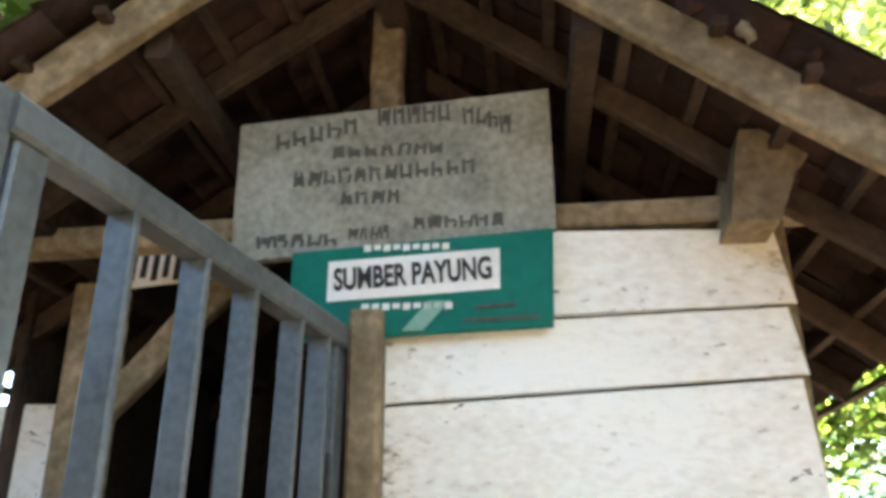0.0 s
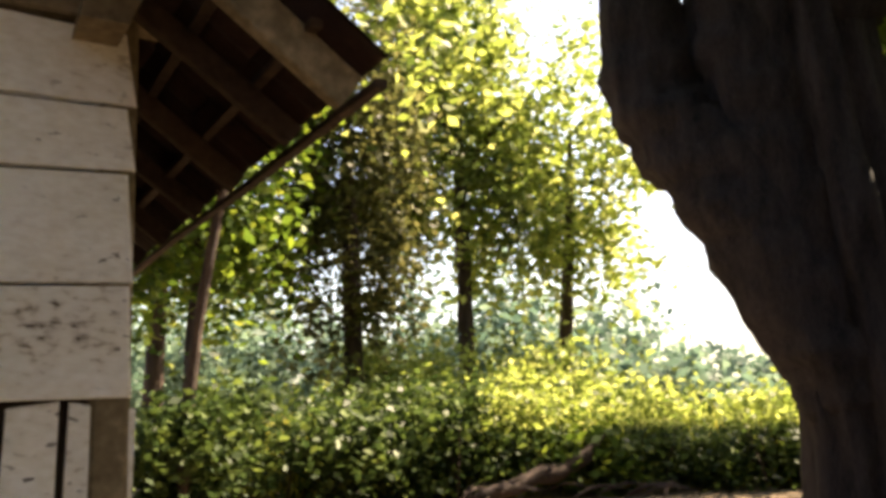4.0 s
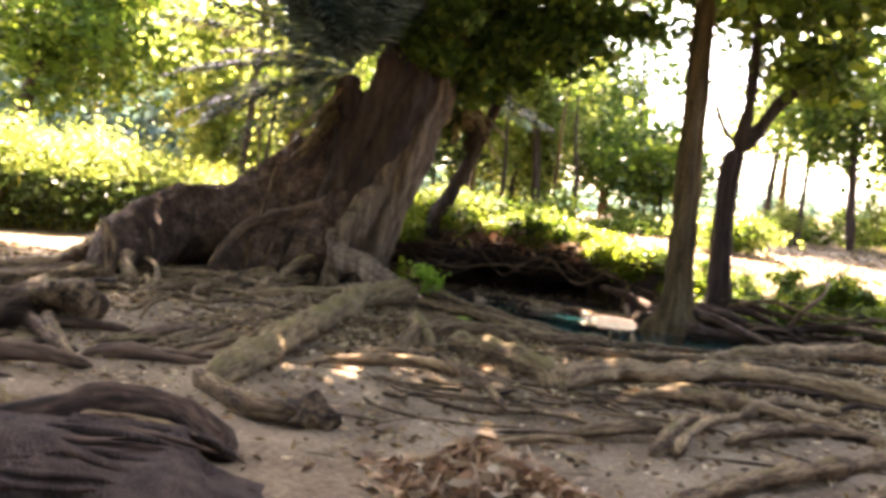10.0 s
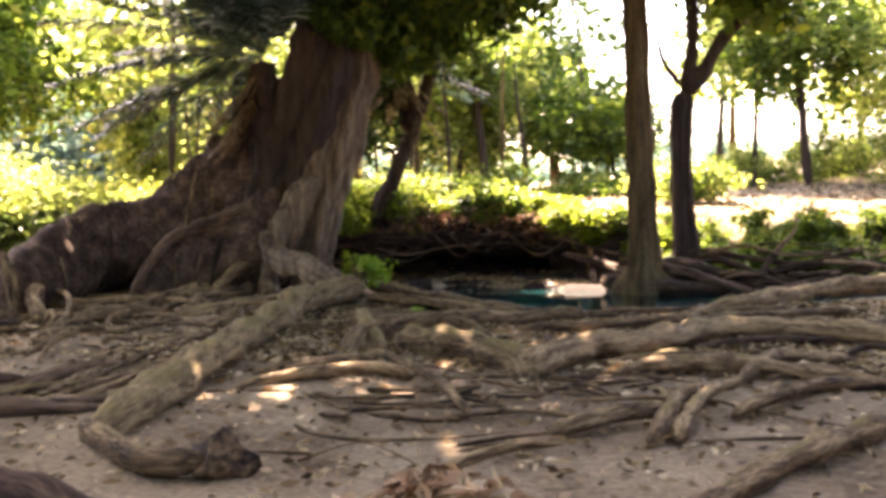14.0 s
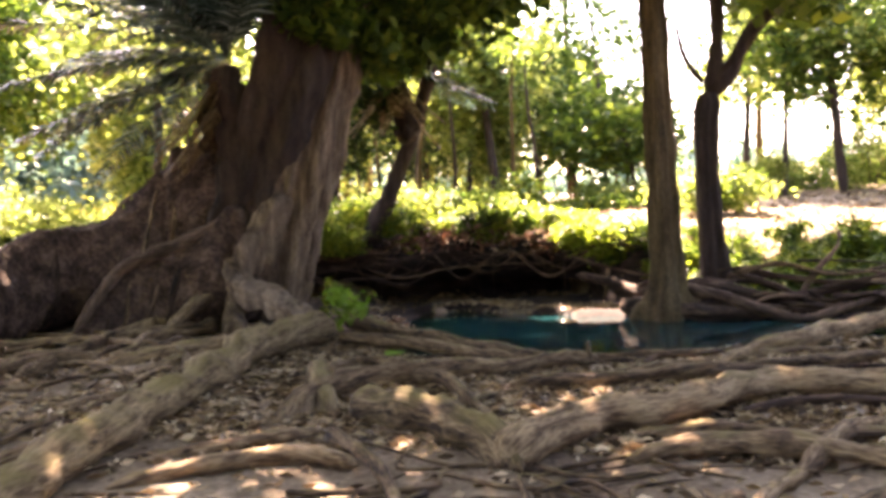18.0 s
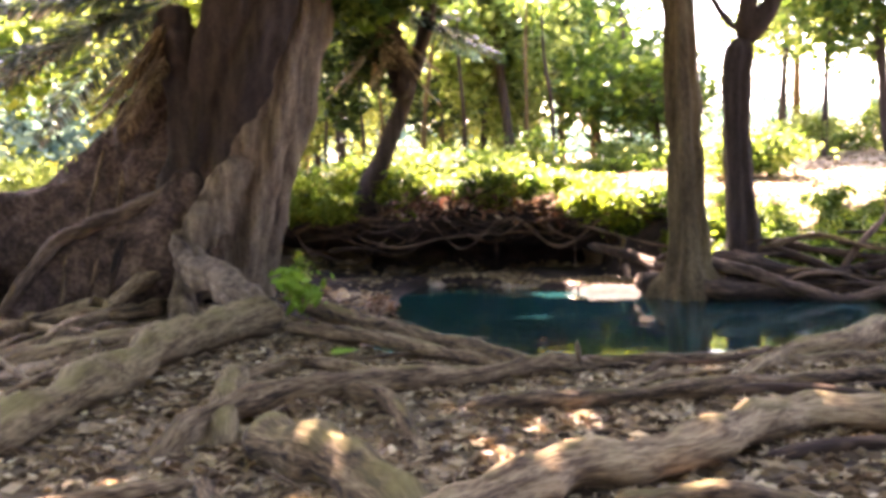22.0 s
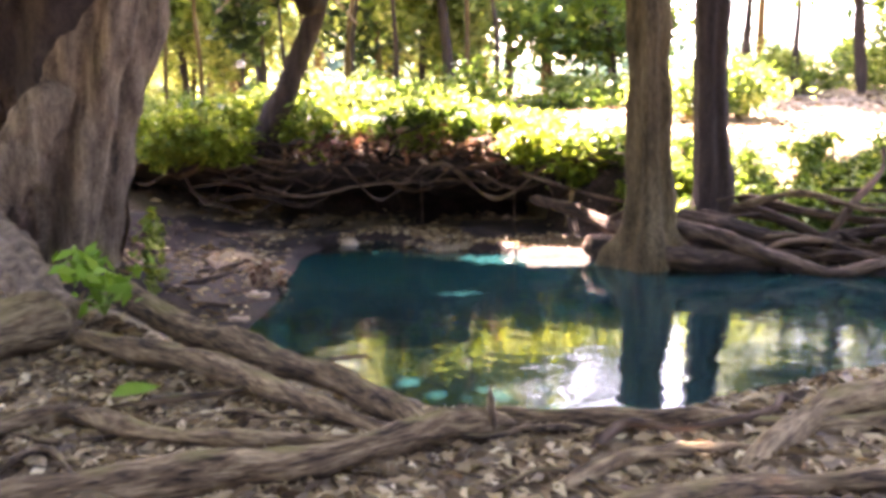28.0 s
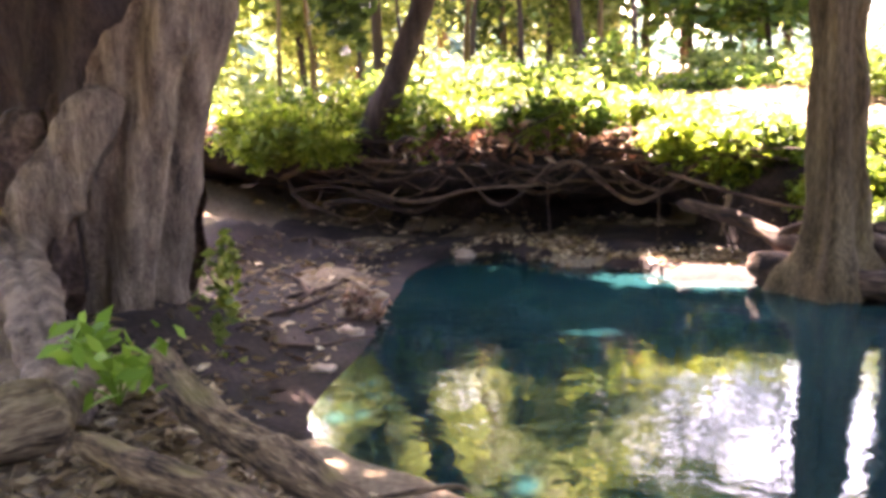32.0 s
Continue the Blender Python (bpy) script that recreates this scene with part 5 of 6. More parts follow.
# ---- far bank: roots over the undercut, leaning tree, stones ----
lean = thing("leaning_tree", (-2.83, 17.14, 0.8), "thin dark tree leaning over the far bank", "tree")
part("trunk", tube([(-2.95, 17.1, 0.5), (-2.8, 17.14, 0.95), (-2.45, 17.2, 1.7), (-2.0, 17.3, 2.8), (-1.6, 17.4, 4.2), (-1.2, 17.5, 6.0)], [0.22, 0.17, 0.14, 0.13, 0.11, 0.07], 23, 14, 8, 0.12), BARK_DARK, lean)
# All but the first clump are leaf masses added to block the sun.
part("crown", leaves(np.vstack([cloud((-1.2, 17.8, 6.8), (2.4, 2.2, 1.4), 2600, 61, 18), cloud((-4.6, 19.4, 7.6), (2.6, 1.0, 0.8), 1400, 69, 20), cloud((-3.8, 18.3, 6.4), (1.8, 0.8, 0.5), 3600, 72, 24, 0.3), cloud((0.2, 19.7, 7.3), (2.6, 1.1, 0.7), 5500, 73, 24, 0.36), cloud((-4.7, 21.3, 7.2), (1.3, 0.8, 0.5), 3200, 83, 26, 0.3), cloud((-6.1, 21.5, 7.2), (1.2, 1.2, 0.5), 3600, 84, 26, 0.3), cloud((-3.2, 20.75, 7.2), (1.7, 0.6, 0.5), 3600, 79, 26, 0.3), cloud((-1.2, 20.6, 7.3), (1.6, 0.5, 0.5), 3300, 80, 26, 0.3), cloud((-4.9, 19.5, 7.2), (1.4, 1.2, 0.5), 4000, 82, 26, 0.3), cloud((-0.7, 18.4, 7.3), (2.4, 0.9, 0.7), 2800, 74, 24, 0.36)]), 0.16, 62), LEAF, lean, "light green leaves")
part("hanging_foliage", leaves(np.vstack([cloud((-2.75, 16.9, 3.7), (0.75, 0.5, 1.1), 1300, 75, 20, 0.4), cloud((-2.0, 16.9, 4.3), (1.0, 0.5, 0.8), 900, 76, 16, 0.4), cloud((-3.1, 17.2, 2.5), (0.35, 0.3, 0.6), 220, 77, 8, 0.5)]), 0.11, 78, 2.2), LEAF_DEEP, lean, "dark green drooping leaves")
ov, of = [], []
nx, prof = 120, ((20.2, 0.6), (18.6, 0.88), (17.6, 0.86), (17.2, 0.78), (17.0, 0.6), (16.97, 0.4), (17.1, 0.24), (17.5, 0.14), (18.4, 0.08), (19.1, -0.1), (19.1, -0.3), (18.6, -0.4), (17.3, -0.43))
for i in range(nx):
    x = -6.0 + 8.0 * i / (nx - 1)
    drop = max(0.0, (x + 0.4) / 1.6) ** 2
    for y, z in prof:
        ov.append((x, y + 0.22 * math.sin(x * 1.3 + 1) + 0.4 * drop, z - (min(0.8, 0.42 * drop) * (1 if z > 0.5 else 0.6) if z > 0 else 0) + (0.05 * math.sin(x * 3.1) if z > 0 else 0)))
ov = np.array(ov)
ov = ov + np.stack([0 * ov[:, 0], 0.14 * lumps(ov, 4, 1.6) + 0.05 * lumps(ov, 14, 6.0), 0.1 * lumps(ov, 5, 2.0) + 0.03 * lumps(ov, 15, 7.0)], -1)
m = len(prof)
oi, oj = np.meshgrid(np.arange(nx - 1), np.arange(m - 1), indexing="ij")
of = np.stack([oi * m + oj, oi * m + oj + 1, (oi + 1) * m + oj + 1, (oi + 1) * m + oj], -1).reshape(-1, 4)
# The cavity is lined with the dark soil, so its shade is coloured in.
single("bank", (0, 17.5, 0.5), (ov, of), EARTH_DARK, "undercut earth bank above the pool, shade in its dark colour", "bank", kind="structure")
lr = np.random.RandomState(36)
li, lj, lt = lr.randint(0, nx - 1, 3600), lr.randint(1, 4, 3600), lr.uniform(0, 1, (3600, 2))
lp = ov[li * m + lj] * (1 - lt[:, :1]) + ov[(li + 1) * m + lj] * lt[:, :1]
lp = lp + (ov[li * m + lj + 1] - ov[li * m + lj]) * lt[:, 1:] + (0, 0, 0.012)
single("bank_litter", (-2, 17.6, 0.9), leaves(lp[lp[:, 0] < 0.1], 0.05, 37, 2.4, 0.85, bend=0.25), DRY_LEAF, "brown leaf litter on top of the undercut bank", "leaves", kind="stuff")
bank = thing("bank_roots", (-0.5, 17.3, 0.3), "tangle of bare brown roots hanging over the undercut bank", "roots")
bk = random.Random(12)
# The dark bark stands in for the shade these roots hang in.
for k in range(58):
    x0 = bk.uniform(-5.0, 0.9)
    ln = bk.uniform(0.6, 2.2)
    z0 = bk.choice((bk.uniform(0.45, 0.9), bk.uniform(0.3, 0.8), bk.uniform(0.15, 0.5)))
    yy = 17.0 + 0.25 * math.sin((x0 + ln / 2) * 1.3 + 1) + bk.uniform(-0.22, 0.06) + max(0, z0 - 0.7) * 0.9
    pts = [(x0 + ln * s, yy - 0.1 * math.sin(3 * s + k) , z0 + bk.uniform(-0.2, 0.2) - 0.22 * math.sin(math.pi * s) * bk.uniform(-0.5, 1)) for s in (0, 0.3, 0.65, 1.0)]
    rr = bk.choice((0.01, 0.013, 0.018, 0.024, 0.036))
    root(rr, rr * 0.5, *pts, owner=bank, mat=ROOT_DARK)
for k in range(6):
    x0 = bk.uniform(-3.2, 1.0)
    sw = bk.uniform(-0.5, 0.6)
    root(0.008, 0.005, (x0, 17.0, 0.45), (x0 + 0.3 * sw, 16.92, 0.15), (x0 + 0.7 * sw, 16.95, -0.15), (x0 + sw, 16.85, -0.42), owner=bank, mat=ROOT_DARK)
dl = np.random.RandomState(44)
for k in range(11):
    cx = -2.2 + 2.7 * k / 10 + dl.uniform(-0.25, 0.25)
    cy = 16.98 + 0.22 * math.sin(cx * 1.3 + 1) + dl.uniform(-0.08, 0.1)
    cz = 0.74 - max(0.0, (cx + 0.4) / 1.6) ** 2 * 0.42
    dead = thing("dead_fern", (cx, cy, cz), "withered reddish-brown fronds hanging over the bank's edge", "plant", "dead ferns")
    qd = dl.normal(size=(dl.randint(18, 60), 3)) * (0.14, 0.1, 0.12)
    part("fronds", leaves(np.array((cx, cy, cz)) + qd, 0.05, 450 + k, 3.0, 0.3, 0.6), LEAF_RED if k % 4 else DRY_LEAF, dead)
ex, ey = np.meshgrid(np.linspace(-0.3, 11.0, 70), np.linspace(12.8, 18.0, 40), indexing="ij")
ei, ej = np.meshgrid(np.arange(69), np.arange(39), indexing="ij")
ef = np.stack([ei * 40 + ej, (ei + 1) * 40 + ej, (ei + 1) * 40 + ej + 1, ei * 40 + ej + 1], -1).reshape(-1, 4)
eq = np.stack([ex, ey, 0 * ex], -1).reshape(-1, 3)
eedge = np.minimum(np.minimum(ex + 0.3, 11.0 - ex), np.minimum(ey - 12.8, 18.0 - ey + 0.25 * np.sin(ex * 2))).ravel()
single("bank", (5, 16.5, 0), (np.stack([eq[:, 0], eq[:, 1], height(ex, ey).ravel() + 0.06 + 0.06 * lumps(eq, 16, 1.6) - 0.2 * np.clip(0.4 - eedge, 0, 1)], -1), ef), EARTH_DARK, "dark earth bank below the sunlit slope", "bank", kind="structure")
sx, sy = np.meshgrid(np.linspace(-4.4, -0.5, 40), np.linspace(11.3, 17.6, 54), indexing="ij")
si, sj = np.meshgrid(np.arange(39), np.arange(53), indexing="ij")
sf = np.stack([si * 54 + sj, (si + 1) * 54 + sj, (si + 1) * 54 + sj + 1, si * 54 + sj + 1], -1).reshape(-1, 4)
sq = np.stack([sx, sy, 0 * sx], -1).reshape(-1, 3)
edge = np.minimum(np.minimum(sx + 4.4, -0.5 - sx), np.minimum(sy - 11.3, 17.6 - sy)).ravel()
# Dark sheet over the pale ground, standing partly for shade by the trunk.
single("shore", (-2.5, 15, 0), (np.stack([sq[:, 0], sq[:, 1], height(sx, sy).ravel() + 0.015 + 0.02 * lumps(sq, 6, 2.0) - 0.12 * np.clip(0.35 - edge, 0, 1)], -1), sf), EARTH_DARK, "damp dark shore soil beside the old tree, shade in its colour", "ground", kind="structure")
single("bank_stone", (-2.95, 18.2, 0.9), boulder((-2.75, 17.7, 0.95), (0.24, 0.2, 0.2), 3, 0.5), STONE, "pale pinkish stone lying on the far bank", "stone")
single("shore_stone", (-1.68, 13.87, -0.5), boulder((-1.68, 13.87, -0.45), (0.12, 0.1, 0.14), 5, 0.5), STONE, "small reddish stone at the water's edge", "stone")
for k, (x, y, r) in enumerate(((-1.4, 13.4, 0.08), (-1.75, 14.5, 0.1), (-1.2, 12.6, 0.07), (-0.5, 16.55, 0.12), (0.2, 16.45, 0.09), (0.9, 16.3, 0.13), (-1.5, 16.4, 0.1))):
    single("shore_stone", (x, y, -0.5), boulder((x, y, -0.44), (r * 1.4, r, r * 0.6), 70 + k, 0.4), STONE, "small pale stone at the water's edge", "stone", "shore stones")

# ---- dark tree and sapling left of the roots ----
dark = thing("dark_tree", (-3.93, 2.73, 0), "massive dark-barked tree with a leaning limb and flared foot", "tree")
part("trunk", tube([(-3.9, 2.77, -0.2), (-3.92, 2.75, 0.12), (-3.97, 2.7, 0.5), (-4.0, 2.65, 1.1), (-4.05, 2.6, 1.8), (-4.12, 2.52, 2.8), (-4.2, 2.45, 4.5)], [0.9, 0.68, 0.5, 0.44, 0.43, 0.43, 0.38], 41, 80, 14, 0.08, 1.0, 3.0, 6, furrow=0.045), BARK_BLACK, dark, "dark furrowed bark")
for pts, rad in (([(-4.0, 2.65, 1.2), (-4.18, 2.36, 2.0), (-4.4, 1.93, 2.9), (-4.68, 1.5, 3.8), (-4.75, 1.45, 5.4)], [0.42, 0.46, 0.44, 0.38, 0.22]),
                 ([(-4.0, 2.6, 1.6), (-4.2, 2.3, 2.6), (-4.4, 2.1, 3.8), (-4.5, 2.2, 5.4)], [0.3, 0.4, 0.42, 0.3]),
                 ([(-4.1, 2.6, 3.8), (-4.0, 3.0, 5.5), (-3.6, 3.6, 7.5)], [0.38, 0.28, 0.12]),
                 ([(-4.1, 2.5, 4.2), (-3.2, 1.6, 5.6), (-1.8, 0.8, 6.6)], [0.28, 0.18, 0.08])):
    part("limb", tube(pts, rad, 5, 40, 12, 0.1, furrow=0.04), BARK_BLACK, dark)
for pts, rad in (([(-3.7, 2.9, 0.3), (-3.3, 3.3, 0.12), (-2.8, 3.8, 0.06)], [0.2, 0.12, 0.05]), ([(-4.2, 2.3, 0.3), (-4.5, 1.7, 0.12), (-4.7, 1.0, 0.05)], [0.2, 0.13, 0.05]),
                 ([(-3.5, 2.6, 0.25), (-2.9, 2.5, 0.1), (-2.2, 2.6, 0.05)], [0.2, 0.13, 0.06]), ([(-3.7, 3.1, 0.2), (-3.6, 3.8, 0.1), (-3.4, 4.6, 0.08)], [0.2, 0.15, 0.12])):
    root(rad[0], rad[-1], *pts, owner=dark, mat=BARK_BLACK)
root(0.12, 0.05, *[(-3.3, 2.8, 0.16), (-2.85, 3.02, 0.1), (-2.42, 3.36, 0.09), (-1.9, 3.7, 0.02)], owner=dark, mat=BARK_BLACK)
root(0.12, 0.05, *[(-3.35, 2.75, 0.2), (-2.95, 2.45, 0.12), (-2.4, 2.2, 0.0)], owner=dark, mat=BARK_BLACK)
# The clumps past x -10 are added to shade the ground by the hedge.
part("crown", leaves(np.vstack([cloud((-3.2, 2.2, 8.4), (4.5, 4.2, 2.2), 14000, 63, 50, 0.34), cloud((-1.5, 3.0, 7.2), (3.4, 3.2, 1.4), 7000, 64, 30, 0.36), cloud((-11.5, 9.2, 7.8), (2.9, 3.2, 1.3), 13000, 70, 40, 0.34), cloud((-11.8, 6.4, 7.6), (1.8, 1.8, 0.7), 4500, 75, 24, 0.34), cloud((-10.5, 15.0, 9.0), (3.4, 3.2, 1.6), 6000, 71, 50, 0.36)]), 0.14, 65), LEAF_DEEP, dark, "dense dark green leaves with added shade clumps")
part("limb", tube([(-4.05, 2.7, 3.4), (-4.7, 4.0, 4.2), (-5.6, 5.6, 4.6), (-6.2, 8.2, 4.9)], [0.16, 0.11, 0.07, 0.02], 8, 10, 7, 0.15), BARK_BLACK, dark)
part("hanging_foliage", leaves(np.vstack([cloud(c, (0.9, 1.0, 0.55), 520, 460 + k, 12, 0.45, 0.1) for k, c in enumerate(((-5.9, 5.0, 4.2), (-5.3, 6.4, 4.5), (-6.6, 6.8, 4.9), (-5.9, 7.6, 4.4), (-5.0, 8.8, 4.9), (-6.6, 9.2, 4.7), (-7.0, 7.3, 3.9), (-4.1, 9.5, 4.1), (-7.4, 8.4, 4.3)))]), 0.1, 470, droop=0.4), LEAF_YELLOW, dark, "drooping green leaves")
sap = thing("sapling", (-4.13, 4.13, 0), "thin upright sapling with a kinked stem", "tree")
part("trunk", tube([(-4.13, 4.13, -0.05), (-4.13, 4.13, 0.9), (-4.08, 4.16, 1.7), (-4.14, 4.1, 2.35), (-4.3, 4.0, 3.2), (-4.35, 4.0, 4.6)], [0.05, 0.045, 0.042, 0.038, 0.034, 0.02], 42, 10, 7, 0.15), BARK_DARK, sap)
part("limb", tube([(-4.12, 4.12, 2.3), (-3.9, 4.25, 2.5), (-3.5, 4.5, 2.55)], [0.016, 0.012, 0.006], 43, 6, 5, 0.1), BARK_DARK, sap)
part("crown", leaves(np.vstack([cloud((-4.3, 4.0, 4.6), (1.2, 1.2, 1.0), 1100, 66, 12), cloud((-4.7, 3.7, 3.2), (0.5, 0.5, 0.7), 170, 67, 6)]), 0.12, 68), LEAF, sap, "sparse green leaves")


def plain_tree(name, at, tall, lean_to, r, crown, n, size, mat, seed, label, bark=None, group="", low=0.4):
    """A background tree: bent trunk, three limbs and a clumpy crown."""
    x, y = at
    z = ground_z(x, y)
    q = random.Random(seed)
    t = thing(name, (x, y, z), label, "tree", group)
    lx, ly = lean_to
    k = [(x, y, z - 0.2), (x + lx * 0.1 + q.uniform(-0.1, 0.1), y + ly * 0.1, z + tall * 0.2), (x + lx * 0.5 + q.uniform(-0.15, 0.15), y + ly * 0.5, z + tall * 0.5), (x + lx, y + ly, z + tall * 0.85)]
    part("trunk", tube(k, [r * 1.3, r, r * 0.85, r * 0.4], seed, 10, 6, 0.12), bark or BARK_DARK, t)
    for b in range(3):
        a = q.uniform(0, 6.28)
        s = q.uniform(0.45, 0.7)
        b0 = (x + lx * s, y + ly * s, z + tall * s)
        part("limb", tube([b0, (b0[0] + math.cos(a) * crown[0] * 0.4, b0[1] + math.sin(a) * crown[0] * 0.4, b0[2] + tall * 0.12), (b0[0] + math.cos(a) * crown[0] * 0.8, b0[1] + math.sin(a) * crown[0] * 0.8, b0[2] + tall * 0.2)], [r * 0.4, r * 0.28, r * 0.1], seed + b, 7, 4, 0.1), bark or BARK_DARK, t)
    part("crown", leaves(cloud((x + lx, y + ly, z + tall * (0.5 + low * 0.5)), crown, n, seed + 9, 34, 0.36, 0.15), size, seed + 10), mat, t)
    return t


def shrub(name, at, radii, n, size, mat, seed, label, group="", long=1.8):
    x, y = at
    z = ground_z(x, y)
    t = thing(name, (x, y, z), label, "shrub", group)
    q = random.Random(seed)
    st = []
    for k in range(7):
        a = q.uniform(0, 6.28)
        st.append(tube([(x, y, z - 0.05), (x + math.cos(a) * radii[0] * 0.4, y + math.sin(a) * radii[1] * 0.4, z + radii[2] * 0.7), (x + math.cos(a) * radii[0] * 0.7, y + math.sin(a) * radii[1] * 0.7, z + radii[2] * 1.4)], [0.02, 0.015, 0.006], seed + k, 5, 3, 0.0))
    tagged(part("stem_mass", joined(st), BARK_DARK, t), kind="stuff")
    p = cloud((x, y, z + radii[2]), radii, n, seed, 20, 0.5, 0.2)
    p[:, 2] = np.maximum(p[:, 2], z + 0.05)
    part("foliage", leaves(p, size, seed + 1, long), mat, t)
    return t


# hedge at the edge of the meadow, dark twiggy foot and sunlit top
hr = np.random.RandomState(5)
hedge_line = spline([(-12.5, -1.5, 0), (-13.2, 4, 0), (-12.6, 8.5, 0), (-11.0, 12.0, 0), (-9.4, 15.2, 0), (-9.0, 20, 0), (-9.5, 26, 0)], 12)
n_h = 90000
hi = hr.randint(0, len(hedge_line) - 1, n_h)
hc = hedge_line[hi] + (hedge_line[hi + 1] - hedge_line[hi]) * hr.uniform(0, 1, n_h)[:, None] + hr.normal(size=(n_h, 3)) * (0.55, 0.55, 0)
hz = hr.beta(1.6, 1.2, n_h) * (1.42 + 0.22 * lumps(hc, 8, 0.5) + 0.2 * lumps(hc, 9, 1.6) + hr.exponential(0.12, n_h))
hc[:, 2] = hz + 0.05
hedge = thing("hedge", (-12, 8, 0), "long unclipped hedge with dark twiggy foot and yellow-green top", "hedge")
# Sun and shade on the hedge are in the leaf colours: yellow or deep.
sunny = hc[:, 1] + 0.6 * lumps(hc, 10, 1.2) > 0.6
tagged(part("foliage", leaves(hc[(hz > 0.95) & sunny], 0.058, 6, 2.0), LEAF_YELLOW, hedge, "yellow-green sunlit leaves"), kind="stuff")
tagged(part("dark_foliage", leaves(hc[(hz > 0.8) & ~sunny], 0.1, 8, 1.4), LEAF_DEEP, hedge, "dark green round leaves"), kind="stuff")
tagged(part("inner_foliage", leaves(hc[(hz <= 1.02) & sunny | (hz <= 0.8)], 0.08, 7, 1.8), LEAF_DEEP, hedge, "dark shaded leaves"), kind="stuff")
tw = []
for k in range(170):
    p = hedge_line[hr.randint(0, len(hedge_line))]
    x, y = p[0] + hr.normal(0, 0.5), p[1] + hr.normal(0, 0.5)
    a = hr.uniform(0, 6.28)
    tw.append(tube([(x, y, -0.05), (x + 0.15 * math.cos(a), y + 0.15 * math.sin(a), 0.5), (x + 0.4 * math.cos(a), y + 0.4 * math.sin(a), 1.3)], [0.02, 0.014, 0.006], k, 5, 3, 0.0))
tagged(part("twig_mass", joined(tw), BARK_DARK, hedge), kind="stuff")


def blades(n, area, tall, seed, keep=None):
    """Grass blades: thin bent strips over an area (x0, x1, y0, y1)."""
    r = np.random.RandomState(seed)
    x, y = r.uniform(area[0], area[1], n), r.uniform(area[2], area[3], n)
    if keep is not None:
        k = keep(x, y)
        x, y = x[k], y[k]
        n = len(x)
    z = height(x, y)
    a, h, l = r.uniform(0, 6.28, n), tall * r.uniform(0.5, 1.2, n), r.uniform(0.1, 0.5, n)
    w = 0.008 + 0.012 * r.uniform(0, 1, n) * (1 + tall)
    d = np.stack([np.cos(a), np.sin(a), 0 * a], -1)
    s = np.stack([-np.sin(a), np.cos(a), 0 * a], -1)
    b = np.stack([x, y, z - 0.02], -1)
    m = b + d * (l * h * 0.35)[:, None] + np.stack([0 * a, 0 * a, h * 0.6], -1)
    t = b + d * (l * h)[:, None] + np.stack([0 * a, 0 * a, h], -1)
    v = np.stack([b - s * w[:, None], b + s * w[:, None], m + s * w[:, None] * 0.8, m - s * w[:, None] * 0.8, m - s * w[:, None] * 0.8, m + s * w[:, None] * 0.8, t + s * 0.002, t - s * 0.002], 1).reshape(-1, 3)
    return v, np.arange(8 * n).reshape(-1, 4)


def beyond_hedge(x, y):
    return x < np.interp(y, (-1.5, 4, 8.5, 12, 15.2, 20, 26), (-12.5, -13.2, -12.6, -11, -9.4, -9.0, -9.5)) + 0.3


single("meadow_grass", (-18, 10, 0), blades(36000, (-26, -7.5, -4, 26), 1.25, 3, beyond_hedge), GRASS, "tall sunlit yellow meadow grass", "grass", kind="stuff")

# trees round the meadow and behind the shelter
rt = random.Random(77)
for k, (x, y, tall, lx, ly, r, cr, n, sz, m, lab) in enumerate((
        (-19.7, 24.4, 8.5, 1.6, 1.0, 0.3, (4.4, 4.4, 3.2), 12000, 0.17, LEAF, "broad green meadow tree with leaning trunk"),
        (-16.6, 21.0, 8.0, 0.9, 1.0, 0.2, (3.4, 3.4, 2.4), 8000, 0.17, LEAF, "broad green meadow tree with leaning trunk"),
        (-22.5, 15.0, 9.5, -0.5, 0.6, 0.28, (3.4, 3.4, 2.6), 6000, 0.19, LEAF, "green tree at the far side of the meadow"),
        (-18.6, 3.5, 9.5, 0.8, 0.3, 0.17, (2.2, 2.2, 3.4), 5000, 0.14, LEAF_YELLOW, "thin sunlit tree with feathery yellow-green leaves"),
        (-17.5, 1.2, 11.0, 0.2, -0.2, 0.2, (2.0, 2.0, 4.2), 12000, 0.14, LEAF_YELLOW, "tall tree hung with sunlit creepers"),
        (-15.5, -1.2, 9.0, 0.1, -0.2, 0.2, (1.9, 1.9, 3.4), 15000, 0.11, LEAF_OLIVE, "tall tree hung with dense olive creepers"),
        (-14.5, -4.2, 8.0, 0.9, 0.5, 0.16, (2.2, 2.2, 2.8), 8000, 0.13, LEAF, "thin leaning tree beside the shelter"),
        (-10.9, -3.4, 12.5, 0.6, 1.5, 0.08, (2.3, 2.5, 3.0), 9000, 0.13, LEAF_YELLOW, "tall thin tree with sunlit leaves beside the shelter"),
        (-19.0, -6.0, 10.0, 0.2, 0.1, 0.22, (3.0, 3.0, 3.4), 7000, 0.17, LEAF, "green tree behind the shelter"),
        (-9.0, -7.0, 9.0, 0.2, 0.3, 0.25, (3.4, 3.4, 2.6), 3800, 0.2, LEAF, "green tree behind the shelter"),
        (-4.5, -9.5, 9.5, 0.2, 0.3, 0.25, (3.4, 3.4, 2.6), 3600, 0.2, LEAF, "green tree behind the shelter"))):
    plain_tree("tree", (x, y), tall, (lx, ly), r, cr, n, sz, m, 200 + 20 * k, lab, group="meadow trees")
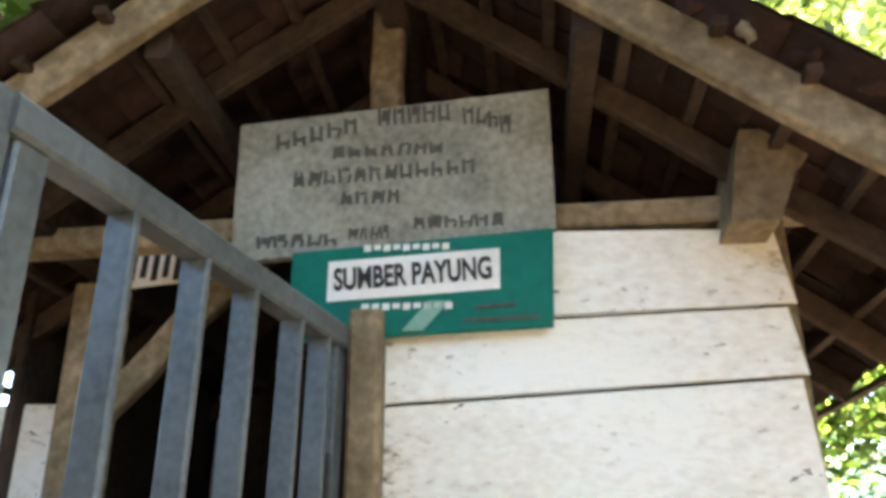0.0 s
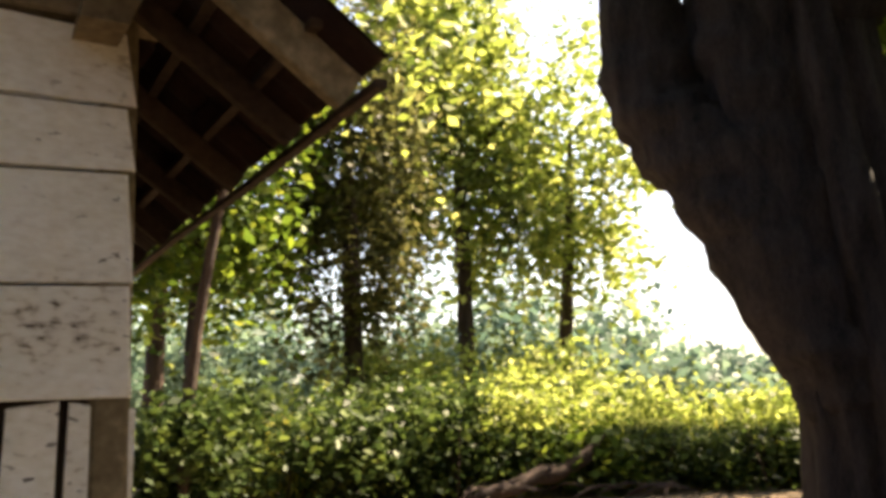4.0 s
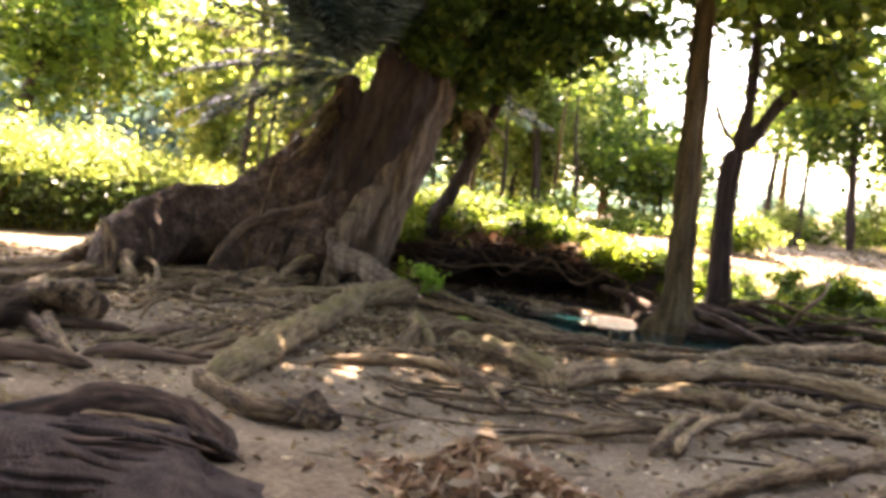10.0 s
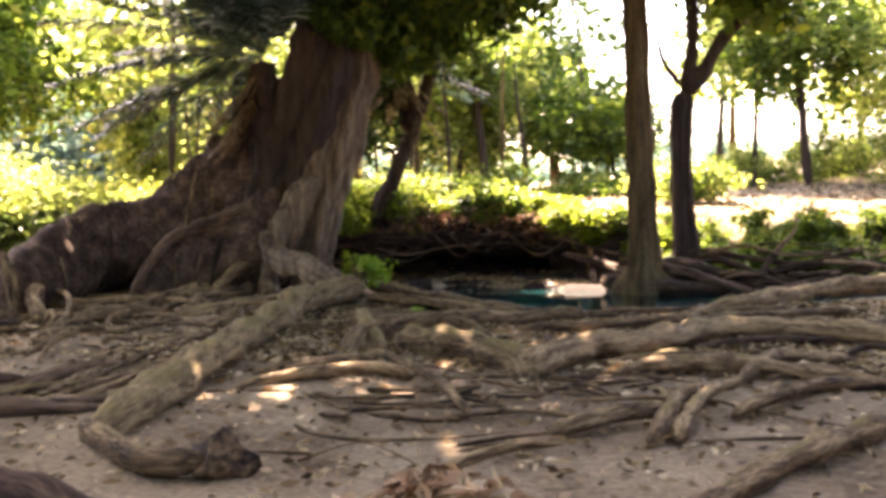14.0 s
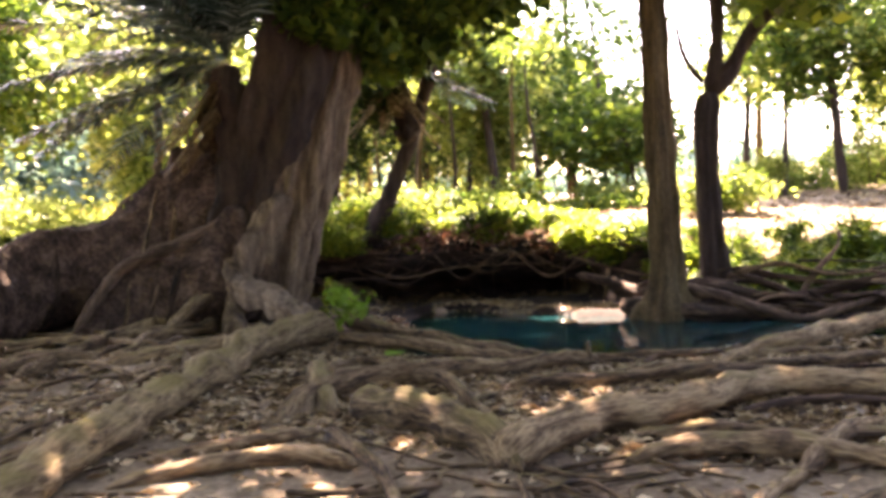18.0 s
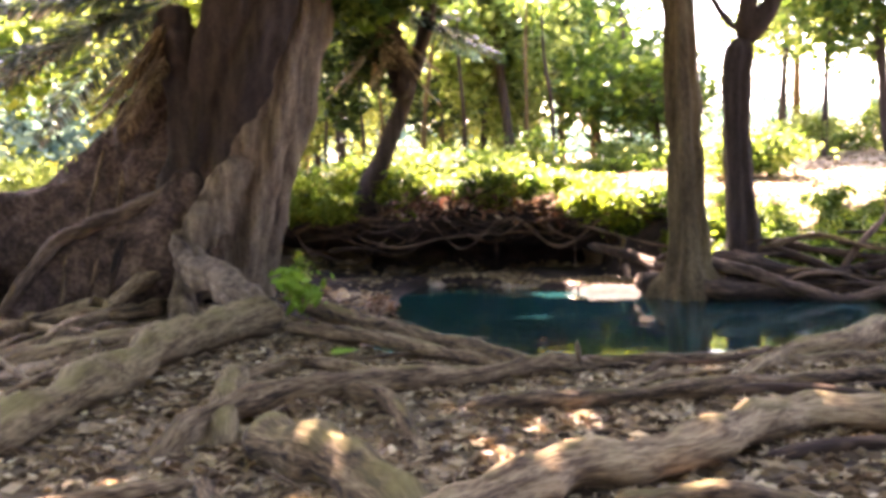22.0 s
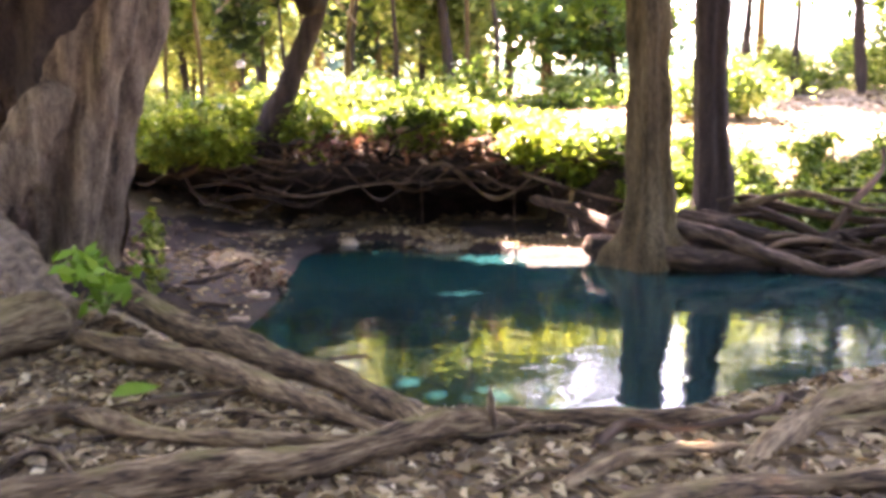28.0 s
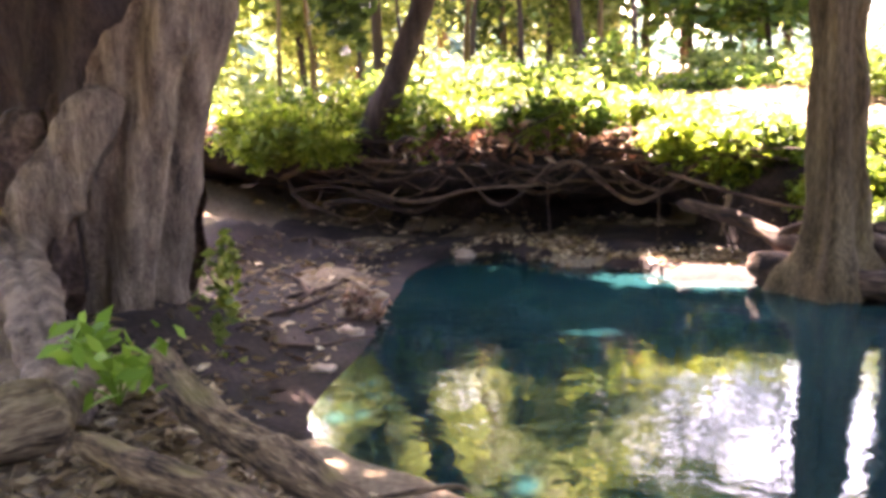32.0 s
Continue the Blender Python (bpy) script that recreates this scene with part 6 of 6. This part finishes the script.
for k, (x, y, rad, n, sz, m, lab) in enumerate((
        (-11.5, -3.4, (1.5, 1.4, 0.85), 5500, 0.1, LEAF_DEEP, "low green bush with round leaves"), (-12.5, -1.0, (1.5, 1.3, 0.8), 5000, 0.1, LEAF_DEEP, "low dark green round-leaved bush"),
        (-14.5, 1.6, (1.6, 1.6, 1.0), 4500, 0.1, LEAF_YELLOW, "sunlit yellow-green bush by the meadow"), (-15.0, 4.0, (1.6, 1.4, 0.9), 4500, 0.1, LEAF_YELLOW, "sunlit yellow-green bush by the meadow"),
        (-13.0, -6.5, (1.6, 1.4, 1.0), 4000, 0.1, LEAF, "low green bush with round leaves"), (-12.6, 2.6, (0.7, 0.7, 0.6), 700, 0.14, LEAF, "small green bush beside the fallen branch"),
        (-14.0, 6.2, (1.5, 1.5, 0.9), 4000, 0.1, LEAF_YELLOW, "sunlit yellow-green bush by the meadow"), (-16.5, 2.6, (1.8, 1.8, 1.3), 5000, 0.1, LEAF_YELLOW, "tall sunlit yellow-green bush"), (-16.8, -0.6, (1.6, 1.6, 1.4), 5000, 0.1, LEAF_YELLOW, "tall sunlit yellow-green bush"), (-13.6, 0.2, (1.2, 1.2, 0.8), 3500, 0.09, LEAF_DEEP, "low dark green round-leaved bush"))):
    shrub("shrub", (x, y), rad, n, sz, m, 600 + 30 * k, lab, "meadow shrubs")
fallen = thing("fallen_branch", (-11.9, 2.2, 0), "dark fallen branch on a heap of brushwood", "branch")
part("stem", tube([(-11.0, 0.6, 0.15), (-11.6, 1.5, 0.3), (-11.9, 2.3, 0.55), (-12.0, 2.8, 0.95)], [0.09, 0.13, 0.12, 0.05], 3, 10, 6, 0.25), BARK_DARK, fallen)
for k in range(16):
    a = rt.uniform(-1.2, 1.2)
    x, y = -11.4 + rt.uniform(-0.9, 0.6), 1.8 + rt.uniform(-1.6, 1.6)
    part("stick", tube([(x, y, 0.05), (x + 0.5 * math.sin(a), y + 0.5 * math.cos(a), 0.25), (x + 1.0 * math.sin(a), y + 1.0 * math.cos(a), 0.2)], [0.03, 0.025, 0.01], k, 6, 3, 0.1), BARK_DARK, fallen)

# woods beyond the pool
for k in range(34):
    row = k % 3
    x = -15 + (k // 3) * 2.8 + rt.uniform(-1.1, 1.1)
    y = 27.0 + row * 5.0 + rt.uniform(-1.5, 1.5)
    if 3.0 < x < 13:
        continue
    m = (LEAF_YELLOW, LEAF, LEAF_YELLOW, LEAF_DEEP)[rt.randrange(4)]
    if x < -7:
        m = LEAF_YELLOW
    small = -0.5 < x < 2.2
    middle = -4.0 < x < 3.2
    plain_tree("tree", (x, y), (rt.uniform(3.4, 4.2) + 0.4 * row if small else rt.uniform(5.5, 7.0) if middle else rt.uniform(6.5, 9.5)), (rt.uniform(-0.7, 0.7), rt.uniform(-0.4, 0.4)), rt.uniform(0.05, 0.08) if small else rt.uniform(0.07, 0.16), (rt.uniform(1.5, 2.4), 1.7, rt.uniform(1.2, 1.5) if small else rt.uniform(2.0, 2.8) if middle else rt.uniform(2.4, 3.6)), 2600 if small else 4200, 0.16, m, 1000 + 20 * k,
               ("slim woodland tree with yellow-green leaves" if m is LEAF_YELLOW else "slim woodland tree with green leaves"), BARK_PALE if k % 3 else BARK_DARK, "woodland trees", 0.15)
for k, x in enumerate((-13.0, -9.8, -7.0, -4.9, -3.2)):
    plain_tree("tree", (x, 38.0 + 0.9 * (k % 2)), 17.5, (rt.uniform(-0.6, 0.6), 0.0), 0.2, (2.2, 2.0, 3.0), 4200, 0.22, LEAF, 2200 + 20 * k, "tall woodland tree with high green crown", BARK_PALE, "tall woodland trees", 0.5)
for k, (x, y) in enumerate(((2.2, 34.5), (6.2, 36.0), (-0.8, 36.5))):
    plain_tree("tree", (x, y), 15.5, (0.3, 0.0), 0.12, (3.0, 1.8, 2.3), 3600, 0.22, LEAF, 2290 + 20 * k, "tall woodland tree with high green crown", BARK_PALE, "tall woodland trees", 0.55)
plain_tree("tree", (-8.6, 19.6), 7.4, (0.3, 0.1), 0.09, (2.6, 1.4, 1.9), 3000, 0.15, LEAF_YELLOW, 2392, "slim tree with bright yellow-green crown behind the hedge", BARK_DARK, "slope trees", 0.35)
plain_tree("tree", (5.6, 27.0), 7.6, (0.4, 0.0), 0.07, (2.3, 1.4, 1.7), 1900, 0.15, LEAF_YELLOW, 2396, "crooked thin tree on the sunlit slope", BARK_DARK, "slope trees", 0.35)
plain_tree("tree", (0.8, 31.0), 9.5, (-0.6, 0.2), 0.06, (2.1, 1.5, 2.7), 2400, 0.13, LEAF, 2350, "slim airy tree with sparse leaves", BARK_DARK, "tall woodland trees", 0.3)
for k, (x, y, tall, lx, r, cr, n) in enumerate(((7.17, 27.4, 6.5, -0.3, 0.12, (2.4, 2.0, 2.1), 4200), (9.6, 26.0, 6.0, 0.6, 0.13, (2.2, 2.0, 2.3), 4600), (12.5, 24.0, 6.4, 0.2, 0.14, (2.4, 2.2, 2.6), 5000), (5.4, 33.0, 6.0, 0.2, 0.12, (2.0, 2.0, 2.0), 2600), (15.5, 21.0, 7.0, 0.2, 0.14, (2.8, 2.4, 2.6), 4000), (10.0, 33.0, 6.0, 0.2, 0.12, (2.8, 2.0, 2.4), 4200), (13.5, 30.0, 6.5, -0.5, 0.12, (2.8, 2.0, 2.6), 4200))):
    plain_tree("tree", (x, y), tall, (lx, 0.2), r, cr, n, 0.15, LEAF_YELLOW if k % 2 else LEAF, 1900 + 20 * k, "crooked thin tree on the sunlit slope", group="slope trees", low=0.3)
for k in range(34):
    x = -8 + k * 0.62 + rt.uniform(-0.6, 0.6)
    y = rt.uniform(20.5, 23.5) if x < 4 else rt.uniform(23, 27.5)
    if x > 3.6:
        y += 4.5
    if -0.3 < x < 2.5:
        y += 3.5
    m = (LEAF, LEAF_YELLOW)[k % 2]
    shrub("shrub", (x, y), (rt.uniform(0.5, 1.3), 0.8, rt.uniform(0.2, 0.5) if x < 3.5 else rt.uniform(0.25, 1.1)), 1700, 0.075, m, 2400 + 30 * k, "woodland shrub with " + ("yellow-green" if m is LEAF_YELLOW else "green") + " leaves", "woodland shrubs")


def undergrowth(n, area, size, seed, keep):
    """Places for the leaves of low ground cover, in patches."""
    r = np.random.RandomState(seed)
    x, y = r.uniform(area[0], area[1], n), r.uniform(area[2], area[3], n)
    p = np.stack([x, y, 0 * x], -1)
    k = keep(x, y) & (lumps(p, seed, 1.3) + 0.6 * lumps(p, seed + 1, 4.0) > -0.35)
    x, y, p = x[k], y[k], p[k]
    z = np.maximum(height(x, y), np.where((x < 1.0) & (y < 20.2), 0.8, -1)) + r.beta(1.5, 2.0, len(x)) * (0.3 + 0.14 * lumps(p, seed + 2, 2.0))
    return leaves(np.stack([x, y, z], -1), size, seed + 3, 2.2, 0.35)


def off_path(x, y):
    return ~((x > -0.6) & (x < 2.4) & (y > 20.8) & (y < 28)) & (y > 17.6)


single("undergrowth", (-2, 21, 0.8), undergrowth(20000, (-8, 1.9, 17.6, 26.5), 0.06, 61, off_path), LEAF, "low leafy ground cover under the woodland trees", "plants", kind="stuff")
single("undergrowth", (-2, 21, 0.8), undergrowth(10000, (-7, 1.9, 17.6, 24), 0.05, 65, off_path), LEAF_LIME, "low yellow-green ground cover on the far bank", "plants", kind="stuff")


def fern_geo(n, tall, seed):
    """A tuft of arching strap leaves round the origin."""
    r = random.Random(seed)
    v, f = [], []
    for k in range(n):
        a, h, out, w = r.uniform(0, 6.28), tall * r.uniform(0.5, 1.1), tall * r.uniform(0.3, 0.9), r.uniform(0.015, 0.035)
        d, s = Vector((math.cos(a), math.sin(a), 0)), Vector((-math.sin(a), math.cos(a), 0))
        rows = [(0.05, 0.0, 0.6), (0.35, 0.62, 1.0), (0.72, 0.98, 0.8), (1.0, 0.86, 0.06)]
        b = len(v)
        for o, z, ww in rows:
            c = d * out * o + Vector((0, 0, h * z))
            v += [c - s * w * ww, c + s * w * ww]
        for i in range(3):
            f.append((b + 2 * i, b + 2 * i + 1, b + 2 * i + 3, b + 2 * i + 2))
    return np.array([tuple(q) for q in v]), np.array(f)


ferns = []
for k in range(4):
    t = thing("fern", (0, 0, 0), "small yellow-green plant growing on the far bank", "plant", "bank plants")
    part("fronds", fern_geo(22, 0.34, 90 + k), LEAF_LIME if k < 3 else LEAF, t)
    part("leaves", leaves(cloud((0, 0, 0.22), (0.24, 0.24, 0.2), 330, 95 + k, 12, 0.5, 0.1), 0.036, 99 + k, 2.4), LEAF_LIME if k < 3 else LEAF, t)
    ferns.append(t)
for k in range(300):
    x = -3.6 + 10.5 * ((k * 0.6180339) % 1.0)
    y = (rt.uniform(17.0, 17.6) if k % 2 else rt.uniform(17.5, 19.4)) if x < 2 else rt.uniform(16.7, 17.6)
    if k % 9 == 0:
        x, y = rt.uniform(-4.6, -3.0), rt.uniform(16.95, 17.4)
    m = pose(x, y, ((0.62 - (0.42 * max(0.0, (x + 0.4) / 1.6) ** 2 if x < 1.2 else 0) + 0.3 * min(1.0, (y - 16.95) / 0.7)) if x < 1.2 and y < 18.6 else max(0.86, ground_z(x, y)) if x < 1.2 else ground_z(x, y)) - 0.02, 0, 0, rt.uniform(0, 360)) @ Matrix.Scale(rt.uniform(0.8, 1.5), 4)
    src = ferns[k % 4]
    if k >= 4 and (math.sin(x * 4.1 + y * 1.7) + math.sin(x * 2.3 - y * 3.1 + 1) < -0.8 or (-0.1 < x < 1.8 and y > 17.9)):
        continue
    if k < 4:
        src.matrix_basis = m
    else:
        c = copy_thing(src, m)
        c.scale = src.scale * rt.uniform(0.5, 1.35)

for k in range(70):
    x, y = rt.uniform(2.7, 7.6), rt.uniform(16.3, 18.2)
    c = copy_thing(ferns[3], pose(x, y, ground_z(x, y) - 0.03, 0, 0, rt.uniform(0, 360)))
    c.scale = (rt.uniform(0.8, 1.5),) * 3
for k in range(26):
    x, y = rt.uniform(-4.5, -2.9), rt.uniform(16.7, 17.05)
    c = copy_thing(ferns[k % 3], pose(x, y, rt.uniform(0.52, 0.82), rt.uniform(25, 60), 0, rt.uniform(-40, 40)))
    c.scale = (rt.uniform(0.8, 1.3),) * 3
for k in range(34):
    x, y = rt.uniform(-3.4, -1.5), rt.uniform(12.6, 16.6)
    ln, a = rt.uniform(0.4, 1.1), rt.uniform(0.5, 2.6)
    if x + 0.3 > np.interp(y, WEST_Y, WEST_X):
        continue
    rr = rt.uniform(0.01, 0.035)
    q = [(x + math.cos(a + 0.3 * s) * ln * s, y + math.sin(a + 0.3 * s) * ln * s) for s in (0, 0.35, 0.7, 1.0)]
    root(rr, rr * 0.5, *[(u, v, ground_z(u, v) + 0.03) for u, v in q], mat=ROOT_DARK)
ivy = thing("ivy", (-2.13, 12.95, -0.3), "small yellow-green climbing plant at the old tree's foot", "plant")
part("stem", tube([(-2.12, 12.95, -0.45), (-2.15, 12.93, 0.05), (-2.17, 12.95, 0.45)], [0.012, 0.01, 0.006], 61, 6, 5, 0.1), BARK_DARK, ivy)
part("leaves", leaves(cloud((-2.13, 12.9, 0.08), (0.09, 0.08, 0.36), 170, 62, 14, 0.4, 0.1), 0.05, 63, 1.6), LEAF_LIME, ivy)

dry = thing("dry_tuft", (-1.45, 13.85, -0.4), "small tuft of dry orange-brown leaves at the water's edge", "plant")
part("fronds", leaves(cloud((-1.45, 13.85, -0.28), (0.16, 0.16, 0.16), 90, 97, 8, 0.5, 0.1), 0.05, 98, 2.6), DRY_LEAF, dry)
for k in range(16):
    x, y = -9.5 + 0.82 * k + rt.uniform(-0.4, 0.4), rt.uniform(20.0, 25.5)
    z = ground_z(x, y)
    if -0.4 < x < 3.4:
        continue
    t = thing("sapling", (x, y, z), "slim bare-stemmed woodland sapling", "tree", "woodland saplings")
    lx, up = rt.uniform(-0.5, 0.5), 0.55 if -0.6 < x < 3.0 else 1.0
    part("trunk", tube([(x, y, z - 0.1), (x + lx * 0.2 + rt.uniform(-0.1, 0.1), y, z + 1.4 * up), (x + lx * 0.6, y, z + 2.8 * up), (x + lx, y + 0.2, z + 4.6 * up)], [rt.uniform(0.04, 0.09), 0.05, 0.04, 0.015], 800 + k, 8, 6, 0.15), BARK_DARK if k % 2 else BARK_PALE, t)
    part("crown", leaves(cloud((x + lx, y + 0.2, z + 4.0 * up), (0.7, 0.7, 0.6 * up), 170, 820 + k, 9, 0.5, 0.1), 0.09, 840 + k), LEAF if k % 3 else LEAF_DEEP, t)

# ---- small plants and litter on the root floor ----
sprig = thing("sprig", (-0.97, 10.45, 0.2), "bright green leafy sprig growing from the root", "plant")
sr = random.Random(6)
lv = []
for k in range(14):
    a, h = sr.uniform(0, 6.28), sr.uniform(0.1, 0.3)
    b, tp = (-0.98, 10.42, 0.18), (-0.98 + 0.13 * math.cos(a), 10.42 + 0.13 * math.sin(a), 0.2 + h)
    part("stem", tube([b, ((b[0] + tp[0]) / 2, (b[1] + tp[1]) / 2, 0.2 + h * 0.6), tp], [0.006, 0.005, 0.003], k, 5, 3, 0.0), LEAF_FRESH, sprig)
    for j in range(6):
        lv.append((tp[0] + sr.gauss(0, 0.06), tp[1] + sr.gauss(0, 0.06), tp[2] + sr.gauss(0, 0.05)))
part("foliage", leaves(np.array(lv), 0.055, 4, 2.4, 0.3), LEAF_FRESH, sprig)
creeper = thing("creeper", (-1.9, 12.2, 0.0), "yellow-green creeper hanging beside the trunk", "plant")
cc = np.array([(-1.78 + sr.gauss(0, 0.06), 12.25 + sr.gauss(0, 0.06), sr.uniform(-0.35, 0.45)) for k in range(60)])
part("foliage", leaves(cc, 0.07, 9, 1.4), LEAF_YELLOW, creeper)


def broad_leaf(name, at, size, yaw, mat, label):
    """One large fallen leaf, cupped, with a midrib fold."""
    v, f = [], []
    for i, (s, w) in enumerate(((0, 0.02), (0.25, 0.36), (0.5, 0.46), (0.75, 0.32), (1.0, 0.02))):
        for sg, lift in ((-1, 0.16), (0, 0.0), (1, 0.16)):
            x, y = (s - 0.5) * size, sg * w * size
            v.append((at[0] + x * math.cos(yaw) - y * math.sin(yaw), at[1] + x * math.sin(yaw) + y * math.cos(yaw), at[2] + size * (lift * w * 2 + 0.25 * (s - 0.5) ** 2)))
    for i in range(4):
        for j in range(2):
            f.append((i * 3 + j, i * 3 + j + 1, (i + 1) * 3 + j + 1, (i + 1) * 3 + j))
    return single(name, (at[0], at[1], at[2]), (np.array(v), np.array(f)), mat, label, "leaf")


broad_leaf("fallen_leaf", (-0.29, 9.58, 0.06), 0.22, 0.9, LEAF_FRESH, "large fresh green leaf lying on the litter")
broad_leaf("fallen_leaf", (2.35, 6.07, 0.03), 0.13, 1.2, DRY_LITTER, "large pale bleached leaf lying among roots")
pr = np.random.RandomState(14)
pp = pr.normal(size=(1150, 2)) * (0.25, 0.17)
ph = np.maximum(0.24 * np.exp(-(pp[:, 0] / 0.34) ** 2 - (pp[:, 1] / 0.26) ** 2), 0.01) * pr.uniform(0.45, 1.1, 1150)
pile = np.stack([1.08 + pp[:, 0], 4.03 + pp[:, 1], ph + 0.012], -1)
single("leaf_pile", (0.95, 4.05, 0), leaves(pile, 0.058, 15, 2.0, 0.6, bend=0.3), HEAP_LEAF, "raked heap of dry brown leaves on bare earth", "leaves", kind="stuff")
hp2 = pr.normal(size=(420, 2)) * (0.24, 0.3)
hh = np.maximum(0.16 * np.exp(-(hp2[:, 0] / 0.32) ** 2 - (hp2[:, 1] / 0.4) ** 2), 0.01) * pr.uniform(0.4, 1.1, 420)
single("leaf_pile", (-4.75, 4.95, 0), leaves(np.stack([-4.75 + hp2[:, 0], 4.95 + hp2[:, 1], hh + 0.015], -1), 0.07, 25, 2.0, 0.6, bend=0.3), LEAF_RED, "small heap of reddish-brown leaves beside the sapling", "leaves", kind="stuff")


def on_shore(x, y):
    return x < np.interp(y, WEST_Y, WEST_X) + 0.05


def litter(n, area, size, seed, keep=None):
    r = np.random.RandomState(seed)
    x, y = r.uniform(area[0], area[1], n), r.uniform(area[2], area[3], n)
    if keep is not None:
        k = keep(x, y)
        x, y = x[k], y[k]
    z = height(x, y) + 0.008 + 0.015 * r.uniform(0, 1, len(x))
    return leaves(np.stack([x, y, z], -1), size, seed + 1, 2.5, 0.9, bend=0.25)


single("leaf_litter", (0, 6, 0), joined([litter(6000, (-5, 5, 4.8, 10.8), 0.03, 16), litter(16000, (-2.4, 4.5, 7.0, 10.9), 0.038, 17), litter(1200, (-5, 4, 1.5, 5), 0.03, 18), litter(5000, (-9, -3, 3, 11), 0.04, 28)]), DRY_LITTER, "scattered small dry leaves and chips on the earth", "leaves", kind="stuff")
single("bank_litter", (0, 19, 0), joined([litter(5000, (-6, 12, 17.4, 27), 0.07, 19), litter(5000, (3.5, 10, 13, 18), 0.06, 29), litter(2600, (-1.6, 2.0, 15.9, 17.2), 0.042, 23)]), DRY_LITTER, "scattered dry leaves on the far bank", "leaves", kind="stuff")
single("shore_litter", (-2, 14, -0.4), litter(1500, (-3.6, -0.7, 11.4, 16.8), 0.05, 20, on_shore), DRY_LITTER, "damp brown leaf litter on the shore beside the old tree", "leaves", kind="stuff")
sk = np.random.RandomState(53)
sticks = []
for k in range(150):
    x, y = (sk.uniform(-2.2, 4.4), sk.uniform(6.2, 10.6)) if k % 3 else (sk.uniform(-4.5, 4.0), sk.uniform(3.0, 7.0))
    a, ln, z = sk.uniform(0, 6.28), sk.uniform(0.06, 0.26), ground_z(x, y) + 0.016
    dx, dy = math.cos(a) * ln / 2, math.sin(a) * ln / 2
    sticks.append(tube([(x - dx, y - dy, z), (x + sk.normal(0, 0.012), y + sk.normal(0, 0.012), z + 0.012), (x + dx, y + dy, z + sk.uniform(-0.01, 0.02))], [0.004, 0.006, 0.003], k, 5, 3, 0.1))
single("twig_litter", (0, 7, 0), joined(sticks), BEAM, "broken pale twigs scattered among the roots", "twigs", kind="stuff")
stump = thing("root_stump", (-0.45, 3.2, 0), "low dark decayed stump of matted roots", "stump")
part("heart", boulder((-0.45, 3.2, 0.0), (0.62, 0.5, 0.24), 12, 0.3), BARK_DARK, stump)


def on_stump(u, v, lift=0.0):
    """A point on the dome of the stump, u along it and v across it."""
    return (-0.45 + 0.93 * u - 0.37 * v, 3.2 + 0.37 * u + 0.93 * v, 0.25 * math.sqrt(max(0.0, 1 - (u / 0.72) ** 2 - (v / 0.56) ** 2)) + lift)


for k in range(26):
    v, u0, ln = rt.uniform(-0.5, 0.34), rt.uniform(-0.68, -0.1), rt.uniform(0.35, 0.8)
    sway = rt.uniform(-0.12, 0.12)
    root(rt.uniform(0.016, 0.034), 0.01, *[on_stump(u0 + ln * s, v + sway * math.sin(3 * s + k), rt.uniform(-0.012, 0.012)) for s in (0, 0.25, 0.5, 0.75, 1.0)], owner=stump, mat=BARK_DARK if k % 4 else ROOT_DARK)
root(0.06, 0.03, *[on_stump(u, 0.24 - 0.12 * u, 0.01) for u in (-0.98, -0.75, -0.5, -0.2, 0.1, 0.4)], owner=stump, mat=ROOT)
root(0.045, 0.025, *[on_stump(u, -0.1 + 0.35 * u, 0.03) for u in (-1.1, -0.85, -0.66)], owner=stump, mat=ROOT)
nest = boulder((-2.99, 6.3, 0.16), (0.22, 0.24, 0.2), 13, 0.4)
single("root_burl", (-2.99, 6.3, 0), nest, ROOT, "knobbly root burl on the ground", "burl")
single("root_burl", (-0.07, 4.6, 0), boulder((-0.07, 4.66, 0.04), (0.15, 0.13, 0.11), 14, 0.45), ROOT, "dark broken root end", "burl")

# unseen broad trees added over and behind the path to cut sky light
for k, (x, y, rad) in enumerate(((9.0, -2.0, 4.0), (3.5, -6.5, 4.2), (11.5, 4.5, 4.0), (-0.5, -10.5, 4.0), (6.2, 2.0, 4.4))):
    plain_tree("tree", (x, y), 11.0, (-0.6, -0.2), 0.32, (rad, rad, 2.0), 7500, 0.26, LEAF_DEEP, 4000 + 20 * k, "unseen broad tree added to shade the path", group="shade trees", low=0.5)

# far woods all round close the view
fw = np.random.RandomState(91)
pts = []
# Grove out of view, added to block sky light from the side.
for k in range(44):
    a = math.radians(38 + 140 * k / 43)
    d = fw.uniform(13, 19)
    pts.append(cloud((1.5 + d * math.sin(a), 4 + d * math.cos(a), 2.9), (2.4, 2.4, 3.1), 1300, 2900 + k, 16, 0.5, 0.1))
single("grove", (14, 2, 0), leaves(np.vstack(pts), 0.26, 90), LEAF_DEEP, "unseen grove added beside the path to block sky light", "trees", kind="stuff")
pts = []
for k in range(240):
    a = k / 240 * 2 * math.pi + fw.uniform(-0.02, 0.02)
    d = fw.uniform(60, 95)
    deg = math.degrees(a) % 360
    tall = fw.uniform(3, 6) if deg < 42 or deg > 343 or 280 < deg < 297 else fw.uniform(13, 17) if 297 < deg < 318 else fw.uniform(7, 14)
    pts.append(cloud((d * math.sin(a), 8 + d * math.cos(a), tall * 0.55), (4.0, 4.0, tall * 0.5), 2200 if 285 < deg < 332 else 700, 3000 + k, 14, 0.6, 0.1))
single("far_woods", (0, 0, 0), leaves(np.vstack(pts), 0.6, 92), LEAF_FAR, "distant blue-green woods, haze put into the leaf colour", "woods", kind="stuff")
